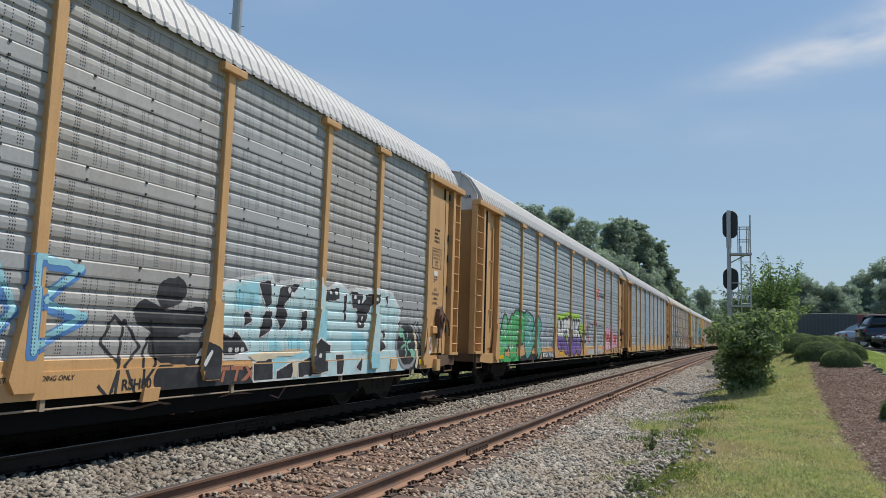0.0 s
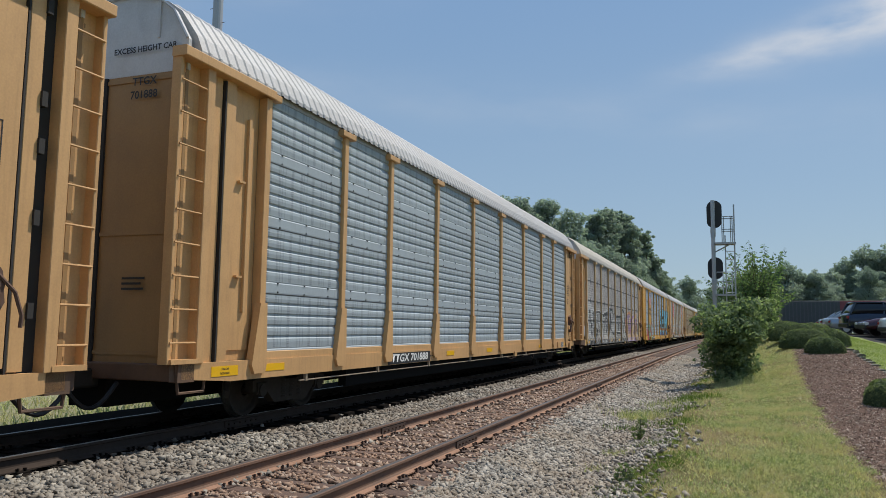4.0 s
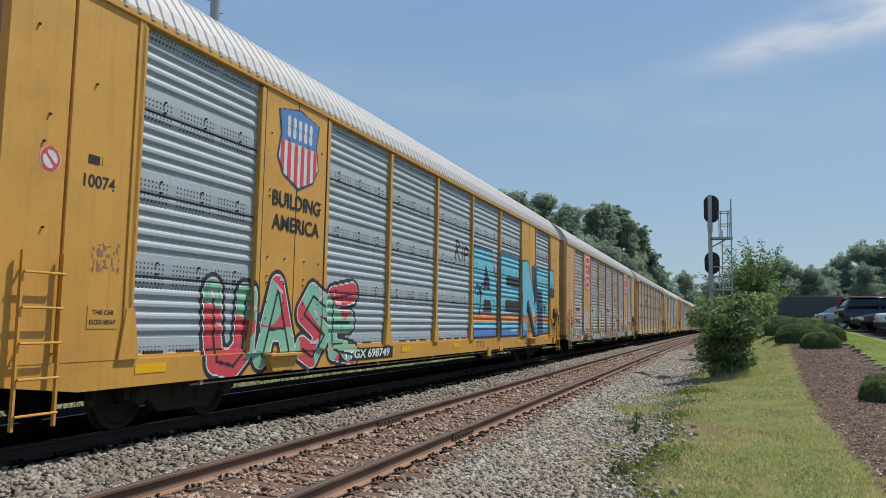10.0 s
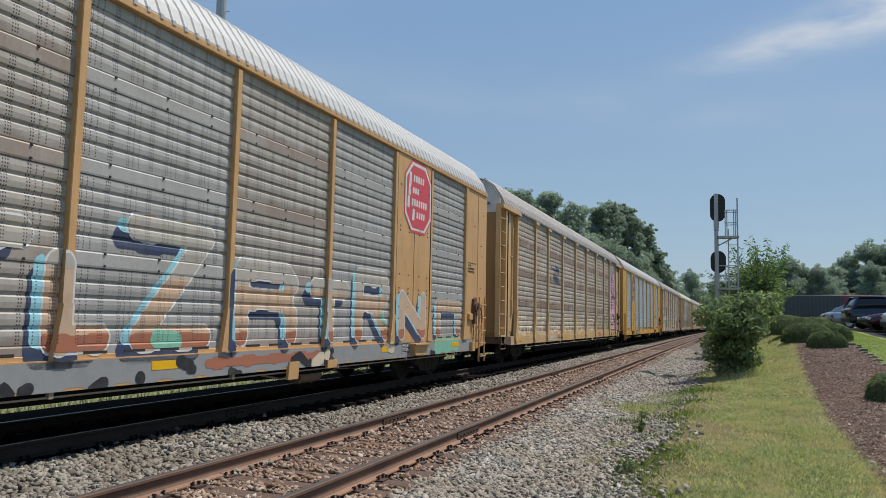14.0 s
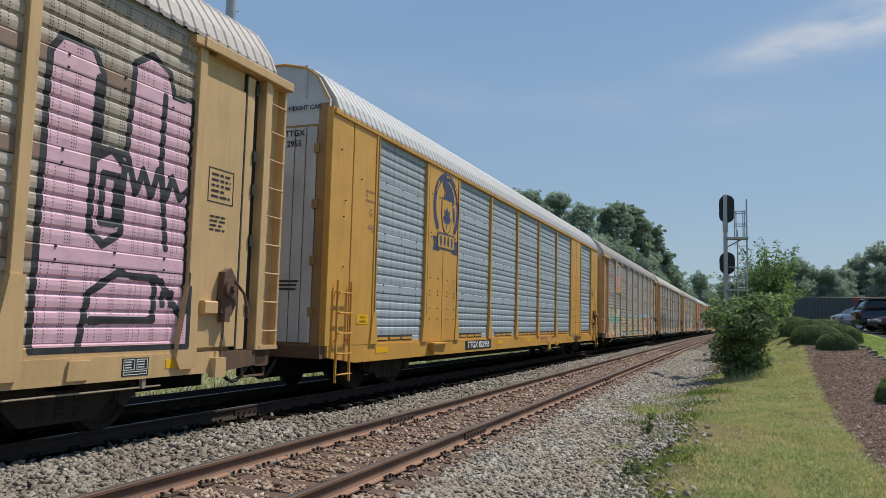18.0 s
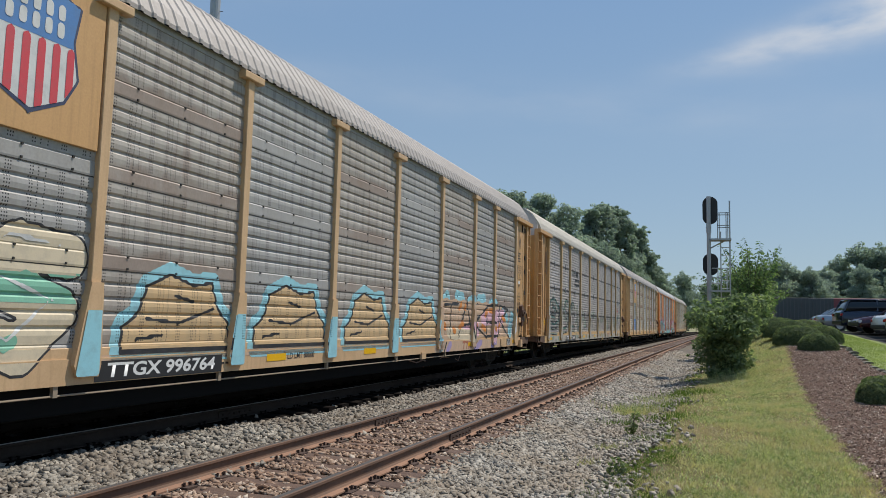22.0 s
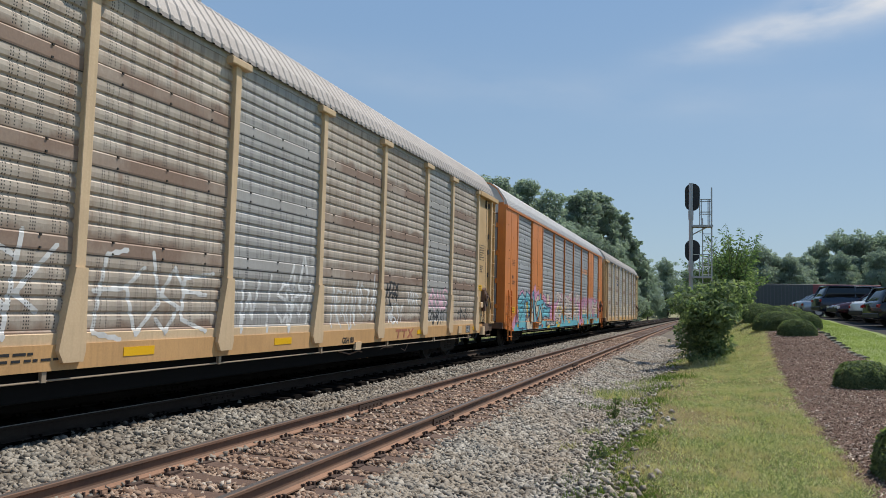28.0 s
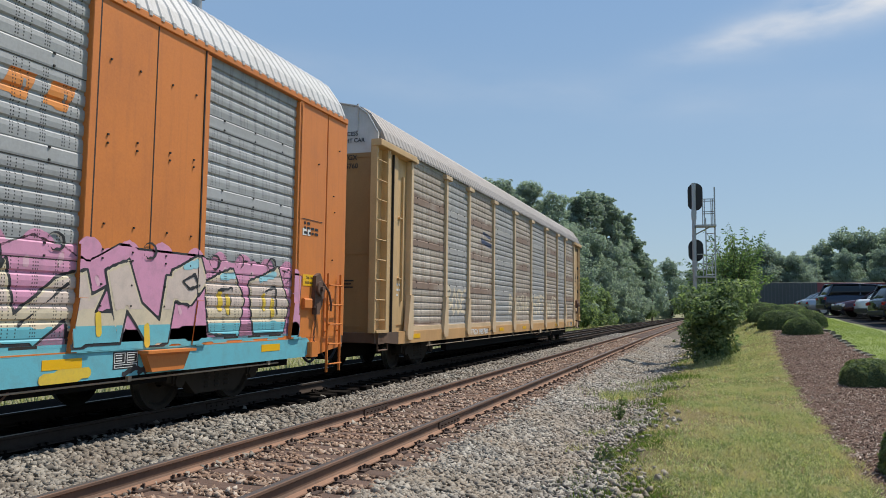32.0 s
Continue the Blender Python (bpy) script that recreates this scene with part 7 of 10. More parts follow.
def spin_wheels():
    """The wheels roll as the train runs; all sets of one axle share the turning."""
    turn = math.degrees(SPEED / 0.42)
    for q, sets in WHEELSETS.items():
        rows = [(i / 30, pose(0, q * 0.89, 0.42, -turn * i / 30 % 360)) for i in range(961)]
        walk(sets[0], rows)
        keys = sets[0].animation_data
        for w in sets[1:]:
            w.rotation_mode = "QUATERNION"
            own = w.animation_data_create()
            own.action = keys.action
            own.action_slot = keys.action_slot


# ---- liveries, lettering and graffiti, car by car ----
def piece(car, kind, word, y0, y1, z0, z1, seed, half, fill, label, outline="sp_black", halo=None, low=None, shine=None, lean=0.0, wild=0.06, gap=0.2, spots=None, edge=0.045, drop=None):
    lines = word_strokes(word, y0, y1, z0, z1, seed, lean, wild, gap)
    layers = []
    if halo:
        layers.append((M[halo], lines, half + edge + 0.11))
    if drop:
        layers.append((M[drop], [[(y + 0.12, z - 0.08) for y, z in li] for li in lines], half + edge))
    layers.append((M[outline], lines, half + edge))
    layers.append((M[fill], lines, half))
    if low:
        mat, zc, h = low
        layers.append((M[mat], [[(y0 - 1, zc), (y1 + 1, zc)]], h, lines, half))
    if spots:
        mat, n = spots
        layers.append((M[mat], blobs(y0, y1, z0, z1, seed + 5, n), 0.07, lines, half))
    if shine:
        layers.append((M[shine], [[(y - half * 0.45, z + half * 0.45) for y, z in li] for li in lines], 0.014))
    return graffiti(car, kind, layers, label, rough=0.6)


def tag(car, kind, word, y0, y1, z0, z1, seed, mat, width=0.016, wild=0.16, label="thin sprayed tag"):
    return graffiti(car, kind, [(M[mat], word_strokes(word, y0, y1, z0, z1, seed, 0.1, wild, 0.1), width)], label, "graffiti_tag")


def number_board(car, text, y0, y1, z0=0.73, z1=0.965, back="ink"):
    if back:
        flat_shape("number_board", car, [(y0, z0), (y1, z0), (y1, z1), (y0, z1)], SILL_X + 0.002, M[back], "black board behind the car number")
    words(car, text, (y0 + y1) / 2, (z0 + z1) / 2, 0.225, M["white"], SILL_X + 0.008, 0.006, 0.1, squeeze=(y1 - y0) / (0.142 * len(text)))


def warning(car, y0, y1, z0, z1, x, mat="reflector", ink="ink"):
    p = flat_shape("warning_sign", car, [(y0, z0), (y1, z0), (y1, z1), (y0, z1)], x, M[mat], "yellow height warning sign")
    h = (z1 - z0) * 0.28
    a = words(car, "THIS CAR", (y0 + y1) / 2, z0 + (z1 - z0) * 0.7, h, M[ink], x + 0.007, 0.001)
    b = words(car, "EXCESS HEIGHT", (y0 + y1) / 2, z0 + (z1 - z0) * 0.28, h, M[ink], x + 0.007, 0.001, squeeze=0.75)


def maker_mark(car, y0, y1, z0=0.76, z1=0.97, mat="sp_rust"):
    """The owner's three slanted marks on the sill, as plain bars."""
    s = Solid()
    w = (y1 - y0) / 3
    for i in range(2):
        a = y0 + i * w
        s.prism([(a, z1 - 0.055), (a + w * 0.9, z1 - 0.055), (a + w * 0.9, z1), (a, z1)], 0, SILL_X + 0.002, SILL_X + 0.006)
        s.prism([(a + w * 0.25, z0), (a + w * 0.45, z0), (a + w * 0.6, z1 - 0.05), (a + w * 0.4, z1 - 0.05)], 0, SILL_X + 0.002, SILL_X + 0.006)
    a = y0 + 2 * w
    s.prism([(a - 0.05, z0), (a + w * 0.22, z0), (a + w * 1.1, z1), (a + w * 0.88, z1)], 0, SILL_X + 0.002, SILL_X + 0.006)
    s.prism([(a + 0.02, z1), (a + w * 0.28, z1), (a + w * 0.95, z0), (a + w * 0.68, z0)], 0, SILL_X + 0.002, SILL_X + 0.0045)
    part("sill_emblem", s.mesh("sill_emblem", M[mat]), car, "faded red-brown owner's emblem")


def shield(car, kind, yc, z0, z1, half, face=None):
    """Blue-topped shield with red and white stripes, its lettering as plain white bars."""
    h = z1 - z0

    def sh(g):
        return ((yc - half * 0.98 * g, z1 - h * (0.10 + (1 - g) * 0.1)), (yc - half * 0.55 * g, z1 - h * (0.06 + (1 - g) * 0.1)), (yc, z1 - h * (1 - g) * 0.5), (yc + half * 0.55 * g, z1 - h * (0.06 + (1 - g) * 0.1)), (yc + half * 0.98 * g, z1 - h * (0.10 + (1 - g) * 0.1)),
                (yc + half * 0.86 * g, z1 - h * 0.38), (yc + half * g, z0 + h * 0.34), (yc + half * 0.72 * g, z0 + h * (0.14 + (1 - g) * 0.3)), (yc, z0 + h * (1 - g) * 0.6), (yc - half * 0.72 * g, z0 + h * (0.14 + (1 - g) * 0.3)), (yc - half * g, z0 + h * 0.34), (yc - half * 0.86 * g, z1 - h * 0.38))
    zs = z0 + h * 0.56
    layers = [(M["sp_navy"], [sh(1.0)], 0.0), (M["sp_white"], [sh(0.94)], 0.0)]
    layers.append((M["sp_blue"], [[(yc - 2, zs + 1.0), (yc + 2, zs + 1.0)]], 1.0, [sh(0.94)], 0.0))
    n = 6
    for i in range(n):
        y = yc + (i - (n - 1) / 2) * half * 0.31
        layers.append((M["sp_red"], [[(y, z0), (y, zs - half * 0.08)]], half * 0.08, [sh(0.94)], 0.0))
    for j, zz in enumerate((z0 + h * 0.80, z0 + h * 0.67)):
        for i in range(5):
            y = yc + (i - 2) * half * 0.26
            layers.append((M["sp_white"], [[(y, zz - h * 0.03), (y, zz + h * 0.03)]], half * 0.075))
    merged = []
    for la in layers:           # one slot for each paint
        if merged and merged[-1][0] == la[0] and len(merged[-1]) == len(la):
            merged[-1][1].extend(la[1])
        else:
            merged.append([la[0], list(la[1]), *la[2:]])
    graffiti(car, kind, [tuple(m) for m in merged], "blue, red and white shield emblem", "emblem", face=face)


def octagon(car, kind, yc, zc, hw, hh):
    def oc(g):
        a, b = hw * g, hh * g
        return ((yc - a, zc - b * 0.55), (yc - a * 0.5, zc - b), (yc + a * 0.5, zc - b), (yc + a, zc - b * 0.55), (yc + a, zc + b * 0.55), (yc + a * 0.5, zc + b), (yc - a * 0.5, zc + b), (yc - a, zc + b * 0.55))
    rows = []
    for r, (n, start) in enumerate(((6, -0.62), (4, -0.66), (8, -0.72), (5, -0.36))):
        z = zc + hh * (0.50 - 0.33 * r)
        for i in range(n):
            tall, wide = hh * (0.155 if i == 0 else 0.085), hw * (0.085 if i == 0 else 0.06)
            y = yc + hw * (start + (0.0 if i == 0 else 0.11 + 0.165 * i))
            zz = z if i else z - hh * 0.02
            rows.append(((y - wide, zz - tall), (y - wide * 0.7, zz + tall), (y + wide, zz + tall), (y + wide * 0.7, zz - tall)))
    graffiti(car, kind, [(M["sp_red"], [oc(1.0)], 0.0), (M["sp_white"], [oc(0.95)], 0.0), (M["sp_red"], [oc(0.86)], 0.0), (M["sp_white"], rows, 0.004)], "red octagon emblem with a white border", "emblem")


def logo_patch(car, y0, y1, z0, z1, mat):
    s = Solid()
    s.box(1.44, 1.505, y0, y1, z0, z1, 0, 0.006)
    part("logo_plate", s.mesh("logo_plate", mat), car, "flat painted plate carrying an emblem")


def end_marks(car, number, high=4.95, ink="ink", x=0.72, height_note=True, one_line=True):
    y = -13.445
    if height_note:
        if one_line:
            end_words(car, "EXCESS HEIGHT CAR", x - 0.02, high + 0.33, 0.115, M[ink], y)
        else:
            end_words(car, "EXCESS", x, high + 0.40, 0.13, M[ink], y)
            end_words(car, "HEIGHT CAR", x, high + 0.25, 0.13, M[ink], y)
    if number:
        end_words(car, number[0], x, high - 0.13, 0.155, M[ink], y)
        end_words(car, number[1], x, high - 0.32, 0.155, M[ink], y)
    s = Solid()
    rnd = random.Random(int(high * 100))
    for i in range(3):
        s.box(x - 0.2, x - 0.2 + rnd.uniform(0.3, 0.42), y, y + 0.003, 2.1 - i * 0.07, 2.13 - i * 0.07)
    part("small_print", s.mesh("small_print", M[ink]), car, "rows of small stencilled print")


def corner_print(car, kind, ink="ink", lines=None):
    x = 1.51 if kind == 2 else 1.478
    bars(car, -5.2, 0.93, 2, 1.0, 0.07, M[ink], SILL_X + 0.002)
    if kind == 2:
        bars(car, 11.85, 3.02, 3, 0.5, 0.085, M[ink], x, 0.5)
        s = Solid()
        s.box(x, x + 0.003, 11.76, 12.5, 3.06, 3.072)
        part("print_rule", s.mesh("print_rule", M[ink]), car, "ruled line over small print")
        return
    s = Solid()
    for a in (3.02, 3.48):
        s.box(x, x + 0.003, 11.88, 12.42, a, a + 0.012)
    for a in (11.88, 12.41):
        s.box(x, x + 0.003, a, a + 0.012, 3.02, 3.49)
    part("print_frame", s.mesh("print_frame", M[ink]), car, "stencilled frame round small print")
    if lines is None:
        bars(car, 11.95, 3.42, 5, 0.40, 0.075, M[ink], x)
        bars(car, 11.95, 2.84, 4, 0.32, 0.06, M[ink], x)
        return
    for i, text in enumerate(lines):
        words(car, text, 12.15, 3.42 - i * 0.083, 0.072, M[ink], x + 0.004, 0.001, squeeze=0.85)
    bars(car, 11.98, 3.95, 4, 0.3, 0.09, M[ink], x, 0.55)
    bars(car, 12.0, 2.82, 3, 0.22, 0.05, M[ink], x)
    for i, text in enumerate(("DECK", "CLEARANCE", "A 89 MIN.", "B 96 MIN.")):
        words(car, text, 12.12, 2.52 - i * 0.105, 0.085, M[ink], x + 0.004, 0.001, squeeze=0.85)
    flat_shape("paper_notice", car, [(12.0, 2.85), (12.22, 2.85), (12.22, 2.96), (12.0, 2.96)], x + 0.002, M["white"], "small white paper notice")


for k_ in (2, 8):
    slot_ = Solid()
    slot_.box(0.15, 0.98, -13.446, -13.40, 3.36, 3.50)
    part("door_slot", slot_.mesh("door_slot", M["ink"]), BUILT[k_], "black hand slot in the end door")
    slot_ = Solid()
    slot_.box(0.20, 0.94, -13.452, -13.446, 3.455, 3.475)
    part("slot_lip", slot_.mesh("slot_lip", M["galv_post"]), BUILT[k_], "bright edge of the hand slot")


for k_, car_ in BUILT.items():
    corner_print(car_, dict(CARS)[k_]["type"], lines=("EXH 89-10  W 5-1", "EXW 10-8  H 5-9", "EW 9-10  H 16-2", "IL 89-9", "IW 9-1") if k_ in (-1, 7) else None)

# pale blue lettered car
c = BUILT[-1]
graffiti(c, 1, [(M["sp_black"], [[(2.95, 1.65), (3.3, 1.5), (3.9, 1.6)], [(3.3, 1.9), (3.5, 1.95)], [(3.2, 1.25), (4.2, 1.1), (4.6, 0.8)], [(3.3, 0.85), (4.4, 0.78), (6.4, 0.8), (8.8, 0.85), (10.9, 1.05)]], 0.17),
                (M["sp_white"], [[(3.9, 1.05), (4.02, 1.2)], [(4.0, 1.02), (4.12, 1.18)]], 0.02)], "black sprayed background shapes", rough=1.0)
shape_ = [((4.35, 1.95), (4.4, 2.1), (5.1, 2.25), (5.5, 2.3), (5.6, 2.15), (5.75, 2.2), (6.9, 2.35), (6.95, 2.22), (7.15, 2.18), (7.6, 2.33), (7.9, 2.22), (8.6, 2.27), (9.4, 2.32), (9.85, 2.25), (10.2, 1.95), (10.1, 1.45), (10.4, 1.15), (10.45, 0.72), (5.7, 0.72), (5.1, 1.1), (4.45, 1.1))]
holes_ = [((5.2, 2.17), (5.5, 2.23), (5.55, 1.88), (5.45, 1.83), (5.3, 2.0)), ((5.75, 2.15), (6.35, 2.24), (5.9, 1.9), (6.0, 1.7), (5.85, 1.47), (5.67, 1.7)), ((6.4, 1.8), (6.58, 1.82), (6.6, 1.52), (6.43, 1.46)), ((4.9, 1.74), (5.07, 1.72), (5.08, 1.6), (4.9, 1.53)), ((5.4, 1.75), (5.58, 1.76), (5.6, 1.5), (5.27, 1.37)), ((4.42, 1.43), (4.65, 1.35), (4.7, 1.45), (4.9, 1.33), (5.04, 1.18), (4.47, 1.1))]
more_ = [((7.17, 2.2), (7.6, 2.25), (7.62, 2.07), (7.16, 2.0), (7.1, 1.8)), ((7.78, 2.15), (7.9, 2.16), (7.9, 1.67), (7.82, 1.67)), ((8.05, 2.22), (8.55, 2.2), (8.43, 1.92), (8.14, 1.93)), ((8.32, 1.92), (8.78, 2.22), (8.9, 2.07), (8.6, 1.57), (8.35, 1.57)), ((8.62, 2.2), (9.3, 2.26), (9.27, 2.09), (8.8, 2.0)), ((9.5, 2.2), (9.62, 2.22), (9.6, 2.05)), ((9.4, 1.5), (9.55, 1.55), (9.5, 1.35)), ((9.15, 1.3), (9.4, 1.36), (9.6, 1.2), (9.3, 1.1))]
foot_ = [((5.12, 1.0), (5.6, 1.07), (5.63, 0.74), (5.14, 0.75)), ((5.72, 0.87), (6.22, 1.0), (6.14, 0.76), (5.72, 0.73)), ((6.32, 0.97), (6.8, 1.08), (7.26, 0.98), (7.28, 0.8), (6.35, 0.75)), ((6.77, 1.26), (6.9, 1.36), (7.1, 1.3), (7.38, 1.26), (7.4, 1.0), (6.8, 0.96)), ((7.56, 1.08), (7.85, 1.08), (7.8, 0.75), (7.6, 0.75)), ((8.3, 0.85), (8.55, 1.05), (8.5, 0.75))]
graffiti(c, 1, [(M["sp_black"], [((10.2, 1.7), (11.0, 1.62), (11.45, 1.15), (11.27, 0.73), (10.4, 0.75), (10.1, 1.3))], 0.02), (M["sp_white"], shape_, 0.05), (M["sp_pale"], shape_, -0.01),
                (M["sp_sky"], [((5.58, 1.3), (5.76, 1.3), (6.0, 0.98), (5.7, 0.84)), ((6.95, 1.75), (7.17, 1.86), (7.3, 1.37), (6.88, 1.33)), ((8.8, 1.06), (9.28, 1.05), (9.07, 0.73), (8.76, 0.74)), ((4.7, 2.05), (5.15, 2.15), (5.2, 1.85), (4.75, 1.8)), ((6.1, 1.35), (6.5, 1.3), (6.6, 1.1), (6.1, 1.1)), ((8.2, 1.45), (8.6, 1.4), (8.7, 1.12), (8.2, 1.12))], 0.04),
                (M["sp_white"], holes_ + more_ + foot_, 0.028), (M["sp_black"], holes_ + more_ + foot_, 0.0),
                (M["sp_cream"], [((4.95, 1.12), (6.5, 1.22), (6.5, 1.13), (5.2, 1.02)), ((6.15, 0.98), (6.3, 0.98), (6.3, 0.75), (6.2, 0.75))], 0.0),
                (M["sp_white"], [[(y, z), (y + 0.02, z)] for y, z in ((4.6, 1.2), (4.75, 1.2), (4.88, 1.2), (6.0, 2.12), (6.1, 2.05), (7.3, 2.15), (7.5, 2.16), (8.2, 2.13), (8.35, 2.05), (8.5, 1.75), (8.45, 1.65), (6.9, 1.08), (9.0, 2.13))], 0.035),
                (M["sp_grey"], [[(10.57, 1.26), (10.59, 1.26)]], 0.52), (M["sp_black"], [[(10.57, 1.26), (10.59, 1.26)]], 0.44), (M["sp_mint"], [[(10.58 + 0.05 * math.cos(a), 1.27 + 0.05 * math.sin(a)), (10.58 + 0.26 * math.cos(a), 1.27 + 0.26 * math.sin(a))] for a in np.linspace(0.3, 5.54, 6)], 0.028), (M["sp_mint"], [[(10.28, 1.5), (10.33, 1.5)], [(10.86, 1.08), (10.9, 1.06)]], 0.09),
                (M["sp_cream"], [[(10.98, 1.5), (11.1, 1.28), (11.12, 1.0), (11.05, 0.8)]], 0.05)], "pale blue and black bubble graffiti with white rims", rough=0.6)
graffiti(c, 1, [(M["sp_black"], [[(a + 0.13 * r * math.cos(9 * r), b + 0.13 * r * math.sin(9 * r)) for r in np.linspace(0.25, 1.1, 14)] for a, b in ((5.66, 1.2), (8.04, 1.72), (9.0, 0.92))], 0.018), (M["sp_white"], [[(a + 0.11 * r * math.cos(9 * r), b + 0.11 * r * math.sin(9 * r)) for r in np.linspace(0.25, 1.1, 14)] for a, b in ((5.38, 2.1), (8.72, 2.05))], 0.018)], "small black and white spirals", "graffiti_tag")
graffiti(c, 1, [(M["sp_blue"], word_strokes("OB", 0.4, 2.2, 1.25, 2.15, 8), 0.07), (M["sp_sky"], word_strokes("OB", 0.42, 2.22, 1.28, 2.18, 8), 0.035)], "blue sprayed tag", "graffiti_tag")
tag(c, 1, "SRO", 2.3, 3.2, 0.75, 1.45, 5, "sp_black", 0.02)
words(c, "RSH80", 2.86, 0.81, 0.17, M["ink"], SILL_X + 0.004)
words(c, "RESTRICTED LOADING ONLY", 1.45, 0.93, 0.075, M["ink"], SILL_X + 0.004, 0.001, 0.2)
maker_mark(c, 4.32, 5.2)
tag(c, 1, "RESON", 10.4, 11.5, 1.1, 1.7, 15, "sp_black", 0.018, 0.3)
graffiti(c, 1, [(M["sp_white"], [((11.66, 1.05), (11.66, 1.42), (11.98, 1.42), (11.98, 1.05))], 0.0), (M["sp_rust"], [[(11.82 + 0.13 * math.cos(a), 1.24 + 0.15 * math.sin(a)) for a in np.linspace(0, 6.29, 15)], [(11.73, 1.34), (11.91, 1.13)]], 0.022)], "white sticker with a faded red prohibition sign", "emblem")

# green, purple and pink graffiti
c = BUILT[0]
end_marks(c, ("TTGX", "701863"))
piece(c, 1, "MF", -11.1, -8.5, 1.0, 1.95, 3, 0.25, "sp_green", "green wildstyle graffiti letters", spots=("sp_mint", 8), shine="sp_white", edge=0.07, lean=0.25)
piece(c, 1, "BC", -8.3, -6.4, 1.0, 1.95, 6, 0.24, "sp_teal", "dark green graffiti letters", shine="sp_white", edge=0.07)
graffiti(c, 1, [(M["sp_black"], [[(-11.2, 0.8), (-10, 0.72), (-8.2, 0.78), (-6.6, 0.82)]], 0.13), (M["sp_green"], [[(-11.1, 0.85), (-10.2, 0.74), (-9.3, 0.8)]], 0.09)], "green and black sprayed sill")
for i, w in enumerate(("ECIK", "VIAK", "IHOC", "MESK")):
    tag(c, 1, w, -5.95 + (i % 2) * 0.9, -5.35 + (i % 2) * 0.9, 1.1 + (i // 2) * 0.45, 1.4 + (i // 2) * 0.45, i, "sp_black", 0.012)
number_board(c, "TTGX 701863", -6.3, -4.25)
nes_ = [((-3.66, 1.1), (-3.69, 2.07), (-3.57, 2.17), (-3.42, 2.15), (-3.07, 1.6), (-3.0, 2.1), (-2.86, 2.18), (-2.74, 2.15), (-2.73, 1.22), (-2.78, 1.0), (-2.95, 1.13), (-3.21, 1.44), (-3.2, 0.95)),
        ((-2.66, 2.14), (-2.46, 2.25), (-2.12, 2.2), (-2.08, 2.04), (-2.18, 1.8), (-2.5, 1.8), (-2.47, 1.44), (-2.18, 1.42), (-2.02, 1.07), (-2.21, 0.84), (-2.55, 0.92), (-2.66, 1.22)),
        ((-2.04, 2.2), (-1.68, 2.32), (-1.2, 2.14), (-1.33, 1.83), (-1.74, 1.92), (-1.45, 1.45), (-1.2, 1.12), (-1.3, 0.82), (-1.79, 0.78), (-1.96, 1.03), (-1.68, 1.24), (-1.75, 1.45), (-2.04, 1.7), (-2.1, 1.9)),
        ((-1.2, 1.15), (-0.91, 2.2), (-0.67, 2.22), (-0.46, 1.58), (-0.41, 0.9), (-0.79, 0.76), (-1.12, 0.93)),
        ((-0.40, 2.2), (-0.23, 2.26), (-0.15, 2.0), (0.11, 2.24), (0.4, 2.18), (0.01, 1.82), (0.36, 1.78), (0.72, 1.52), (0.76, 1.02), (0.44, 0.77), (-0.12, 0.84), (-0.33, 1.1))]
eyes_ = [((-0.97, 1.57), (-0.83, 1.97), (-0.74, 1.22), (-0.91, 1.19)), ((-0.22, 1.26), (-0.01, 1.64), (0.16, 1.64), (-0.15, 1.22))]
graffiti(c, 1, [(M["sp_lime"], [[(-4.0, 1.5), (-3.6, 2.3), (-3.13, 2.3), (-1.78, 2.42), (-0.37, 2.4), (0.46, 2.4), (0.66, 2.06)], [(1.12, 2.0), (1.14, 1.5)], [(0.85, 1.9), (0.95, 1.5)]], 0.13),
                (M["sp_black"], [tuple((y + 0.10, z + 0.04) for y, z in b) for b in nes_] + [((0.95, 1.36), (1.2, 1.66), (1.8, 1.66), (1.72, 1.38))], 0.08), (M["sp_black"], nes_, 0.055), (M["sp_lime"], [((-2.15, 1.62), (-1.95, 1.6), (-1.85, 1.42), (-2.1, 1.38)), ((-1.3, 1.8), (-1.15, 1.85), (-1.2, 1.65))], 0.0),
                (M["sp_white"], nes_ + [((1.0, 1.4), (1.23, 1.62), (1.5, 1.6), (1.45, 1.43))], 0.0), (M["sp_purple"], [[(-4.6, 0.95), (1.5, 0.95)]], 0.60, nes_, 0.0), (M["sp_black"], eyes_, 0.02)], "white and purple bubble-letter graffiti with a black shadow")
frame_ = [[(1.98, 2.2), (2.1, 2.45), (2.3, 2.58), (2.45, 2.3), (2.5, 1.96), (2.22, 1.64), (2.05, 1.75)], [(2.5, 2.0), (2.62, 2.55), (2.76, 2.5), (2.96, 2.15), (2.91, 1.93)], [(2.96, 2.18), (3.66, 2.16), (4.26, 2.14), (5.05, 2.12), (6.07, 2.14), (6.13, 1.42), (6.38, 1.1)], [(3.66, 2.16), (3.14, 1.43)], [(3.69, 2.16), (4.02, 1.24)], [(4.36, 1.3), (4.48, 1.77), (4.99, 1.54)], [(5.05, 2.12), (5.28, 1.11)], [(5.63, 1.79), (6.08, 1.39), (5.71, 1.26), (5.63, 1.79)], [(2.73, 1.18), (3.0, 1.36), (3.33, 1.28), (3.37, 1.15)], [(4.36, 1.3), (4.95, 1.55)], [(2.75, 1.75), (2.8, 1.25)], [(4.75, 0.78), (4.95, 1.2)]]
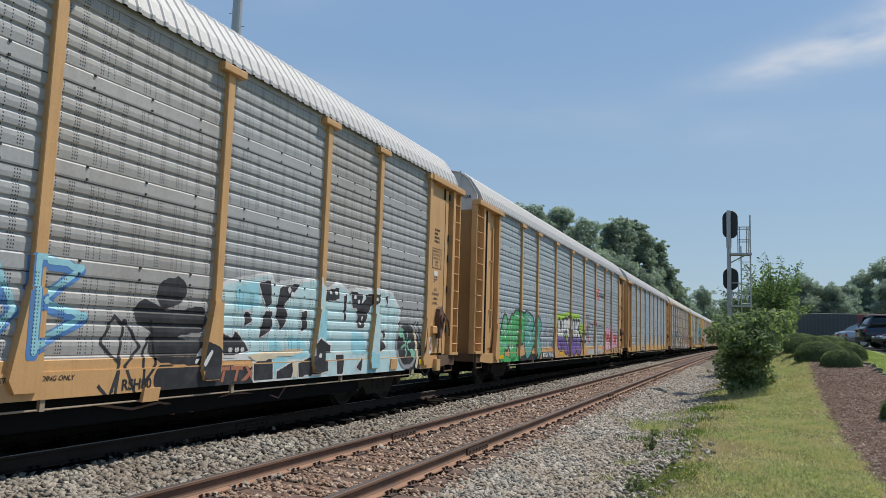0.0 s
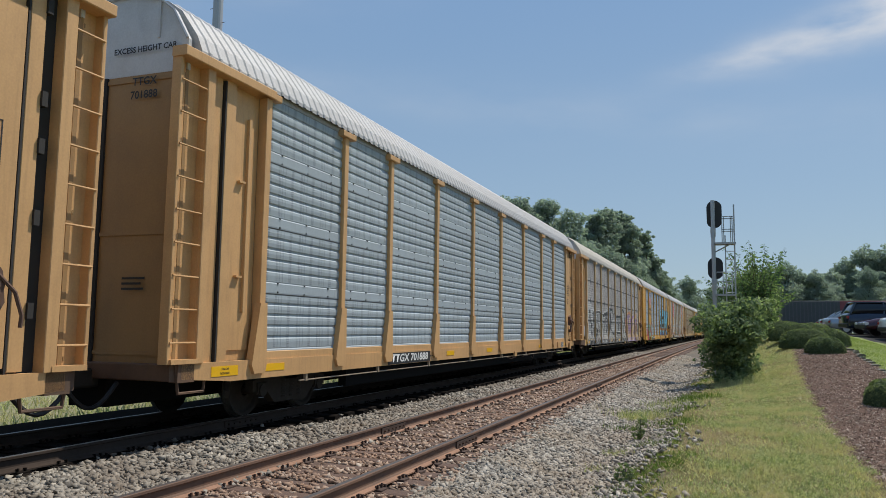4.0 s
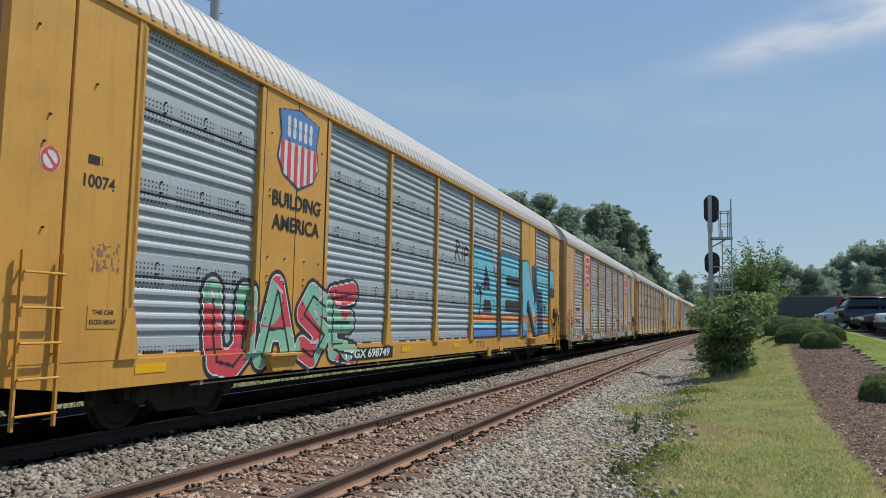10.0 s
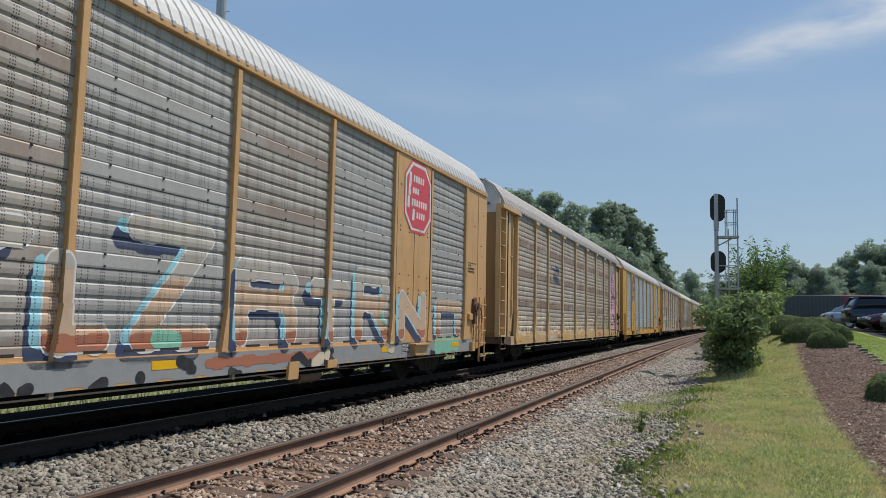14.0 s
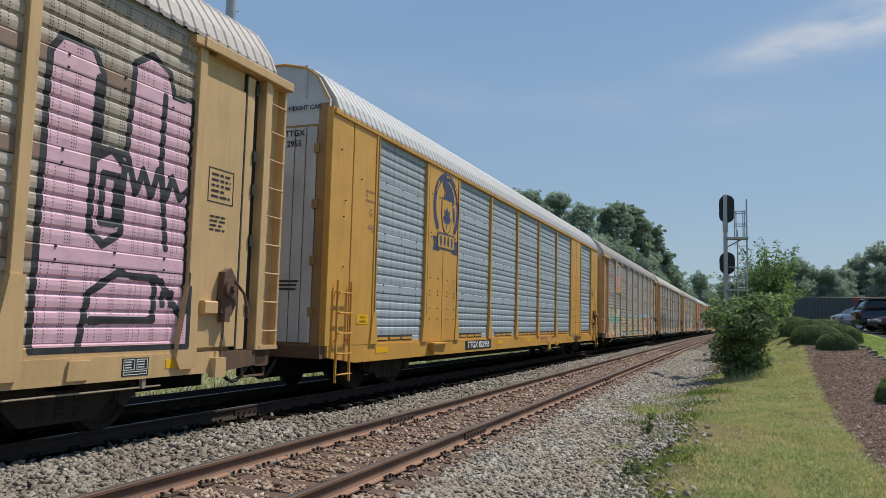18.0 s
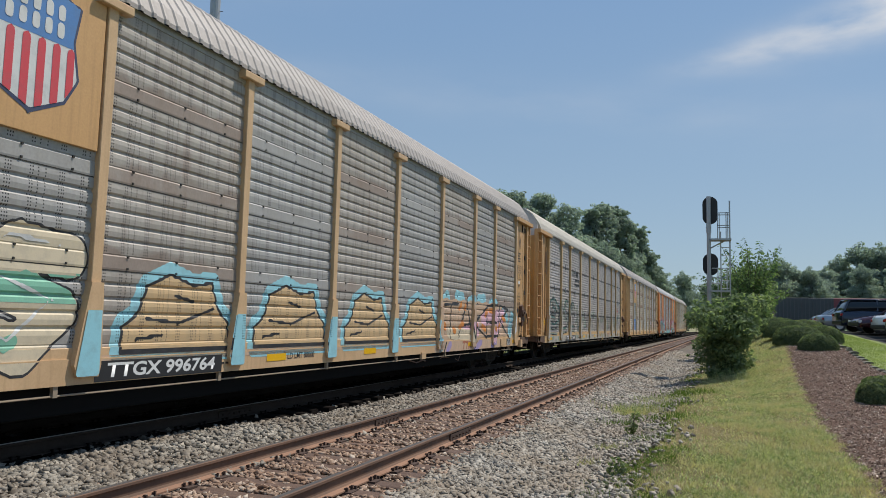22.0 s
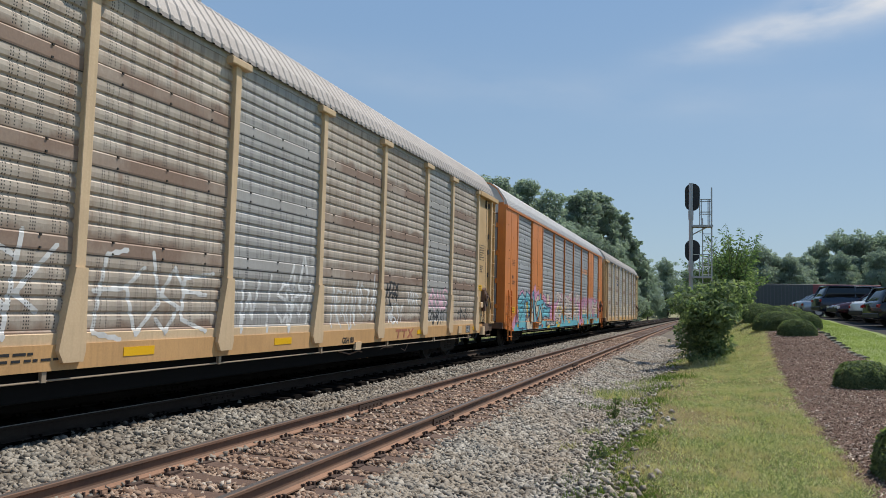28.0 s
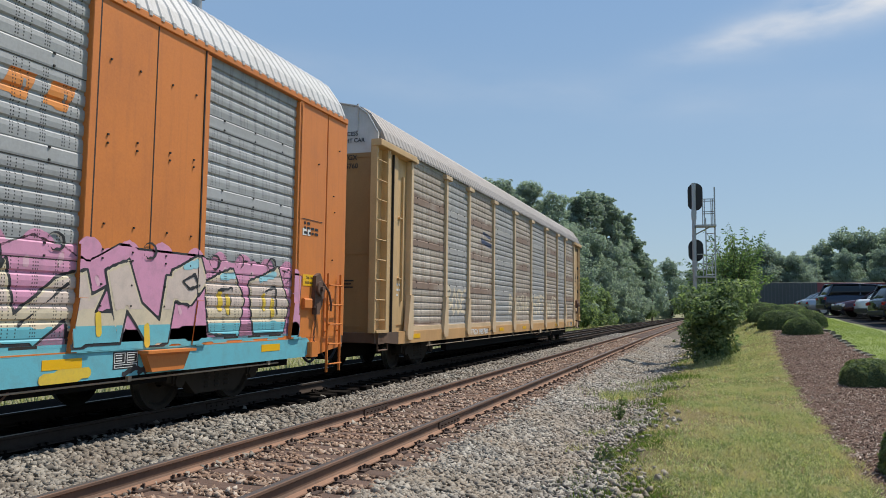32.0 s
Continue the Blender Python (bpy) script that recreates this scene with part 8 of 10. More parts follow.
graffiti(c, 1, [(M["sp_red"], [((2.2, 2.3), (2.4, 2.1), (2.35, 1.85), (2.15, 1.95)), ((3.85, 2.22), (4.0, 2.36), (4.2, 2.28), (4.43, 2.48), (4.7, 2.3), (5.0, 2.17)), ((2.6, 1.6), (2.78, 1.7), (2.8, 1.3), (2.66, 1.25)), ((4.4, 1.35), (4.5, 1.7), (4.85, 1.5)), ((5.7, 1.5), (5.85, 1.42), (5.72, 1.3)), ((6.3, 1.05), (6.5, 0.95), (6.6, 0.75), (6.3, 0.75))], 0.0), (M["sp_black"], frame_, 0.026)], "black outlined letters with red accents")
graffiti(c, 1, [(M["sp_silver"], [((2.3, 0.74), (2.3, 0.98), (6.25, 0.98), (6.28, 0.74)), ((4.0, 0.85), (4.1, 1.85), (4.28, 1.85), (4.32, 0.85))], 0.0), (M["sp_black"], word_strokes("SEDICK", 4.7, 5.4, 0.76, 0.86, 4) + word_strokes("MWIZ", 5.4, 5.9, 0.8, 0.94, 14) + [[(2.8, 0.76), (3.0, 1.1), (3.2, 0.76)], [(3.0, 1.1), (3.0, 0.76)], [(2.85, 0.9), (3.15, 0.9)]], 0.011)], "grey sprayed sill with small tags")
words(c, "HELL CREW", 6.75, 2.1, 0.2, M["sp_black"], PANEL_X + 0.04, 0.002, squeeze=0.75)
tag(c, 1, "ELERE", 6.4, 7.1, 1.6, 1.75, 6, "sp_black", 0.01)
graffiti(c, 1, [(M["sp_red"], [[(4.5, 3.9), (5.35, 3.46)], [(4.5, 3.46), (5.35, 3.95)]], 0.075)], "red painted cross", "emblem")
words(c, "HOURGLASS", 6.22, 3.66, 0.32, M["sp_black"], PANEL_X + 0.034, 0.008, 0.15, squeeze=0.95)
pink_ = [((6.85, 1.0), (7.2, 1.75), (7.5, 2.05), (7.95, 2.1), (8.45, 2.0), (8.75, 2.2), (9.0, 2.27), (9.3, 2.0), (10.0, 1.95), (10.4, 1.8), (11.1, 1.55), (11.45, 1.25), (11.45, 1.05), (9.0, 1.0), (7.25, 0.86))]
inner_ = word_strokes("PNIOK", 7.3, 11.3, 1.1, 1.95, 9, 0.1, 0.1, 0.1)
graffiti(c, 1, [(M["sp_black"], pink_, 0.04), (M["sp_rose"], pink_, 0.0), (M["sp_pink"], inner_, 0.14, pink_, -0.03), (M["sp_red"], [[(7.0, 1.55), (11.5, 1.5)]], 0.2, inner_, 0.11), (M["sp_black"], [[(y + 0.13, z - 0.05) for y, z in li] for li in inner_], 0.014)], "red and pink bubble-letter graffiti", rough=0.6)
tag(c, 1, "CUSH", 2.1, 2.7, 1.5, 2.1, 8, "sp_black", 0.014)

# clean pale car
c = BUILT[1]
number_board(c, "TTGX 701888", -7.0, -4.6)
end_marks(c, ("TTGX", "701888"))
warning(c, -12.75, -12.15, 0.80, 0.94, SILL_X + 0.002)

# black and white graffiti
c = BUILT[2]
base_ = [((-11.6, 0.985), (-11.6, 3.05), (-10.4, 2.95), (-9.75, 2.75), (-9.1, 2.5), (-7.1, 2.62), (-6.9, 2.8), (-6.4, 2.4), (-4.3, 2.85), (-4.0, 2.9), (-2.2, 2.75), (-1.5, 2.4), (1.4, 2.4), (1.9, 2.95), (3.1, 3.05), (3.7, 2.6), (4.0, 1.8), (4.1, 0.985))]
dark_ = [((-3.95, 2.85), (-2.4, 2.8), (-2.37, 2.5), (-2.55, 2.48), (-2.57, 2.65), (-3.45, 2.66), (-3.47, 2.27), (-3.6, 2.3), (-3.65, 2.77), (-3.9, 2.74)), ((-3.46, 2.58), (-3.26, 2.56), (-3.05, 2.23), (-3.05, 1.43), (-3.5, 1.52), (-3.48, 1.8)), ((-2.48, 2.23), (-2.18, 2.52), (-1.72, 2.59), (-1.5, 2.5), (-1.98, 2.45), (-2.3, 2.16), (-2.44, 1.68)), ((-2.43, 1.47), (-1.9, 1.3), (-1.7, 1.47), (-1.83, 1.16), (-2.65, 1.27))]
dark_ += [((-1.2, 2.43), (1.25, 2.44), (1.25, 2.27), (-0.94, 2.26), (-1.1, 2.1)), ((1.4, 2.72), (2.2, 2.98), (3.17, 2.75), (3.28, 1.96), (2.93, 1.7), (2.96, 2.6), (2.07, 2.78), (1.5, 2.25)), ((-1.2, 1.38), (1.2, 1.37), (1.2, 1.23), (-1.2, 1.22)), ((1.6, 2.26), (2.1, 2.47), (2.24, 2.05), (1.75, 1.85)), ((3.46, 3.04), (3.5, 2.3), (3.65, 2.3), (3.7, 3.05)), ((-9.0, 2.5), (-7.3, 2.55), (-7.3, 2.4), (-8.3, 2.42), (-8.9, 2.25)), ((-6.4, 2.38), (-4.5, 2.6), (-4.45, 2.35), (-5.2, 2.3), (-6.2, 2.2))]
for i_, (a_, b_, up_, down_) in enumerate(((-11.4, 2.0, 0.5, 0.3), (-10.6, 2.3, 0.3, 0.35), (-10.1, 1.5, 0.4, 0.3), (-11.1, 1.35, 0.3, 0.25), (-9.6, 2.2, 0.35, 0.4), (-9.3, 1.4, 0.3, 0.3), (-8.1, 2.15, 0.25, 0.35), (-8.2, 1.3, 0.3, 0.2), (-7.2, 2.2, 0.3, 0.3), (-6.3, 1.35, 0.3, 0.25), (-5.5, 2.25, 0.3, 0.3), (-4.9, 2.3, 0.3, 0.25), (-8.6, 1.8, 0.35, 0.4), (-7.7, 1.6, 0.3, 0.3), (-6.7, 1.9, 0.25, 0.45), (-5.9, 1.7, 0.5, 0.35), (-5.1, 1.6, 0.3, 0.3), (-4.5, 1.9, 0.3, 0.5), (-0.6, 1.8, 0.35, 0.3), (0.2, 1.75, 0.3, 0.35), (0.9, 1.8, 0.35, 0.3), (2.5, 1.6, 0.3, 0.35), (3.6, 1.5, 0.4, 0.25))):
    q_ = 0.16 + 0.05 * (i_ % 3)
    dark_.append(((a_ - q_, b_ + 0.4 * up_), (a_ - 0.2 * q_, b_ + up_), (a_ + 0.9 * q_, b_ + 0.7 * up_), (a_ + 0.5 * q_, b_), (a_ + 1.3 * q_, b_ - 0.6 * down_), (a_ + 0.3 * q_, b_ - down_), (a_ - 0.6 * q_, b_ - 0.5 * down_), (a_ - 0.25 * q_, b_ + 0.1 * up_)))
rnd_ = random.Random(41)
swirl_ = []
for i_ in range(26):
    a_, b_ = -11.3 + i_ * 0.6 + rnd_.uniform(-0.2, 0.2), rnd_.uniform(1.25, 2.35)
    u_, v_ = rnd_.uniform(0.14, 0.28), rnd_.uniform(0.12, 0.25)
    swirl_.append([(a_ + u_ * math.cos(t), b_ + v_ * math.sin(t)) for t in np.linspace(i_, i_ + rnd_.uniform(2.5, 5.5), 9)])
bolt_ = [[(y + 0.1 * q * math.cos(7 * q + y), z + 0.12 * q) for q in (0, 0.7, 1.3, 2.0)] for y, z in [p[0] for p in blobs(-11.4, 4.1, 1.1, 2.3, 8, 26)]]
graffiti(c, 1, [(M["sp_silver"], base_, 0.0), (M["sp_grey"], [[(y + 0.08, z - 0.06) for y, z in li] for li in swirl_], 0.10, base_, -0.03), (M["sp_white"], swirl_, 0.07, base_, -0.03), (M["sp_smoke"], [tuple((y + 0.09, z - 0.05) for y, z in b) for b in dark_], 0.06, base_, 0.0), (M["sp_white"], dark_, 0.04, base_, 0.0), (M["sp_black"], dark_, 0.0), (M["sp_black"], swirl_, 0.018), (M["sp_white"], bolt_, 0.012)], "dense silver and black bubble graffiti", rough=1.0)
curls_ = [[(-11.2 + i * 0.95 + 0.42 * math.cos(t), 0.80 + 0.20 * math.sin(t)) for t in np.linspace(0.4 * i, 0.4 * i + 4.2, 12)] for i in range(17)]
graffiti(c, 1, [(M["sp_grey"], [[(-11.5, 0.83), (-6, 0.84), (0, 0.83), (4.4, 0.84)]], 0.16), (M["sp_black"], blobs(-11, 4, 0.65, 0.95, 9, 22) + [[(y + 0.1, z - 0.06) for y, z in li] for li in curls_], 0.075), (M["sp_white"], blobs(-11, 4, 0.65, 0.95, 10, 16), 0.03), (M["sp_silver"], curls_, 0.03), (M["sp_black"], [[(y - 0.1, z + 0.07) for y, z in li] for li in curls_], 0.025)], "grey sprayed sill with black curls")
number_board(c, "CNA 712504", -7.1, -4.8)
warning(c, -11.95, -11.25, 0.80, 0.97, SILL_X + 0.004)
graffiti(c, 1, [(M["sp_dullmint"], word_strokes("OS", -12.35, -11.75, 2.5, 4.1, 4, 0, 0.1), 0.014)], "thin faded green tag on the corner", "graffiti_tag")
base_ = [((4.4, 2.63), (4.9, 2.78), (6.1, 2.9), (6.65, 2.74), (7.05, 2.4), (8.0, 2.55), (8.8, 2.6), (10.1, 2.85), (10.6, 2.28), (10.5, 0.985), (4.4, 0.985), (4.05, 1.1), (3.6, 1.5), (3.75, 1.9))]
violet_ = [[(4.56, 1.3), (4.75, 1.75), (5.1, 2.1), (5.35, 2.6)], [(5.0, 1.2), (5.4, 1.67), (5.73, 2.5)], [(5.69, 2.0), (6.22, 1.24), (6.86, 2.23)], [(6.12, 2.68), (6.49, 2.2)], [(7.35, 2.1), (7.85, 2.47), (8.4, 2.55)], [(7.5, 1.2), (8.1, 2.14)], [(8.5, 1.2), (8.93, 2.2)], [(4.5, 2.33), (5.07, 2.5)], [(9.3, 2.1), (9.9, 2.3)], [(9.1, 1.4), (9.5, 1.9)]]
gold_ = [[(5.44, 1.3), (5.69, 1.9), (6.05, 2.5)], [(4.62, 1.5), (4.83, 2.1)], [(6.48, 2.4), (6.64, 2.7)], [(8.14, 1.3), (8.3, 2.3)], [(6.7, 1.3), (6.95, 1.8)], [(9.3, 1.3), (9.9, 2.0)], [(7.2, 1.4), (7.5, 1.9)], [(10.1, 2.0), (10.3, 2.6)]]
graffiti(c, 1, [(M["sp_apricot"], base_, -0.05), (M["sp_cream"], [[(y + 0.14, z) for y, z in li] for li in gold_], 0.13, base_, -0.05), (M["sp_lilac"], [[(y + 0.12, z - 0.03) for y, z in li] for li in violet_], 0.11, base_, 0.0), (M["sp_purple"], violet_, 0.105, base_, 0.02), (M["sp_gold"], gold_, 0.075), (M["sp_orange"], [[(4.66, 2.7), (4.95, 2.62)], [(5.3, 2.8), (5.5, 2.74)], [(6.3, 2.85), (6.5, 2.6)], [(7.5, 2.45), (7.7, 2.4)], [(9.9, 2.6), (10.2, 2.7)], [(6.6, 1.5), (6.8, 1.4)], [(5.9, 2.75), (6.1, 2.7)], [(3.7, 1.6), (4.0, 1.3)]], 0.07),
                (M["sp_brown"], [((10.0, 2.3), (10.35, 2.45), (10.63, 2.2), (10.68, 1.35), (10.2, 1.4), (9.9, 1.55)), ((3.52, 2.1), (3.75, 2.4), (4.03, 2.33), (4.08, 1.64), (3.8, 1.67))], -0.02), (M["sp_orange"], [[(3.85, 2.2), (3.95, 1.8)]], 0.06)], "purple, yellow and orange wildstyle graffiti", rough=1.0)
graffiti(c, 1, [(M["sp_lilac"], [[(3.4, 0.84), (11.2, 0.84)]], 0.17), (M["sp_cream"], blobs(3.5, 11, 0.65, 0.95, 14, 12), 0.08), (M["sp_gold"], blobs(3.5, 11, 0.65, 0.95, 15, 8), 0.06)], "lilac and yellow sprayed sill")
graffiti(c, 1, [(M["sp_white"], word_strokes("RIK", 9.9, 10.7, 1.35, 1.6, 4) + word_strokes("KOBE", 9.9, 10.8, 1.15, 1.3, 6), 0.014), (M["sp_black"], word_strokes("MEK", 10.8, 11.4, 1.3, 2.0, 8, 0.1, 0.3), 0.014)], "small white and black tags", "graffiti_tag")
end_marks(c, ("CNA", "712504"), height_note=False)
end_words(c, "CLOSE AND LOCK DOORS", 0.72, 2.42, 0.11, M["ink"], -13.445)
end_words(c, "BEFORE MOVING CAR", 0.72, 2.27, 0.11, M["ink"], -13.445)
bars(c, -12.2, 3.86, 1, 0.42, 0.1, M["ink"], 1.404, 0.9)
flat_shape("corner_patch", c, [(-12.32, 1.2), (-11.78, 1.2), (-11.78, 2.3), (-12.32, 2.3)], 1.412, M["endgrey"], "grey painted patch on the corner")
words(c, "THIS CAR", -12.05, 1.98, 0.1, M["white"], 1.418, 0.002)
words(c, "EXCESS HEIGHT", -12.05, 1.85, 0.1, M["white"], 1.418, 0.002, squeeze=0.75)


# bright yellow car with shield
c = BUILT[3]
shield(c, 2, -7.98, 3.62, 5.0, 0.66)
words(c, "BUILDING", -7.98, 3.40, 0.34, M["ink"], 1.522, 0.006, squeeze=0.98)
words(c, "AMERICA", -7.98, 3.02, 0.34, M["ink"], 1.522, 0.006, squeeze=1.02)
bars(c, -12.36, 3.30, 1, 0.2, 0.12, M["ink"], 1.508, 0.8)
words(c, "10074", -12.2, 3.0, 0.2, M["ink"], 1.508)
graffiti(c, 2, [(M["sp_white"], [[(-12.87, 3.14), (-12.86, 3.14)]], 0.13), (M["sp_red"], [[(-12.865 + 0.11 * math.cos(a), 3.14 + 0.115 * math.sin(a)) for a in np.linspace(0, 6.29, 17)], [(-12.94, 3.22), (-12.79, 3.06)]], 0.016)], "round red and white prohibition sticker", "emblem")
lines_ = word_strokes("UASE", -10.2, -5.6, 0.92, 2.02, 31, 0.0, 0.02, 0.34)
graffiti(c, 2, [(M["sp_black"], lines_, 0.28), (M["sp_white"], lines_, 0.215), (M["sp_red"], lines_, 0.19), (M["sp_mint"], [[(-10.2, 2.1), (-8.7, 1.75)], [(-8.9, 1.0), (-8.1, 1.0)], [(-7.4, 2.0), (-6.4, 1.3)], [(-6.0, 1.1), (-5.7, 1.3)], [(-6.9, 0.9), (-6.6, 1.2)]], 0.36, lines_, 0.19),
                (M["sp_black"], [[(y + 0.02, z - 0.02) for y, z in li] for li in lines_], 0.022), (M["sp_rose"], blobs(-10, -5.6, 1.0, 2.2, 6, 16), 0.03, lines_, 0.22)], "red and mint bubble-letter graffiti with a white rim")
number_board(c, "TTGX 698749", -6.35, -3.95)
tag(c, 2, "RIP", 0.15, 1.2, 3.15, 3.6, 2, "sp_black", 0.035, 0.05)
block = [((1.65, 1.06), (1.65, 3.72), (3.4, 3.72), (4.05, 2.6), (4.05, 1.06)), ((4.3, 1.06), (4.3, 3.75), (6.8, 3.75), (6.8, 1.06)), ((6.95, 3.68), (7.8, 3.75), (8.85, 2.4), (8.63, 3.6), (9.16, 3.7), (9.78, 1.03), (8.84, 1.03), (7.73, 2.23), (7.72, 1.06), (7.1, 1.02)), ((9.2, 3.6), (12.3, 3.68), (12.38, 2.6), (11.5, 2.68), (11.55, 1.12), (9.6, 1.06), (9.53, 2.87))]
depth = [((8.74, 3.55), (9.1, 3.56), (9.15, 2.44), (8.85, 2.19)), ((9.53, 2.74), (10.37, 2.75), (10.49, 1.15), (9.84, 1.12)), ((11.62, 2.94), (12.36, 2.90), (12.38, 2.58), (11.5, 2.6)), ((7.69, 2.20), (7.89, 2.33), (8.98, 1.12), (8.74, 1.03))]
graffiti(c, 2, [(M["sp_navy"], [tuple((y - 0.16, z - 0.03) for y, z in b) for b in block], 0.02), (M["sp_azure"], block, 0.0),
                (M["sp_orange"], [[(1.5, 1.62), (12, 1.62)]], 0.10, block, 0.0), (M["sp_rust"], [[(1.5, 1.72), (2.6, 1.78), (4, 1.7), (6, 1.76), (9, 1.7), (10.4, 1.74), (11.5, 1.7)]], 0.045, block, 0.0), (M["sp_blue"], [[(1.5, 1.18), (12, 1.18)]], 0.17, block, 0.0),
                (M["sp_sky"], [[(1.5, 1.38), (5.2, 1.32)], [(5.8, 1.24), (8.4, 1.3)], [(8.8, 1.2), (9.6, 1.26)], [(10.6, 1.36), (11.5, 1.3)]], 0.028, block, 0.0), (M["sp_navy"], depth, 0.0),
                (M["sp_black"], [((2.7, 2.6), (2.85, 3.15), (3.2, 2.75), (3.25, 2.5)), ((2.65, 1.85), (2.75, 2.15), (3.3, 2.15), (3.45, 1.85)), ((5.2, 2.75), (5.2, 3.0), (6.7, 3.0), (6.7, 2.72)), ((5.1, 1.9), (5.1, 2.2), (6.7, 2.2), (6.7, 1.85)), [(6.83, 1.1), (6.83, 3.7)], [(4.2, 1.1), (4.2, 3.2)], [(9.17, 3.6), (9.17, 3.0)]], 0.03),
                (M["sp_black"], [list(b) + [b[0]] for b in block + depth], 0.016),
                (M["sp_black"], [[(2.25, 1.7), (2.35, 2.2), (2.3, 2.5)], [(2.3, 2.5), (2.0, 2.6), (1.85, 2.4)], [(2.3, 2.5), (2.6, 2.65), (2.75, 2.45)], [(2.3, 2.5), (2.1, 2.3)], [(2.3, 2.5), (2.5, 2.3)], [(10.75, 1.68), (10.84, 1.9), (10.80, 2.12)]], 0.03),
                (M["sp_black"], [[(10.80, 2.12), (10.6, 2.16), (10.48, 2.04)], [(10.80, 2.12), (10.66, 2.26), (10.54, 2.24)], [(10.80, 2.12), (10.95, 2.28), (11.06, 2.24)], [(10.80, 2.12), (11.0, 2.14), (11.10, 2.0)], [(7.95, 2.0), (8.02, 2.06), (8.08, 2.0), (8.16, 2.07), (8.22, 2.0)], [(7.6, 1.95), (7.66, 2.0), (7.7, 1.96)], [(9.9, 2.3), (9.98, 2.36), (10.06, 2.3), (10.14, 2.37)]], 0.018),
                (M["sp_yellow"], [[(8.60 + 0.02 * i, 1.82) for i in range(2)]] + [[(8.61 + 0.15 * math.cos(a), 1.82 + 0.14 * math.sin(a)), (8.61 + 0.17 * math.cos(a), 1.82 + 0.16 * math.sin(a))] for a in np.linspace(0, 5.8, 9)], 0.035), (M["sp_yellow"], [[(8.6, 1.82), (8.62, 1.82)]], 0.11),
                (M["sp_black"], [[(7.8, 2.1), (8.35, 1.15)], [(8.0, 1.9), (7.85, 1.3)], [(8.3, 1.6), (7.9, 1.2), (8.35, 1.2), (7.85, 1.55)]], 0.012)], "sky-blue block-letter graffiti with a painted beach scene")
maker_mark(c, 1.9, 2.7)
warning(c, -12.25, -11.8, 1.36, 1.62, 1.507, "yellow")
end_marks(c, None, 4.9)
graffiti(c, 2, [(M["sp_brown"], word_strokes("SOBEKS", -12.25, -11.8, 2.0, 2.3, 3), 0.01)], "scratched tag on yellow paint", "graffiti_tag")

# red octagons and pastel letters
c = BUILT[4]
octagon(c, 2, -7.98, 4.15, 0.84, 0.88)
octagon(c, 2, 8.2, 4.25, 0.80, 0.82)
bars(c, -12.42, 2.92, 1, 0.3, 0.14, M["white"], 1.508, 0.8)
words(c, "18305", -12.15, 2.70, 0.22, M["white"], 1.508)
BLOCKS = {"B": [[(0, 0), (0, 1), (0.85, 1), (1, 0.82), (0.85, 0.55), (0, 0.55)], [(0.85, 0.55), (1, 0.3), (1, 0)]], "E": [[(1, 1), (0, 1), (0, 0), (1, 0)], [(0, 0.5), (0.7, 0.5)]], "R": [[(0, 0), (0, 1), (0.9, 1), (1, 0.78), (0.85, 0.52), (0, 0.52)], [(0.55, 0.5), (1, 0)]],
          "N": [[(0, 0), (0, 1), (1, 0), (1, 1)]], "O": [[(0, 0), (0, 1), (1, 1), (1, 0)]], "T": [[(0, 1), (1, 1)], [(0.5, 1), (0.5, 0)]], "L": [[(0, 1), (0, 0), (1, 0)]], "Z": [[(0, 1), (1, 1), (0.1, 0), (1, 0)]]}
for letters in ([("B", -11.2, -9.5, 2.45), ("E", -8.8, -7.5, 2.0), ("R", -6.55, -5.6, 2.45)], [("N", -5.2, -4.5, 2.3), ("O", -4.0, -3.3, 2.0), ("T", -2.8, -2.0, 2.3), ("L", -1.5, -0.9, 2.0)], [("Z", -0.4, 0.9, 2.55), ("B", 1.75, 3.1, 2.2), ("T", 3.8, 4.9, 2.0)], [("R", 5.5, 6.7, 2.3), ("N", 7.4, 8.6, 1.95), ("O", 9.75, 11.2, 1.85)]):
    lines_ = [[(a + (b - a) * u, 1.22 + (top - 1.22) * v) for u, v in li] for ch, a, b, top in letters for li in BLOCKS[ch]]
    graffiti(c, 2, [(M["sp_navy"], [[(y - 0.22, z - 0.16) for y, z in li] for li in lines_], 0.15), (M["sp_sky"], [[(y - 0.22, z + 0.0) for y, z in li] for li in lines_], 0.09), (M["sp_white"], lines_, 0.18), (M["sp_peach"], lines_, 0.152), (M["sp_stone"], [[(-12, 2.4), (12, 2.4)]], 0.42, lines_, 0.152), (M["sp_rust"], [[(-12, 1.05), (12, 1.05)]], 0.22, lines_, 0.152), (M["sp_mint"], blobs(letters[0][1], letters[-1][2], 1.1, 1.5, 8, 2), 0.13, lines_, 0.152)], "soft pastel block-letter graffiti", rough=0.6)
graffiti(c, 2, [(M["sp_grey"], [[(-12.3, 0.84), (12.2, 0.84)]], 0.16), (M["sp_mint"], [[(-9.6, 0.78), (-8.6, 0.84)], [(-12.4, 1.1), (-12.0, 1.1)], [(9.6, 0.85), (11, 0.9)]], 0.18), (M["sp_rust"], [[(-11.4, 0.86), (-9.6, 0.88)], [(1, 0.85), (4, 0.86)]], 0.07), (M["sp_black"], blobs(-12, 12, 0.62, 0.85, 18, 26), 0.07), (M["sp_cream"], blobs(-12, 12, 0.65, 0.9, 19, 9), 0.1)], "many-coloured sprayed sill", rough=1.0)
number_board(c, "TTGX 695291", -6.1, -3.7, back=None)
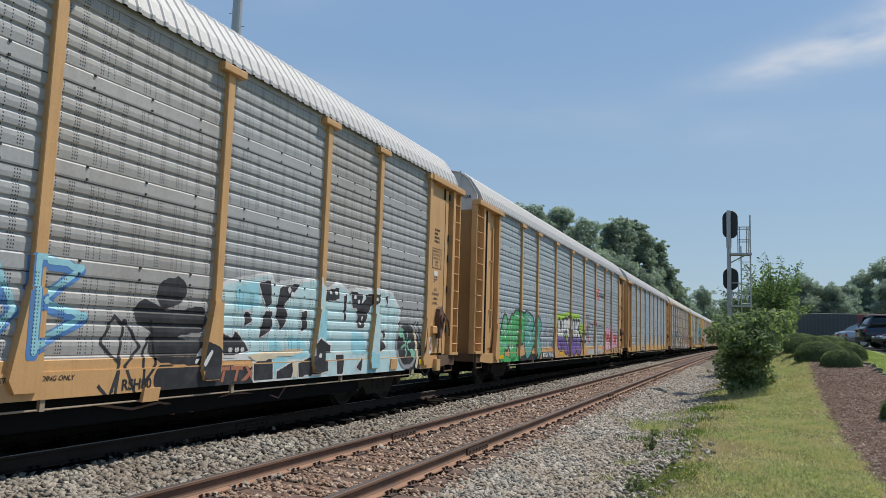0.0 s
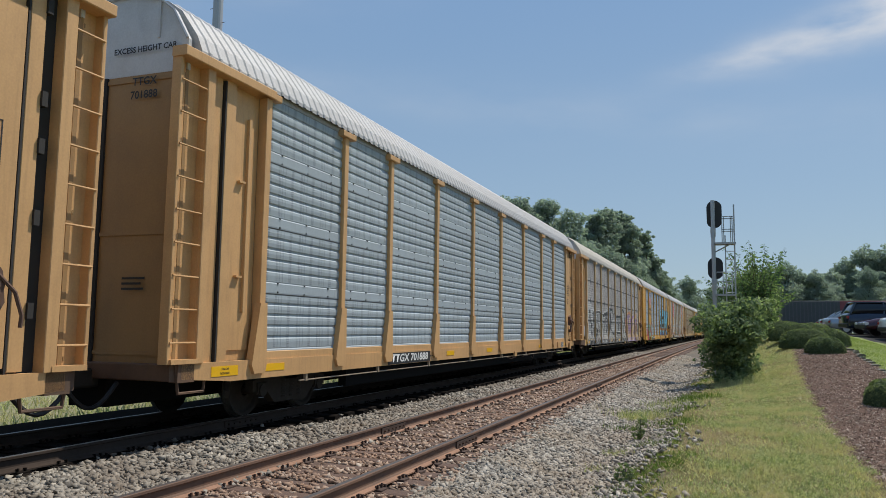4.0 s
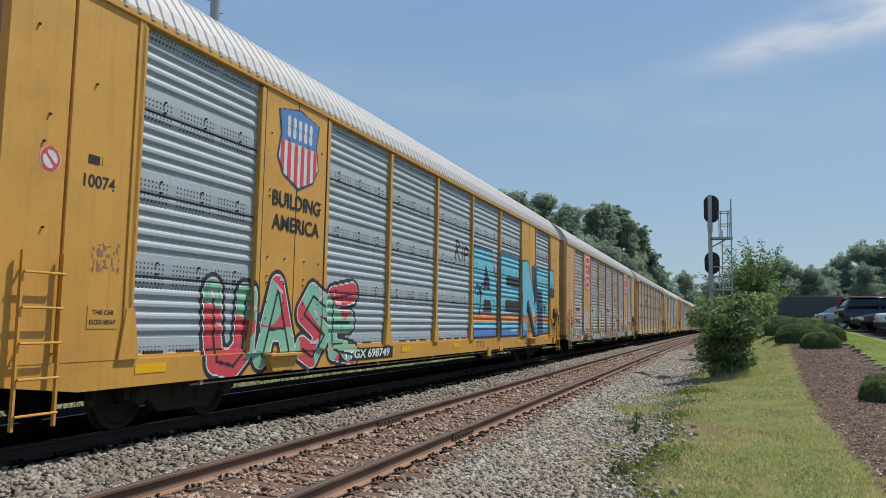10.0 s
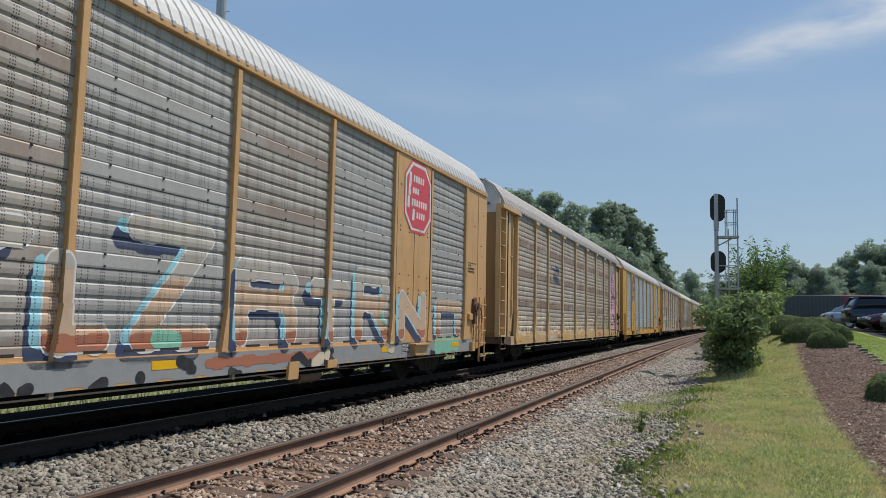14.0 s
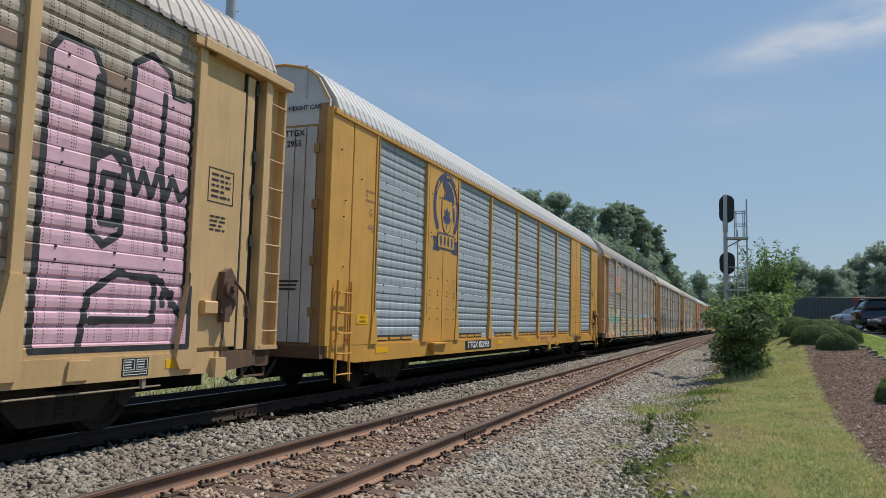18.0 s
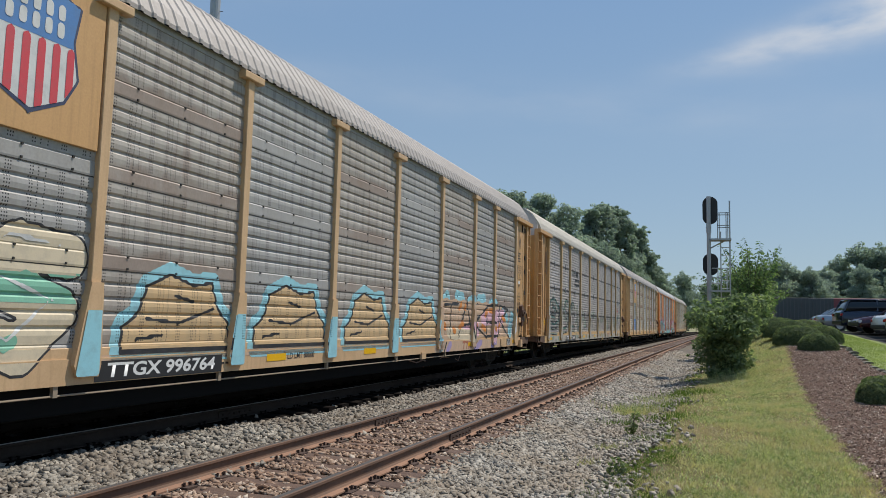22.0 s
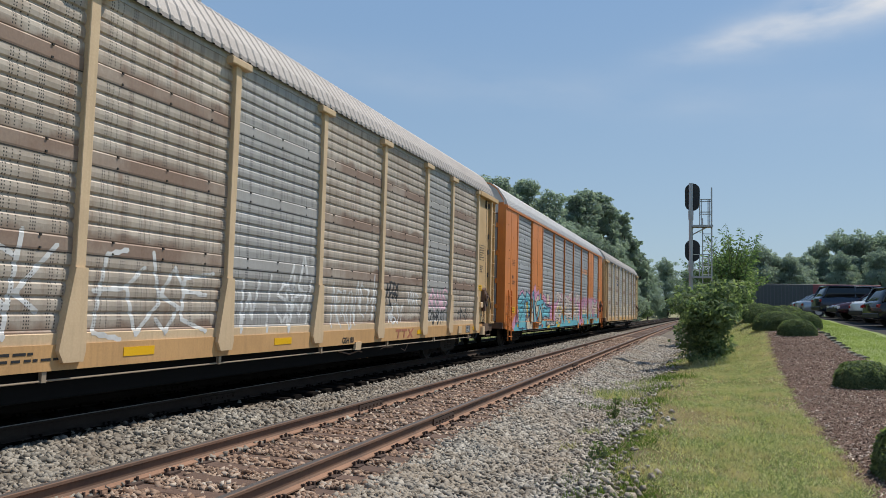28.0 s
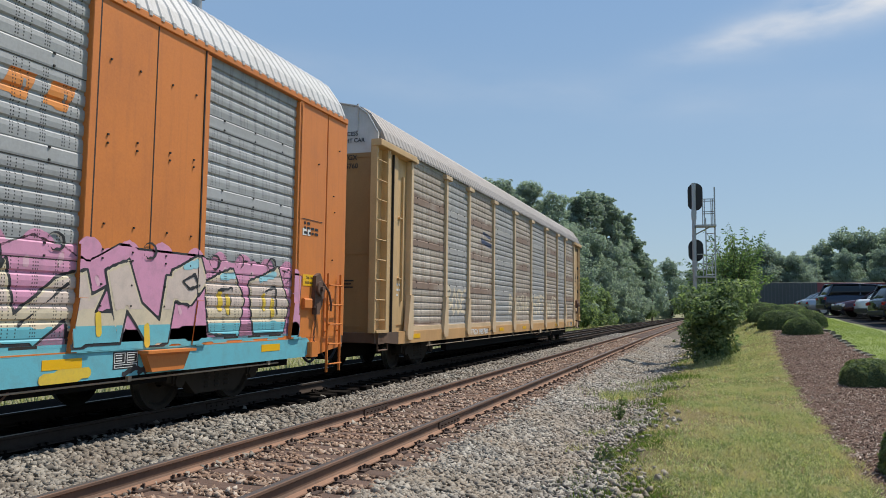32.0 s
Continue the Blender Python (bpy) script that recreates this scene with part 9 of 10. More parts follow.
flat_shape("warning_sign", c, [(-12.42, 1.45), (-11.9, 1.45), (-11.9, 1.78), (-12.42, 1.78)], 1.508, M["ink"], "small black height warning sign")
bars(c, -12.36, 1.72, 3, 0.4, 0.09, M["white"], 1.513)
end_marks(c, None, 4.9)

# brown-stained car with the pink drawing
c = BUILT[5]
for i, (a, b, h) in enumerate(((-11.5, -9.2, 1.7), (-8.9, -7.2, 1.75), (-6.8, -4.6, 1.6), (-4.0, -1.6, 1.5), (-1.2, 1.2, 1.5), (1.6, 4.0, 1.6))):
    graffiti(c, 1, [(M["sp_cream"], word_strokes(("SEMA", "KUE", "ROSE", "NAOH", "WEST", "MIDE")[i], a, b, 1.05, h, 60 + i, 0.1, 0.2, 0.05), 0.045)], "faded white tag", "graffiti_tag")
graffiti(c, 1, [(M["sp_cream"], word_strokes("GEO", 7.3, 8.9, 1.1, 2.1, 66, 0.1, 0.12), 0.03), (M["sp_teal"], word_strokes("TRE", 7.6, 8.9, 1.1, 1.8, 67, 0.1, 0.2), 0.02)], "thin cream and green tag", "graffiti_tag")
hand = [((9.32, 1.1), (9.32, 4.2), (9.45, 4.4), (9.85, 4.38), (10.0, 4.15), (10.0, 3.3), (10.45, 3.3), (10.5, 4.45), (10.75, 4.62), (11.05, 4.5), (11.15, 4.2), (11.5, 4.25), (11.52, 1.1))]
graffiti(c, 1, [(M["sp_black"], hand, 0.06), (M["sp_rose"], hand, -0.02), (M["sp_black"], [[(9.95, 4.1), (9.95, 2.4), (10.15, 2.25), (10.4, 2.4), (10.4, 3.2), (10.2, 3.35), (9.97, 3.2)], [(10.1, 2.5), (10.1, 3.05), (10.3, 3.05), (10.3, 2.5), (10.1, 2.5)], [(10.45, 3.3), (10.6, 2.9), (10.7, 3.2), (10.85, 2.9), (10.95, 3.25), (11.1, 2.9), (11.2, 3.2), (11.35, 2.95), (11.5, 3.1)], [(11.0, 4.2), (11.0, 3.3), (11.15, 2.3)],
                 [(9.9, 1.1), (10.0, 1.7), (10.4, 1.95), (11.1, 1.9), (11.45, 1.5)], [(10.05, 1.4), (11.0, 1.42), (11.0, 1.9)], [(11.15, 1.6), (11.15, 1.75)], [(11.3, 1.6), (11.3, 1.75)]], 0.045)], "pink raised-hand drawing with heavy black lines")
number_board(c, "TTGX 972757", -7.3, -5.2, back=None)
maker_mark(c, 5.0, 5.9)
end_marks(c, ("TTGX", "972757"), 4.95, one_line=False)
bars(c, -12.45, 1.72, 1, 0.14, 0.13, M["sp_brown"], 1.402, 0.85)
words(c, "24695", -12.08, 1.66, 0.15, M["sp_brown"], 1.404, 0.002)
graffiti(c, 1, [(M["sp_navy"], [((-5.9, 3.15), (-5.9, 3.45), (-4.9, 3.3), (-4.9, 3.0)), ((-5.5, 3.55), (-5.5, 3.8), (-4.8, 3.7), (-4.8, 3.45)), ((-6.4, 3.65), (-6.4, 3.72), (-5.5, 3.62), (-5.5, 3.55))], 0.0)], "faded dark emblem of plain bars", "emblem")

# yellow car with the round dark emblem
c = BUILT[6]
yc_, zc_ = -7.85, 4.22
ring_ = [(yc_ + 0.78 * math.cos(a), zc_ + 0.76 * math.sin(a)) for a in np.linspace(-0.75, math.pi + 0.75, 34)]
shield_ = ((yc_ - 0.33, 4.42), (yc_ + 0.36, 4.42), (yc_ + 0.36, 3.95), (yc_ + 0.22, 3.68), (yc_ + 0.02, 3.56), (yc_ - 0.2, 3.68), (yc_ - 0.33, 3.95))
leaf_ = ((yc_, 4.25), (yc_ + 0.07, 4.1), (yc_ + 0.2, 4.16), (yc_ + 0.16, 4.02), (yc_ + 0.28, 3.95), (yc_ + 0.12, 3.82), (yc_ + 0.02, 3.84), (yc_ + 0.02, 3.7), (yc_ - 0.02, 3.7), (yc_ - 0.02, 3.84), (yc_ - 0.12, 3.82), (yc_ - 0.26, 3.95), (yc_ - 0.15, 4.02), (yc_ - 0.18, 4.16), (yc_ - 0.07, 4.1))
ribbon_ = ((yc_ - 0.55, 3.22), (yc_ - 0.55, 3.56), (yc_ + 0.55, 3.56), (yc_ + 0.55, 3.22))
tails_ = [((yc_ - 0.85, 3.12), (yc_ - 0.75, 3.28), (yc_ - 0.85, 3.46), (yc_ - 0.5, 3.46), (yc_ - 0.42, 3.12)), ((yc_ + 0.85, 3.12), (yc_ + 0.75, 3.28), (yc_ + 0.85, 3.46), (yc_ + 0.5, 3.46), (yc_ + 0.42, 3.12))]
graffiti(c, 2, [(M["sp_navy"], [ring_], 0.085), (M["sp_navy"], tails_ + [((yc_ - 0.30, 4.78), (yc_ - 0.22, 4.88), (yc_ - 0.08, 4.90), (yc_ + 0.08, 4.84), (yc_ + 0.30, 4.76), (yc_ + 0.47, 4.60), (yc_ + 0.52, 4.42), (yc_ + 0.45, 4.33), (yc_ + 0.12, 4.36), (yc_ + 0.02, 4.46), (yc_ - 0.1, 4.40), (yc_ - 0.22, 4.46), (yc_ - 0.08, 4.56), (yc_ - 0.14, 4.66), (yc_ - 0.26, 4.70)), ((yc_ + 0.42, 4.30), (yc_ + 0.52, 4.28), (yc_ + 0.58, 4.0), (yc_ + 0.52, 3.86), (yc_ + 0.44, 3.98))], 0.0), (M["sp_navy"], [shield_], 0.012), (M["yellow"], [shield_], -0.018), (M["sp_navy"], [leaf_, [(yc_ - 0.3, 4.32), (yc_ + 0.33, 4.32)]], 0.01),
                (M["sp_navy"], [ribbon_], 0.02), (M["yellow"], [ribbon_], -0.02), (M["sp_navy"], [[(yc_ - 0.36 + i * 0.24, 3.33), (yc_ - 0.36 + i * 0.24, 3.45)] for i in range(4)], 0.06),
                (M["yellow"], [[(yc_ + 0.78 * math.cos(a), zc_ + 0.76 * math.sin(a)), (yc_ + 0.78 * math.cos(a + 0.05), zc_ + 0.76 * math.sin(a + 0.05))] for a in (0.35, 0.5, 0.65, 0.8, 1.45, 1.6, 2.35, 2.5, 2.65)], 0.03)], "round dark blue emblem with a leaf and a ribbon", "emblem")
number_board(c, "TTGX 822955", -6.25, -4.06)
words(c, "G", -10.88 - 1.0, 3.52, 0.2, M["sp_brown"], 1.508)
words(c, "4455", -10.8 - 1.0, 3.22, 0.2, M["sp_brown"], 1.508)
bars(c, -12.1, 3.95, 3, 0.45, 0.09, M["sp_brown"], 1.508)
warning(c, -12.3, -11.85, 1.38, 1.56, 1.507)
end_marks(c, ("TTGX", "2955"), 4.9)
maker_mark(c, 1.8, 2.9)
words(c, "GLH18B", 3.72, 0.95, 0.1, M["ink"], SILL_X + 0.004, 0.001)

# shield, green bubbles, orange bubbles, bright letters
c = BUILT[7]
logo_patch(c, -8.95, -7.08, 3.32, 5.02, M["tan"])
shield(c, 1, -8.0, 3.52, 4.98, 0.60, 1.506)
piece(c, 1, "NPS", -11.3, -7.2, 1.1, 2.15, 71, 0.24, "sp_cream", "white and green bubble-letter graffiti", spots=("sp_mint", 10), low=("sp_mint", 1.75, 0.16), shine="sp_white", edge=0.028, outline="sp_black")
number_board(c, "TTGX 996764", -6.9, -4.6)
for i, (a, b) in enumerate(((-6.6, -4.4), (-3.9, -1.6), (-0.95, 1.2), (1.8, 4.1))):
    m_ = (a + b) / 2
    dome_ = [((a + 0.08, 1.05), (a + 0.12, 1.35), (a + 0.35, 1.5), (a + 0.5, 1.85), (m_ - 0.2, 2.02), (m_ + 0.25, 1.9), (b - 0.45, 1.95), (b - 0.3, 1.6), (b - 0.05, 1.4), (b - 0.02, 1.05))]
    graffiti(c, 1, [(M["sp_sky"], dome_, 0.16), (M["sp_black"], dome_, 0.02), (M["sp_apricot"], dome_, -0.02), (M["sp_black"], [[(a + 0.5, 1.45), (m_, 1.4), (m_ + 0.45, 1.52), (b - 0.4, 1.6)], [(m_ - 0.1, 1.75), (m_ + 0.3, 1.68)], [(a + 0.35, 1.2), (a + 0.8, 1.25)]], 0.02), (M["sp_sky"], [((POSTS[i + 2] - 0.24, 0.82), (POSTS[i + 2] - 0.12, 1.55), (POSTS[i + 2] + 0.08, 1.55), (POSTS[i + 2] + 0.09, 0.82))], 0.0)], "peach-coloured rounded graffiti with a sky-blue edge")
graffiti(c, 1, [(M["sp_peach"], [[(-6.8, 0.98), (4.0, 0.98)]], 0.05)], "peach-coloured spray along the sill")
lines_ = word_strokes("TAKER", 4.5, 10.9, 1.0, 1.95, 77, 0.1, 0.07, 0.08)
graffiti(c, 1, [(M["sp_sky"], [[(4.4, 1.9), (4.8, 2.1)], [(5.6, 2.15), (6.0, 2.1)], [(6.6, 2.0), (6.9, 2.05)], [(7.5, 2.1), (8.0, 2.15)], [(8.7, 2.0), (9.3, 2.05)], [(10.2, 1.8), (10.6, 1.6)], [(11.0, 1.2), (11.3, 1.7)], [(4.5, 1.3), (4.3, 0.9)]], 0.2), (M["sp_peach"], [[(4.4, 1.8), (9.8, 1.8)], [(4.4, 1.3), (10.4, 1.35)]], 0.28), (M["sp_rose"], [[(8.0, 1.6), (10.2, 1.7)], [(6.2, 1.2), (7.4, 1.3)], [(9.0, 1.1), (9.8, 1.5)]], 0.22), (M["sp_cream"], [[(5.0, 1.2), (7.0, 1.1)]], 0.16), (M["sp_black"], lines_, 0.035), (M["sp_orange"], blobs(4.6, 10.4, 1.2, 1.9, 5, 12), 0.08)], "peach, pink and blue wildstyle graffiti", rough=1.0)
graffiti(c, 1, [(M["sp_peach"], [[(4.0, 0.84), (9.8, 0.84)]], 0.17), (M["sp_lilac"], [[(4.8, 0.75), (5.0, 0.9)], [(7.1, 0.72), (7.7, 0.92)], [(8.8, 0.75), (9.1, 0.9)]], 0.1), (M["sp_black"], [[(4.5, 0.65), (4.7, 0.95)], [(7.0, 0.65), (7.3, 0.95)]], 0.03)], "peach and lilac sprayed sill")
tag(c, 1, "SEMO", 11.0, 11.6, 1.15, 1.75, 9, "sp_white", 0.03, 0.2)
maker_mark(c, 6.0, 6.8)
flat_shape("warning_sign", c, [(-12.6, 1.70), (-12.3, 1.70), (-12.3, 2.02), (-12.6, 2.02)], 1.404, M["reflector"], "small yellow warning sign")
end_marks(c, ("TTGX", "996764"), 4.95)
tag(c, 1, "MARES", 11.85, 12.3, 1.7, 2.2, 19, "sp_black", 0.014, 0.3)
tag(c, 1, "S~", 11.95, 12.25, 3.8, 4.8, 29, "sp_black", 0.014, 0.3)

words(c, "LD LMT 80000", -2.45, 0.88, 0.14, M["ink"], SILL_X + 0.004, 0.001)

# faint green graffiti
c = BUILT[8]
rnd_ = random.Random(88)
for i in range(9):
    a_, b_ = POSTS[i] + 0.1, POSTS[i + 1] - 0.05
    layers_ = []
    for key_, n_ in (("sp_smoke", 3), ("sp_dullmint", 3), ("sp_stone", 3)):
        shapes_ = []
        for _ in range(n_):
            y_, z_ = rnd_.uniform(a_, b_ - 0.5), rnd_.uniform(1.1, 2.3 if i < 3 else 1.8)
            shapes_.append(((y_, z_), (y_ + rnd_.uniform(0.3, 0.9), z_ + rnd_.uniform(-0.1, 0.3)), (y_ + rnd_.uniform(0.1, 0.6), z_ + rnd_.uniform(0.3, 0.7)), (y_ + rnd_.uniform(-0.2, 0.1), z_ + 0.2)))
        layers_.append((M[key_], shapes_, 0.0))
    layers_.append((M["sp_smoke"], [[(rnd_.uniform(a_, b_), rnd_.uniform(1.1, 2.2)) for _ in range(3)] for _ in range(5)], 0.02))
    layers_.append((M["sp_stone"], [[(POSTS[i] - 0.05, 1.0), (POSTS[i], 2.1)]], 0.2, [((POSTS[i] - 0.3, 0.9), (POSTS[i] - 0.08, 2.2), (POSTS[i] + 0.08, 2.2), (POSTS[i] + 0.11, 0.9))], 0.0))
    graffiti(c, 1, layers_, "washed-out grey and green angular graffiti", rough=1.0)
graffiti(c, 1, [(M["sp_stone"], [[(-11.5, 0.84), (10.8, 0.84)]], 0.15), (M["sp_ochre"], blobs(-11, 10, 0.76, 0.92, 30, 14), 0.09), (M["sp_dullmint"], blobs(-11, 8, 0.74, 0.9, 32, 12), 0.09), (M["sp_smoke"], blobs(-11, 10, 0.74, 0.95, 31, 22), 0.045)], "washed-out sprayed sill", rough=1.0)
arch_ = [[(-11.5, 2.12), (-11.08, 2.38), (-10.45, 2.46), (-9.8, 2.22), (-9.3, 1.9), (-9.6, 1.5), (-10.4, 1.36), (-11.4, 1.5)], [(-11.2, 1.95), (-10.5, 2.1), (-10.0, 1.9), (-10.3, 1.66), (-11.3, 1.74)], [(-11.45, 1.66), (-11.2, 1.2), (-9.9, 1.15)],
         [(-9.61, 2.19), (-9.26, 1.99), (-9.1, 1.3), (-8.8, 1.2), (-8.72, 2.02), (-8.95, 2.49), (-9.05, 1.6)], [(-7.36, 2.39), (-7.83, 2.48), (-8.34, 2.18), (-8.0, 1.94), (-7.4, 1.85), (-7.27, 1.57), (-7.7, 1.25), (-8.4, 1.2)], [(-5.51, 1.99), (-6.16, 2.42), (-6.84, 2.22), (-6.95, 1.7), (-6.5, 1.3), (-5.7, 1.25), (-5.3, 1.6)], [(-7.1, 2.3), (-7.0, 1.2)], [(-5.0, 2.3), (-4.8, 1.3), (-4.2, 1.2)]]
graffiti(c, 1, [(M["sp_dullmint"], arch_, 0.15), (M["sp_smoke"], arch_, 0.06), (M["sp_deepteal"], [[(y + 0.1, z + 0.10) for y, z in li] for li in arch_], 0.035), (M["sp_black"], [[(y - 0.09, z - 0.13) for y, z in li] for li in arch_] + [[(y + 0.12, z + 0.15) for y, z in li] for li in arch_[:6]], 0.022), (M["sp_black"], [[(-3.55, 2.3), (-3.2, 1.4), (-2.6, 2.2), (-2.3, 1.3), (-1.6, 2.1), (-1.15, 1.5)], [(-0.9, 2.1), (-0.4, 1.3), (0.2, 2.0)]], 0.016)], "large faded green graffiti letters outlined in black", rough=1.0)
number_board(c, "TTGX 971445", -8.0, -5.6)
graffiti(c, 1, [(M["sp_black"], [((-6.2, 3.92), (-6.2, 3.98), (-5.5, 3.98), (-5.5, 3.92)), ((-6.4, 3.8), (-6.4, 3.86), (-5.5, 3.86), (-5.5, 3.8)), ((-5.4, 3.78), (-5.4, 4.05), (-4.8, 4.05), (-4.8, 3.78)), ((-5.6, 3.55), (-5.6, 3.68), (-4.5, 3.68), (-4.5, 3.55)), ((-5.7, 3.34), (-5.7, 3.47), (-4.4, 3.47), (-4.4, 3.34))], 0.0)], "black emblem of plain bars", "emblem")
maker_mark(c, 5.1, 6.0)
warning(c, -12.3, -11.85, 1.45, 1.62, 1.404)
end_marks(c, ("TTGX", "971445"), 4.83, height_note=False)
tag(c, 1, "SUREZ", -12.3, -11.8, 3.6, 4.4, 39, "sp_black", 0.012, 0.3)
graffiti(c, 1, [(M["sp_red"], [((9.6, 2.1), (9.6, 2.7), (10.6, 2.7), (10.6, 2.1))], -0.24), (M["sp_brown"], word_strokes("RES", 9.5, 10.4, 2.1, 2.6, 3), 0.02)], "small dark tag", "graffiti_tag")

# rust-streaked car with a shield
c = BUILT[9]
logo_patch(c, -8.95, -7.08, 3.32, 5.02, M["tan"])
shield(c, 1, -7.9, 3.58, 4.92, 0.56, 1.506)
tag(c, 1, "WASH", -11.4, -9.2, 1.2, 2.0, 3, "sp_white", 0.04, 0.12)
graffiti(c, 1, [(M["sp_blue"], [((-8.8, 1.12), (-8.8, 2.0), (-7.2, 2.0), (-7.2, 1.12))], 0.0)], "faded blue painted rectangle", "emblem")
for i, (a, b) in enumerate(((-6.6, -4.6), (-3.9, -1.8), (-1.1, 1.1))):
    tag(c, 1, ("MASK", "EOSE", "WISH")[i], a, b, 1.15, 1.95, 70 + i, "sp_white", 0.03, 0.2)
tag(c, 1, "OS", 0.3, 1.0, 1.2, 2.2, 73, "sp_white", 0.035, 0.2)
tag(c, 1, "MERCN", 2.0, 3.0, 1.15, 1.75, 74, "sp_white", 0.022, 0.25)
tag(c, 1, "NETHW", 3.05, 4.05, 1.35, 1.95, 75, "sp_white", 0.02, 0.25)
tag(c, 1, "MESO", 4.6, 5.3, 1.55, 2.0, 76, "sp_black", 0.025, 0.25)
tag(c, 1, "WEST", 4.75, 5.6, 1.12, 1.5, 77, "sp_white", 0.022, 0.2)
tag(c, 1, "MAR", 5.9, 6.6, 1.5, 1.85, 78, "sp_white", 0.02, 0.2)
tag(c, 1, "GROWS", 7.3, 8.8, 1.5, 1.9, 79, "sp_rose", 0.03, 0.2)
tag(c, 1, "COMBAT", 7.3, 8.7, 1.1, 1.4, 80, "sp_black", 0.02, 0.2)
tag(c, 1, "MNS", 9.8, 10.8, 1.15, 1.45, 81, "sp_black", 0.02, 0.2)
maker_mark(c, 5.1, 6.2)
words(c, "GSH 80", 2.65, 0.80, 0.16, M["ink"], SILL_X + 0.004)
warning(c, -12.3, -11.85, 1.38, 1.56, 1.404)
warning(c, 11.8, 12.2, 2.05, 2.22, 1.479)
end_marks(c, ("TTGX", "985170"), 4.95)

# orange car
c = BUILT[10]
bars(c, -12.38, 2.72, 1, 0.34, 0.13, M["ink"], 1.508, 0.85)
words(c, "27013", -12.2, 2.46, 0.19, M["ink"], 1.508)
bars(c, -12.4, 3.30, 4, 0.42, 0.06, M["rustred"], 1.508)
warning(c, -12.5, -11.95, 1.34, 1.56, 1.507)
graffiti(c, 2, [(M["sp_orange"], [((4.75 + i * 0.53, 3.66), (4.9 + i * 0.53, 3.95), (5.22 + i * 0.53, 3.95), (5.07 + i * 0.53, 3.62)) for i in range(4)], 0.0), (M["sp_grey"], [((5.05 + i * 0.53, 3.74), (5.05 + i * 0.53, 3.82)) for i in range(4)], 0.02)], "orange slanted emblem bars", "emblem")
flame_ = [((-9.42, 2.28), (-9.2, 2.14), (-8.76, 2.29), (-8.42, 2.55), (-8.12, 2.19), (-7.72, 2.33), (-7.42, 1.95), (-7.75, 1.8), (-8.73, 1.85), (-9.29, 2.0)), ((-6.92, 2.02), (-6.42, 2.18), (-5.76, 1.98), (-5.04, 2.12), (-4.72, 1.6), (-4.1, 1.9), (-3.64, 1.8), (-3.7, 0.9), (-4.58, 1.0), (-5.38, 1.5), (-6.84, 1.8)), ((-11.9, 1.1), (-11.4, 1.75), (-10.9, 2.15), (-10.3, 2.25), (-10.2, 1.7), (-11.2, 1.0))]
graffiti(c, 2, [(M["sp_black"], flame_, 0.018), (M["sp_pink"], flame_, 0.0)], "pink sprayed flames and bubbles", rough=1.0)
cyan_ = [((-11.4, 1.1), (-11.25, 1.9), (-10.6, 2.15), (-10.0, 1.95), (-9.83, 2.2), (-9.14, 2.04), (-9.07, 1.8), (-8.88, 1.36), (-9.46, 1.4), (-9.57, 1.8), (-10.1, 1.8), (-10.3, 1.45), (-9.95, 1.2), (-10.1, 0.75), (-11.2, 0.75)), ((-9.03, 2.08), (-8.8, 2.27), (-8.6, 2.19), (-8.88, 1.98)), ((-8.86, 2.06), (-8.65, 2.15), (-8.46, 1.62), (-8.18, 0.96), (-8.5, 0.85), (-8.75, 1.54)), ((-6.79, 1.08), (-6.69, 1.66), (-6.24, 1.86), (-5.74, 1.63), (-4.72, 1.6), (-5.08, 1.13), (-6.04, 1.2))]
cream_ = [((-8.47, 1.74), (-7.95, 2.12), (-7.71, 2.06), (-7.73, 1.43), (-8.17, 1.28), (-8.3, 1.55)), ((-9.93, 1.05), (-9.23, 1.22), (-9.04, 1.65), (-8.7, 0.92), (-8.92, 0.68), (-9.9, 0.7)), ((-7.57, 0.8), (-7.49, 1.52), (-7.23, 1.52), (-6.92, 0.85)), ((-5.77, 2.23), (-5.24, 2.2), (-5.1, 1.7), (-5.74, 1.73)), ((-11.6, 1.35), (-11.3, 1.55), (-11.0, 1.4), (-11.1, 1.0), (-11.5, 1.0))]
star_ = [[(-8.1, 1.74), (-7.35, 1.8), (-6.55, 1.85)], [(-7.34, 2.1), (-7.35, 1.78), (-7.88, 1.18)], [(-7.35, 1.78), (-6.85, 1.15)]]
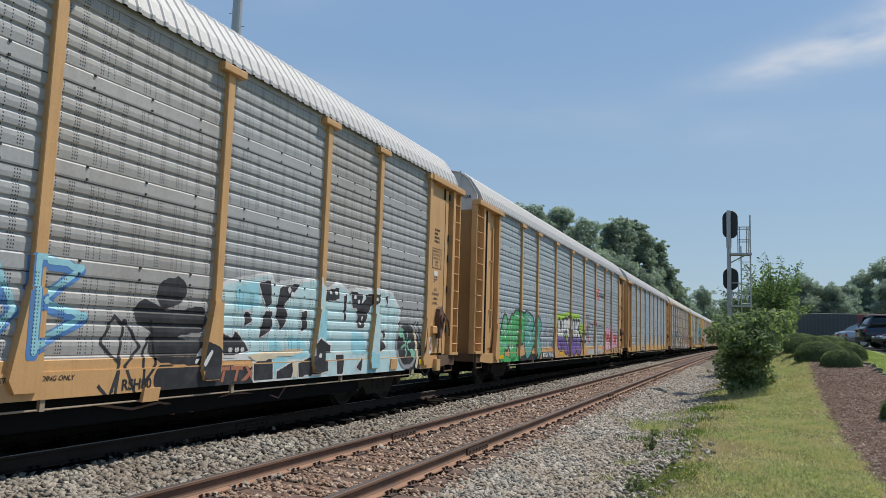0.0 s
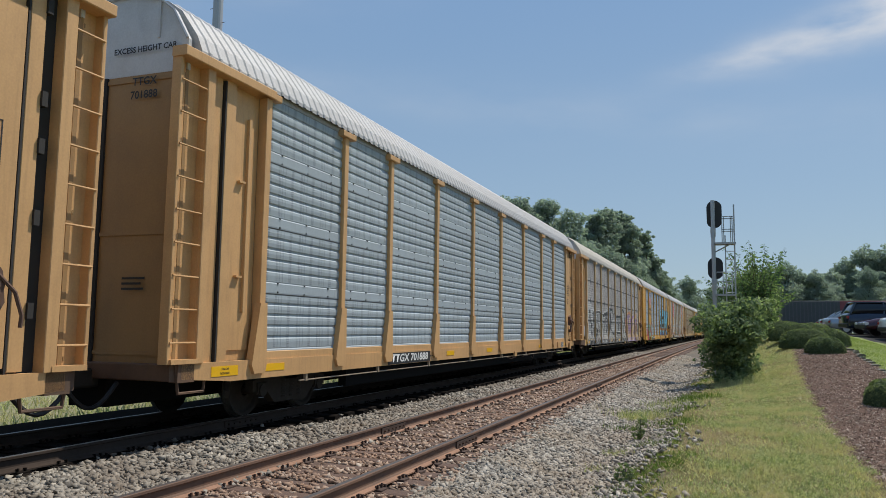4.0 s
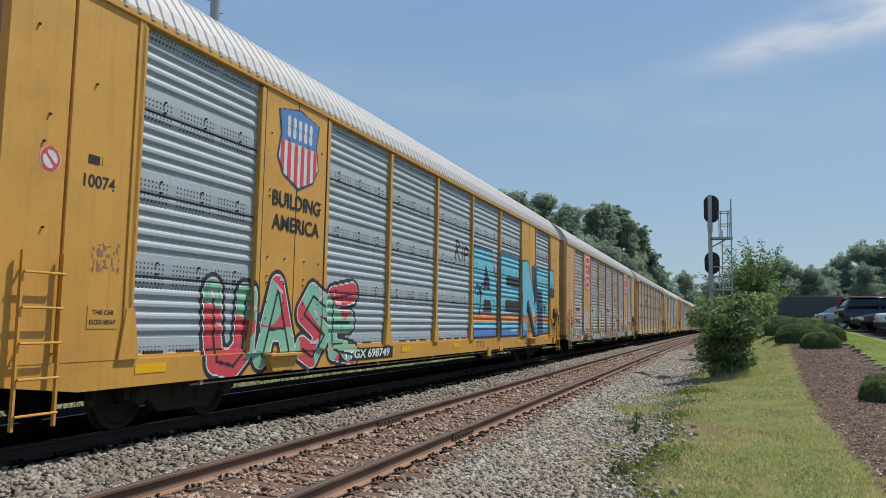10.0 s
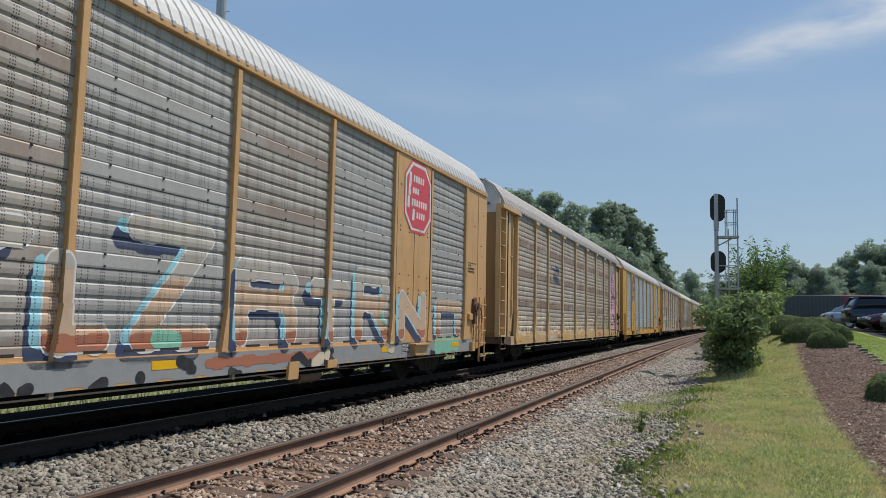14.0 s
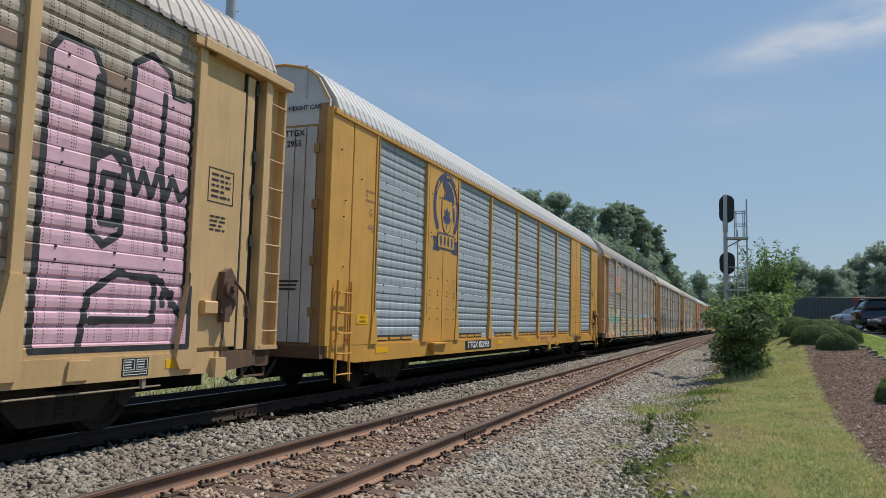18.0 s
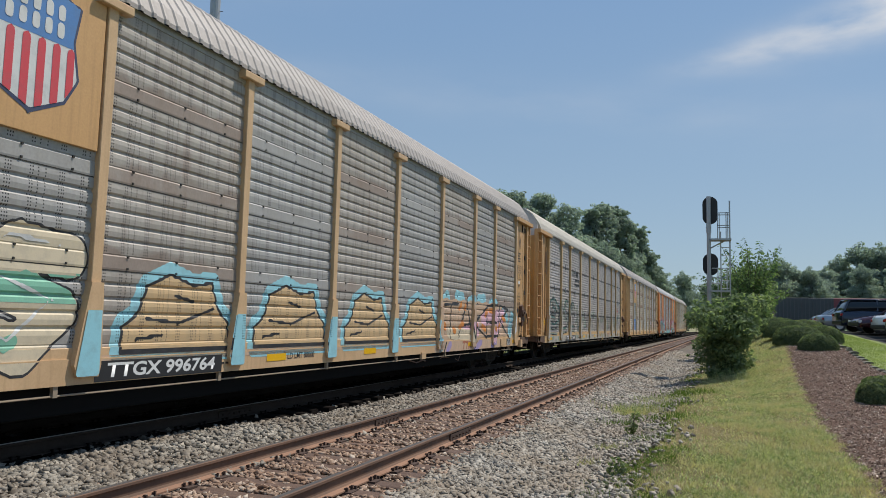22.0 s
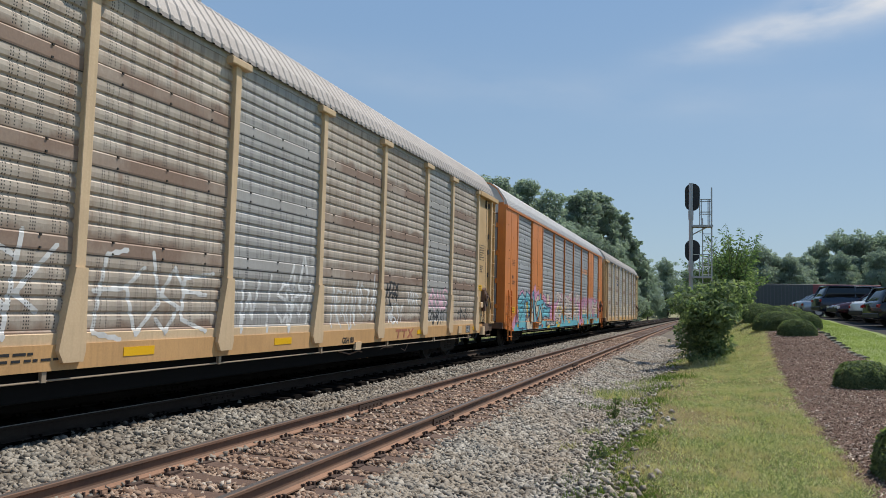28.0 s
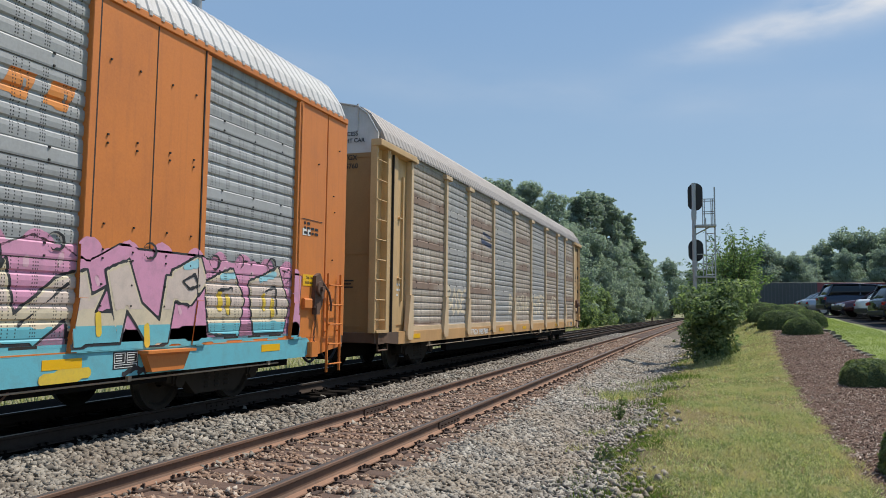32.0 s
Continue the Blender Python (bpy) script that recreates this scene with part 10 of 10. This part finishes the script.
graffiti(c, 2, [(M["sp_black"], cyan_ + cream_, 0.03), (M["sp_sky"], [((-11.3, 0.8), (-11.2, 1.85), (-10.5, 2.0), (-9.9, 1.75), (-9.1, 1.7), (-9.0, 0.9))], 0.0), (M["sp_brown"], [((-10.9, 1.8), (-10.2, 1.8), (-10.2, 1.0), (-10.9, 1.0)), ((-9.84, 1.79), (-9.44, 1.8), (-9.42, 1.43), (-9.52, 1.1), (-9.87, 1.14), (-9.73, 1.37)), ((-8.3, 1.6), (-7.8, 1.6), (-7.8, 1.1), (-8.1, 1.0)), ((-6.5, 1.6), (-5.9, 1.55), (-5.3, 1.2), (-6.4, 1.2))], 0.0),
                (M["sp_yellow"], [[(y, 1.72), (y + 0.02, z)] for y, z in ((-10.75, 1.2), (-10.55, 1.1), (-10.3, 1.2), (-9.75, 1.5), (-9.6, 1.25), (-8.15, 1.3), (-7.95, 1.2), (-6.3, 1.3), (-6.05, 1.25))], 0.045), (M["sp_cyan"], cyan_, 0.0), (M["sp_cream"], cream_, 0.0), (M["sp_sky"], [[(-11.1, 1.9), (-10.6, 2.03), (-10.1, 1.88)], [(-9.7, 2.08), (-9.3, 1.95)], [(-8.72, 2.0), (-8.5, 1.4), (-8.35, 1.0)], [(-6.6, 1.5), (-6.2, 1.72)]], 0.05),
                (M["sp_navy"], [list(b) + [b[0]] for b in cyan_ + cream_], 0.022), (M["sp_black"], star_, 0.115), (M["sp_cyan"], star_, 0.08), (M["sp_navy"], [[(-11.2, 1.2), (-10.9, 1.7), (-10.4, 1.85), (-10.1, 1.6), (-10.5, 1.35), (-11.0, 1.0)], [(-10.3, 2.05), (-10.0, 1.5), (-9.6, 1.0), (-9.2, 1.5)], [(-6.6, 1.2), (-6.3, 1.6), (-5.6, 1.5)], [(-5.3, 1.3), (-4.9, 1.5)]], 0.02), (M["sp_black"], [[(-8.68 + 0.04 * i + 0.08 * math.cos(i * 1.5), 1.85 - 0.035 * i + 0.05 * math.sin(i * 1.5)) for i in range(26)], [(-10.9, 1.55), (-10.3, 1.6)], [(-9.4, 1.2), (-9.1, 0.8)], [(-7.4, 1.4), (-7.3, 0.9)]], 0.012), (M["sp_blue"], [[(-8.15, 1.1), (-8.12, 1.1)]], 0.09)], "turquoise, cream and yellow wildstyle graffiti with a star", rough=0.6)
lines_ = word_strokes("ZARENS", -3.4, 3.6, 1.1, 2.2, 107, 0.25, 0.1, 0.02)
graffiti(c, 2, [(M["sp_pink"], [[(-4.0, 1.3), (-2.2, 2.1), (0.2, 2.0), (3.2, 2.0)], [(3.6, 1.1), (4.6, 1.2), (4.6, 1.9)], [(3.7, 1.9), (6.0, 1.95), (8.2, 2.0), (11.6, 1.95)]] + [[(3.9 + i * 0.62, 2.05 + 0.08 * math.sin(i * 2.1)), (3.95 + i * 0.62, 2.1)] for i in range(13)], 0.2), (M["sp_cyan"], [[(-3.5, 1.1), (3.6, 1.1)], [(5.0, 1.1), (11.6, 1.15)]], 0.12), (M["sp_black"], lines_, 0.185), (M["sp_blush"], lines_, 0.165), (M["sp_yellow"], blobs(-3, 3.4, 1.1, 1.7, 6, 8), 0.08), (M["sp_black"], [[(y + 0.05, z - 0.06) for y, z in li] for li in lines_], 0.016), (M["sp_white"], [[(y - 0.05, z + 0.09) for y, z in li] for li in lines_], 0.02)], "peach, pink and turquoise wildstyle graffiti", rough=0.8)
puff_ = [((3.5, 2.05), (3.9, 2.12), (4.3, 2.05), (4.9, 2.02), (5.5, 2.1), (5.9, 2.08), (6.33, 2.24), (6.7, 2.15), (7.0, 2.0), (7.5, 2.23), (8.2, 2.2), (9.0, 2.2), (9.7, 2.15), (10.4, 2.22), (11.0, 2.15), (11.8, 2.05), (11.7, 1.05), (4.9, 1.1), (4.5, 0.98), (3.8, 1.0), (3.5, 1.6))]
onie_ = [((4.92, 1.13), (4.96, 1.66), (5.15, 1.78), (5.32, 1.62), (5.48, 1.48), (5.91, 2.1), (5.95, 1.77), (5.65, 1.12)), ((5.7, 1.15), (6.0, 1.95), (6.12, 1.38), (6.63, 1.79), (7.0, 1.9), (7.1, 1.6), (6.4, 1.1)), ((6.8, 1.5), (7.3, 1.72), (7.15, 1.43), (7.4, 1.43), (7.55, 1.1), (6.85, 1.06)), ((7.3, 1.92), (7.66, 2.05), (7.9, 1.55), (8.25, 1.3), (8.35, 1.9), (8.58, 1.9), (8.4, 1.05), (8.05, 1.03), (7.65, 1.49), (7.55, 1.08)), ((8.35, 1.6), (8.45, 1.98), (9.0, 2.2), (9.18, 1.86), (8.85, 1.55)), ((9.2, 1.86), (9.85, 2.08), (10.16, 1.63), (10.04, 1.1), (9.33, 1.15)), ((10.3, 1.9), (11.1, 2.16), (11.47, 1.57), (11.31, 1.12), (10.45, 1.12))]
rings_ = [[(a + 0.12 * math.cos(t), b + 0.1 * math.sin(t)) for t in np.linspace(0, 6.28, 11)] for a, b in ((3.8, 2.15), (4.3, 2.18), (4.8, 2.1), (5.3, 2.15), (6.6, 2.2), (8.0, 2.2), (9.4, 2.15), (10.0, 2.2), (10.9, 2.2), (11.4, 2.05))]
graffiti(c, 2, [(M["sp_black"], puff_, 0.02), (M["sp_pink"], puff_, 0.0), (M["sp_rose"], [[(y + 0.03 * math.sin(9 * y), z), (y, z + 0.06)] for y, z in [q[0] for q in blobs(3.7, 11.6, 1.2, 2.0, 77, 40)]], 0.035, puff_, -0.04), (M["sp_black"], onie_, 0.035), (M["sp_cream"], onie_, 0.0), (M["sp_blush"], [[(4.7, 1.75), (11.6, 1.8)]], 0.3, onie_, -0.03), (M["sp_cyan"], [[(4.7, 1.1), (11.6, 1.12)]], 0.17, onie_, 0.0), (M["sp_sky"], [[(5.9, 2.0), (5.75, 1.7)], [(8.7, 2.05), (8.95, 2.1)], [(9.6, 1.95), (9.9, 1.98)], [(10.6, 1.95), (11.0, 2.05)]], 0.05, onie_, 0.0), (M["sp_yellow"], [[(y, z), (y + 0.02, z - 0.2)] for y, z in ((5.1, 1.55), (5.25, 1.5), (7.2, 1.4), (8.0, 1.25), (9.55, 1.7), (9.75, 1.65), (10.7, 1.7), (10.95, 1.6))], 0.05), (M["sp_black"], [[(8.65, 1.85), (8.9, 1.95), (9.0, 1.8), (8.8, 1.75), (8.65, 1.85)], [(9.5, 1.75), (9.85, 1.8), (9.8, 1.4)], [(10.65, 1.75), (11.05, 1.85), (11.1, 1.4)], [(5.05, 1.6), (5.35, 1.3)], [(6.2, 1.3), (6.8, 1.75)]] + rings_, 0.014)], "cream and turquoise graffiti letters on pink bubbles", rough=0.6)
graffiti(c, 2, [(M["sp_cyan"], [[(-11.9, 0.84), (3.4, 0.84)], [(5.4, 0.84), (12.0, 0.84)]], 0.17), (M["sp_pink"], [[(3.6, 0.84), (4.8, 0.84)], [(-12.1, 0.9), (-11.6, 1.2)]], 0.17), (M["sp_peach"], [[(-9.4, 0.75), (-8.0, 0.85)]], 0.14), (M["sp_black"], blobs(-11, 11.5, 0.64, 0.9, 41, 18), 0.035), (M["sp_yellow"], [[(-3.2, 0.7), (-2.6, 0.75)], [(-5.6, 0.7), (-5.2, 0.75)], [(6.5, 0.72), (7.1, 0.76)]], 0.07), (M["sp_rust"], [[(-6.9, 0.75), (-6.7, 0.8)], [(-2.5, 0.9), (-2.2, 0.9)]], 0.07)], "turquoise sprayed sill", rough=1.0)
number_board(c, "TTGX 693297", -6.05, -3.6)
end_marks(c, ("TTGX", "93297"), 4.95)
bars(c, 11.8, 2.9, 1, 0.35, 0.14, M["white"], 1.508, 0.85)
warning(c, 11.85, 12.3, 1.9, 2.1, 1.507)

# last car
c = BUILT[11]
end_marks(c, ("TTGX", "985760"), 4.95, one_line=False)
for i, (a, b) in enumerate(((-8.8, -7.2), (-2.0, 1.2), (1.6, 4.1), (4.5, 6.8))):
    graffiti(c, 1, [(M["sp_cream"], word_strokes(("BOSE", "BASSHE", "NERFS", "WAST")[i], a, b, 1.45, 2.1, 120 + i, 0, 0.15, 0.08), 0.05)], "faded white lettered tag", "graffiti_tag")
graffiti(c, 1, [(M["sp_navy"], [((-5.6, 3.62), (-5.6, 3.78), (-4.4, 3.66), (-4.4, 3.5)), ((-5.4, 3.9), (-5.4, 4.0), (-4.5, 3.92), (-4.5, 3.8))], 0.0)], "faded dark emblem of plain bars", "emblem")
bars(c, -12.4, 2.1, 3, 0.4, 0.12, M["sp_white"], 1.404)
number_board(c, "TTGX 985760", -7.0, -4.8, back=None)


# ---- movement ----
def motions():
    for car, k in TRAIN:
        rows = []
        for i in range(33):
            s = S_START + k * CAR_STEP + CAR_STEP / 2 - SPEED * i + float(np.interp(i, [a for a, b in SLACK], [b for a, b in SLACK]))
            rows.append((float(i), car_pose(s)))
        walk(car, rows)
    spin_wheels()


motions()
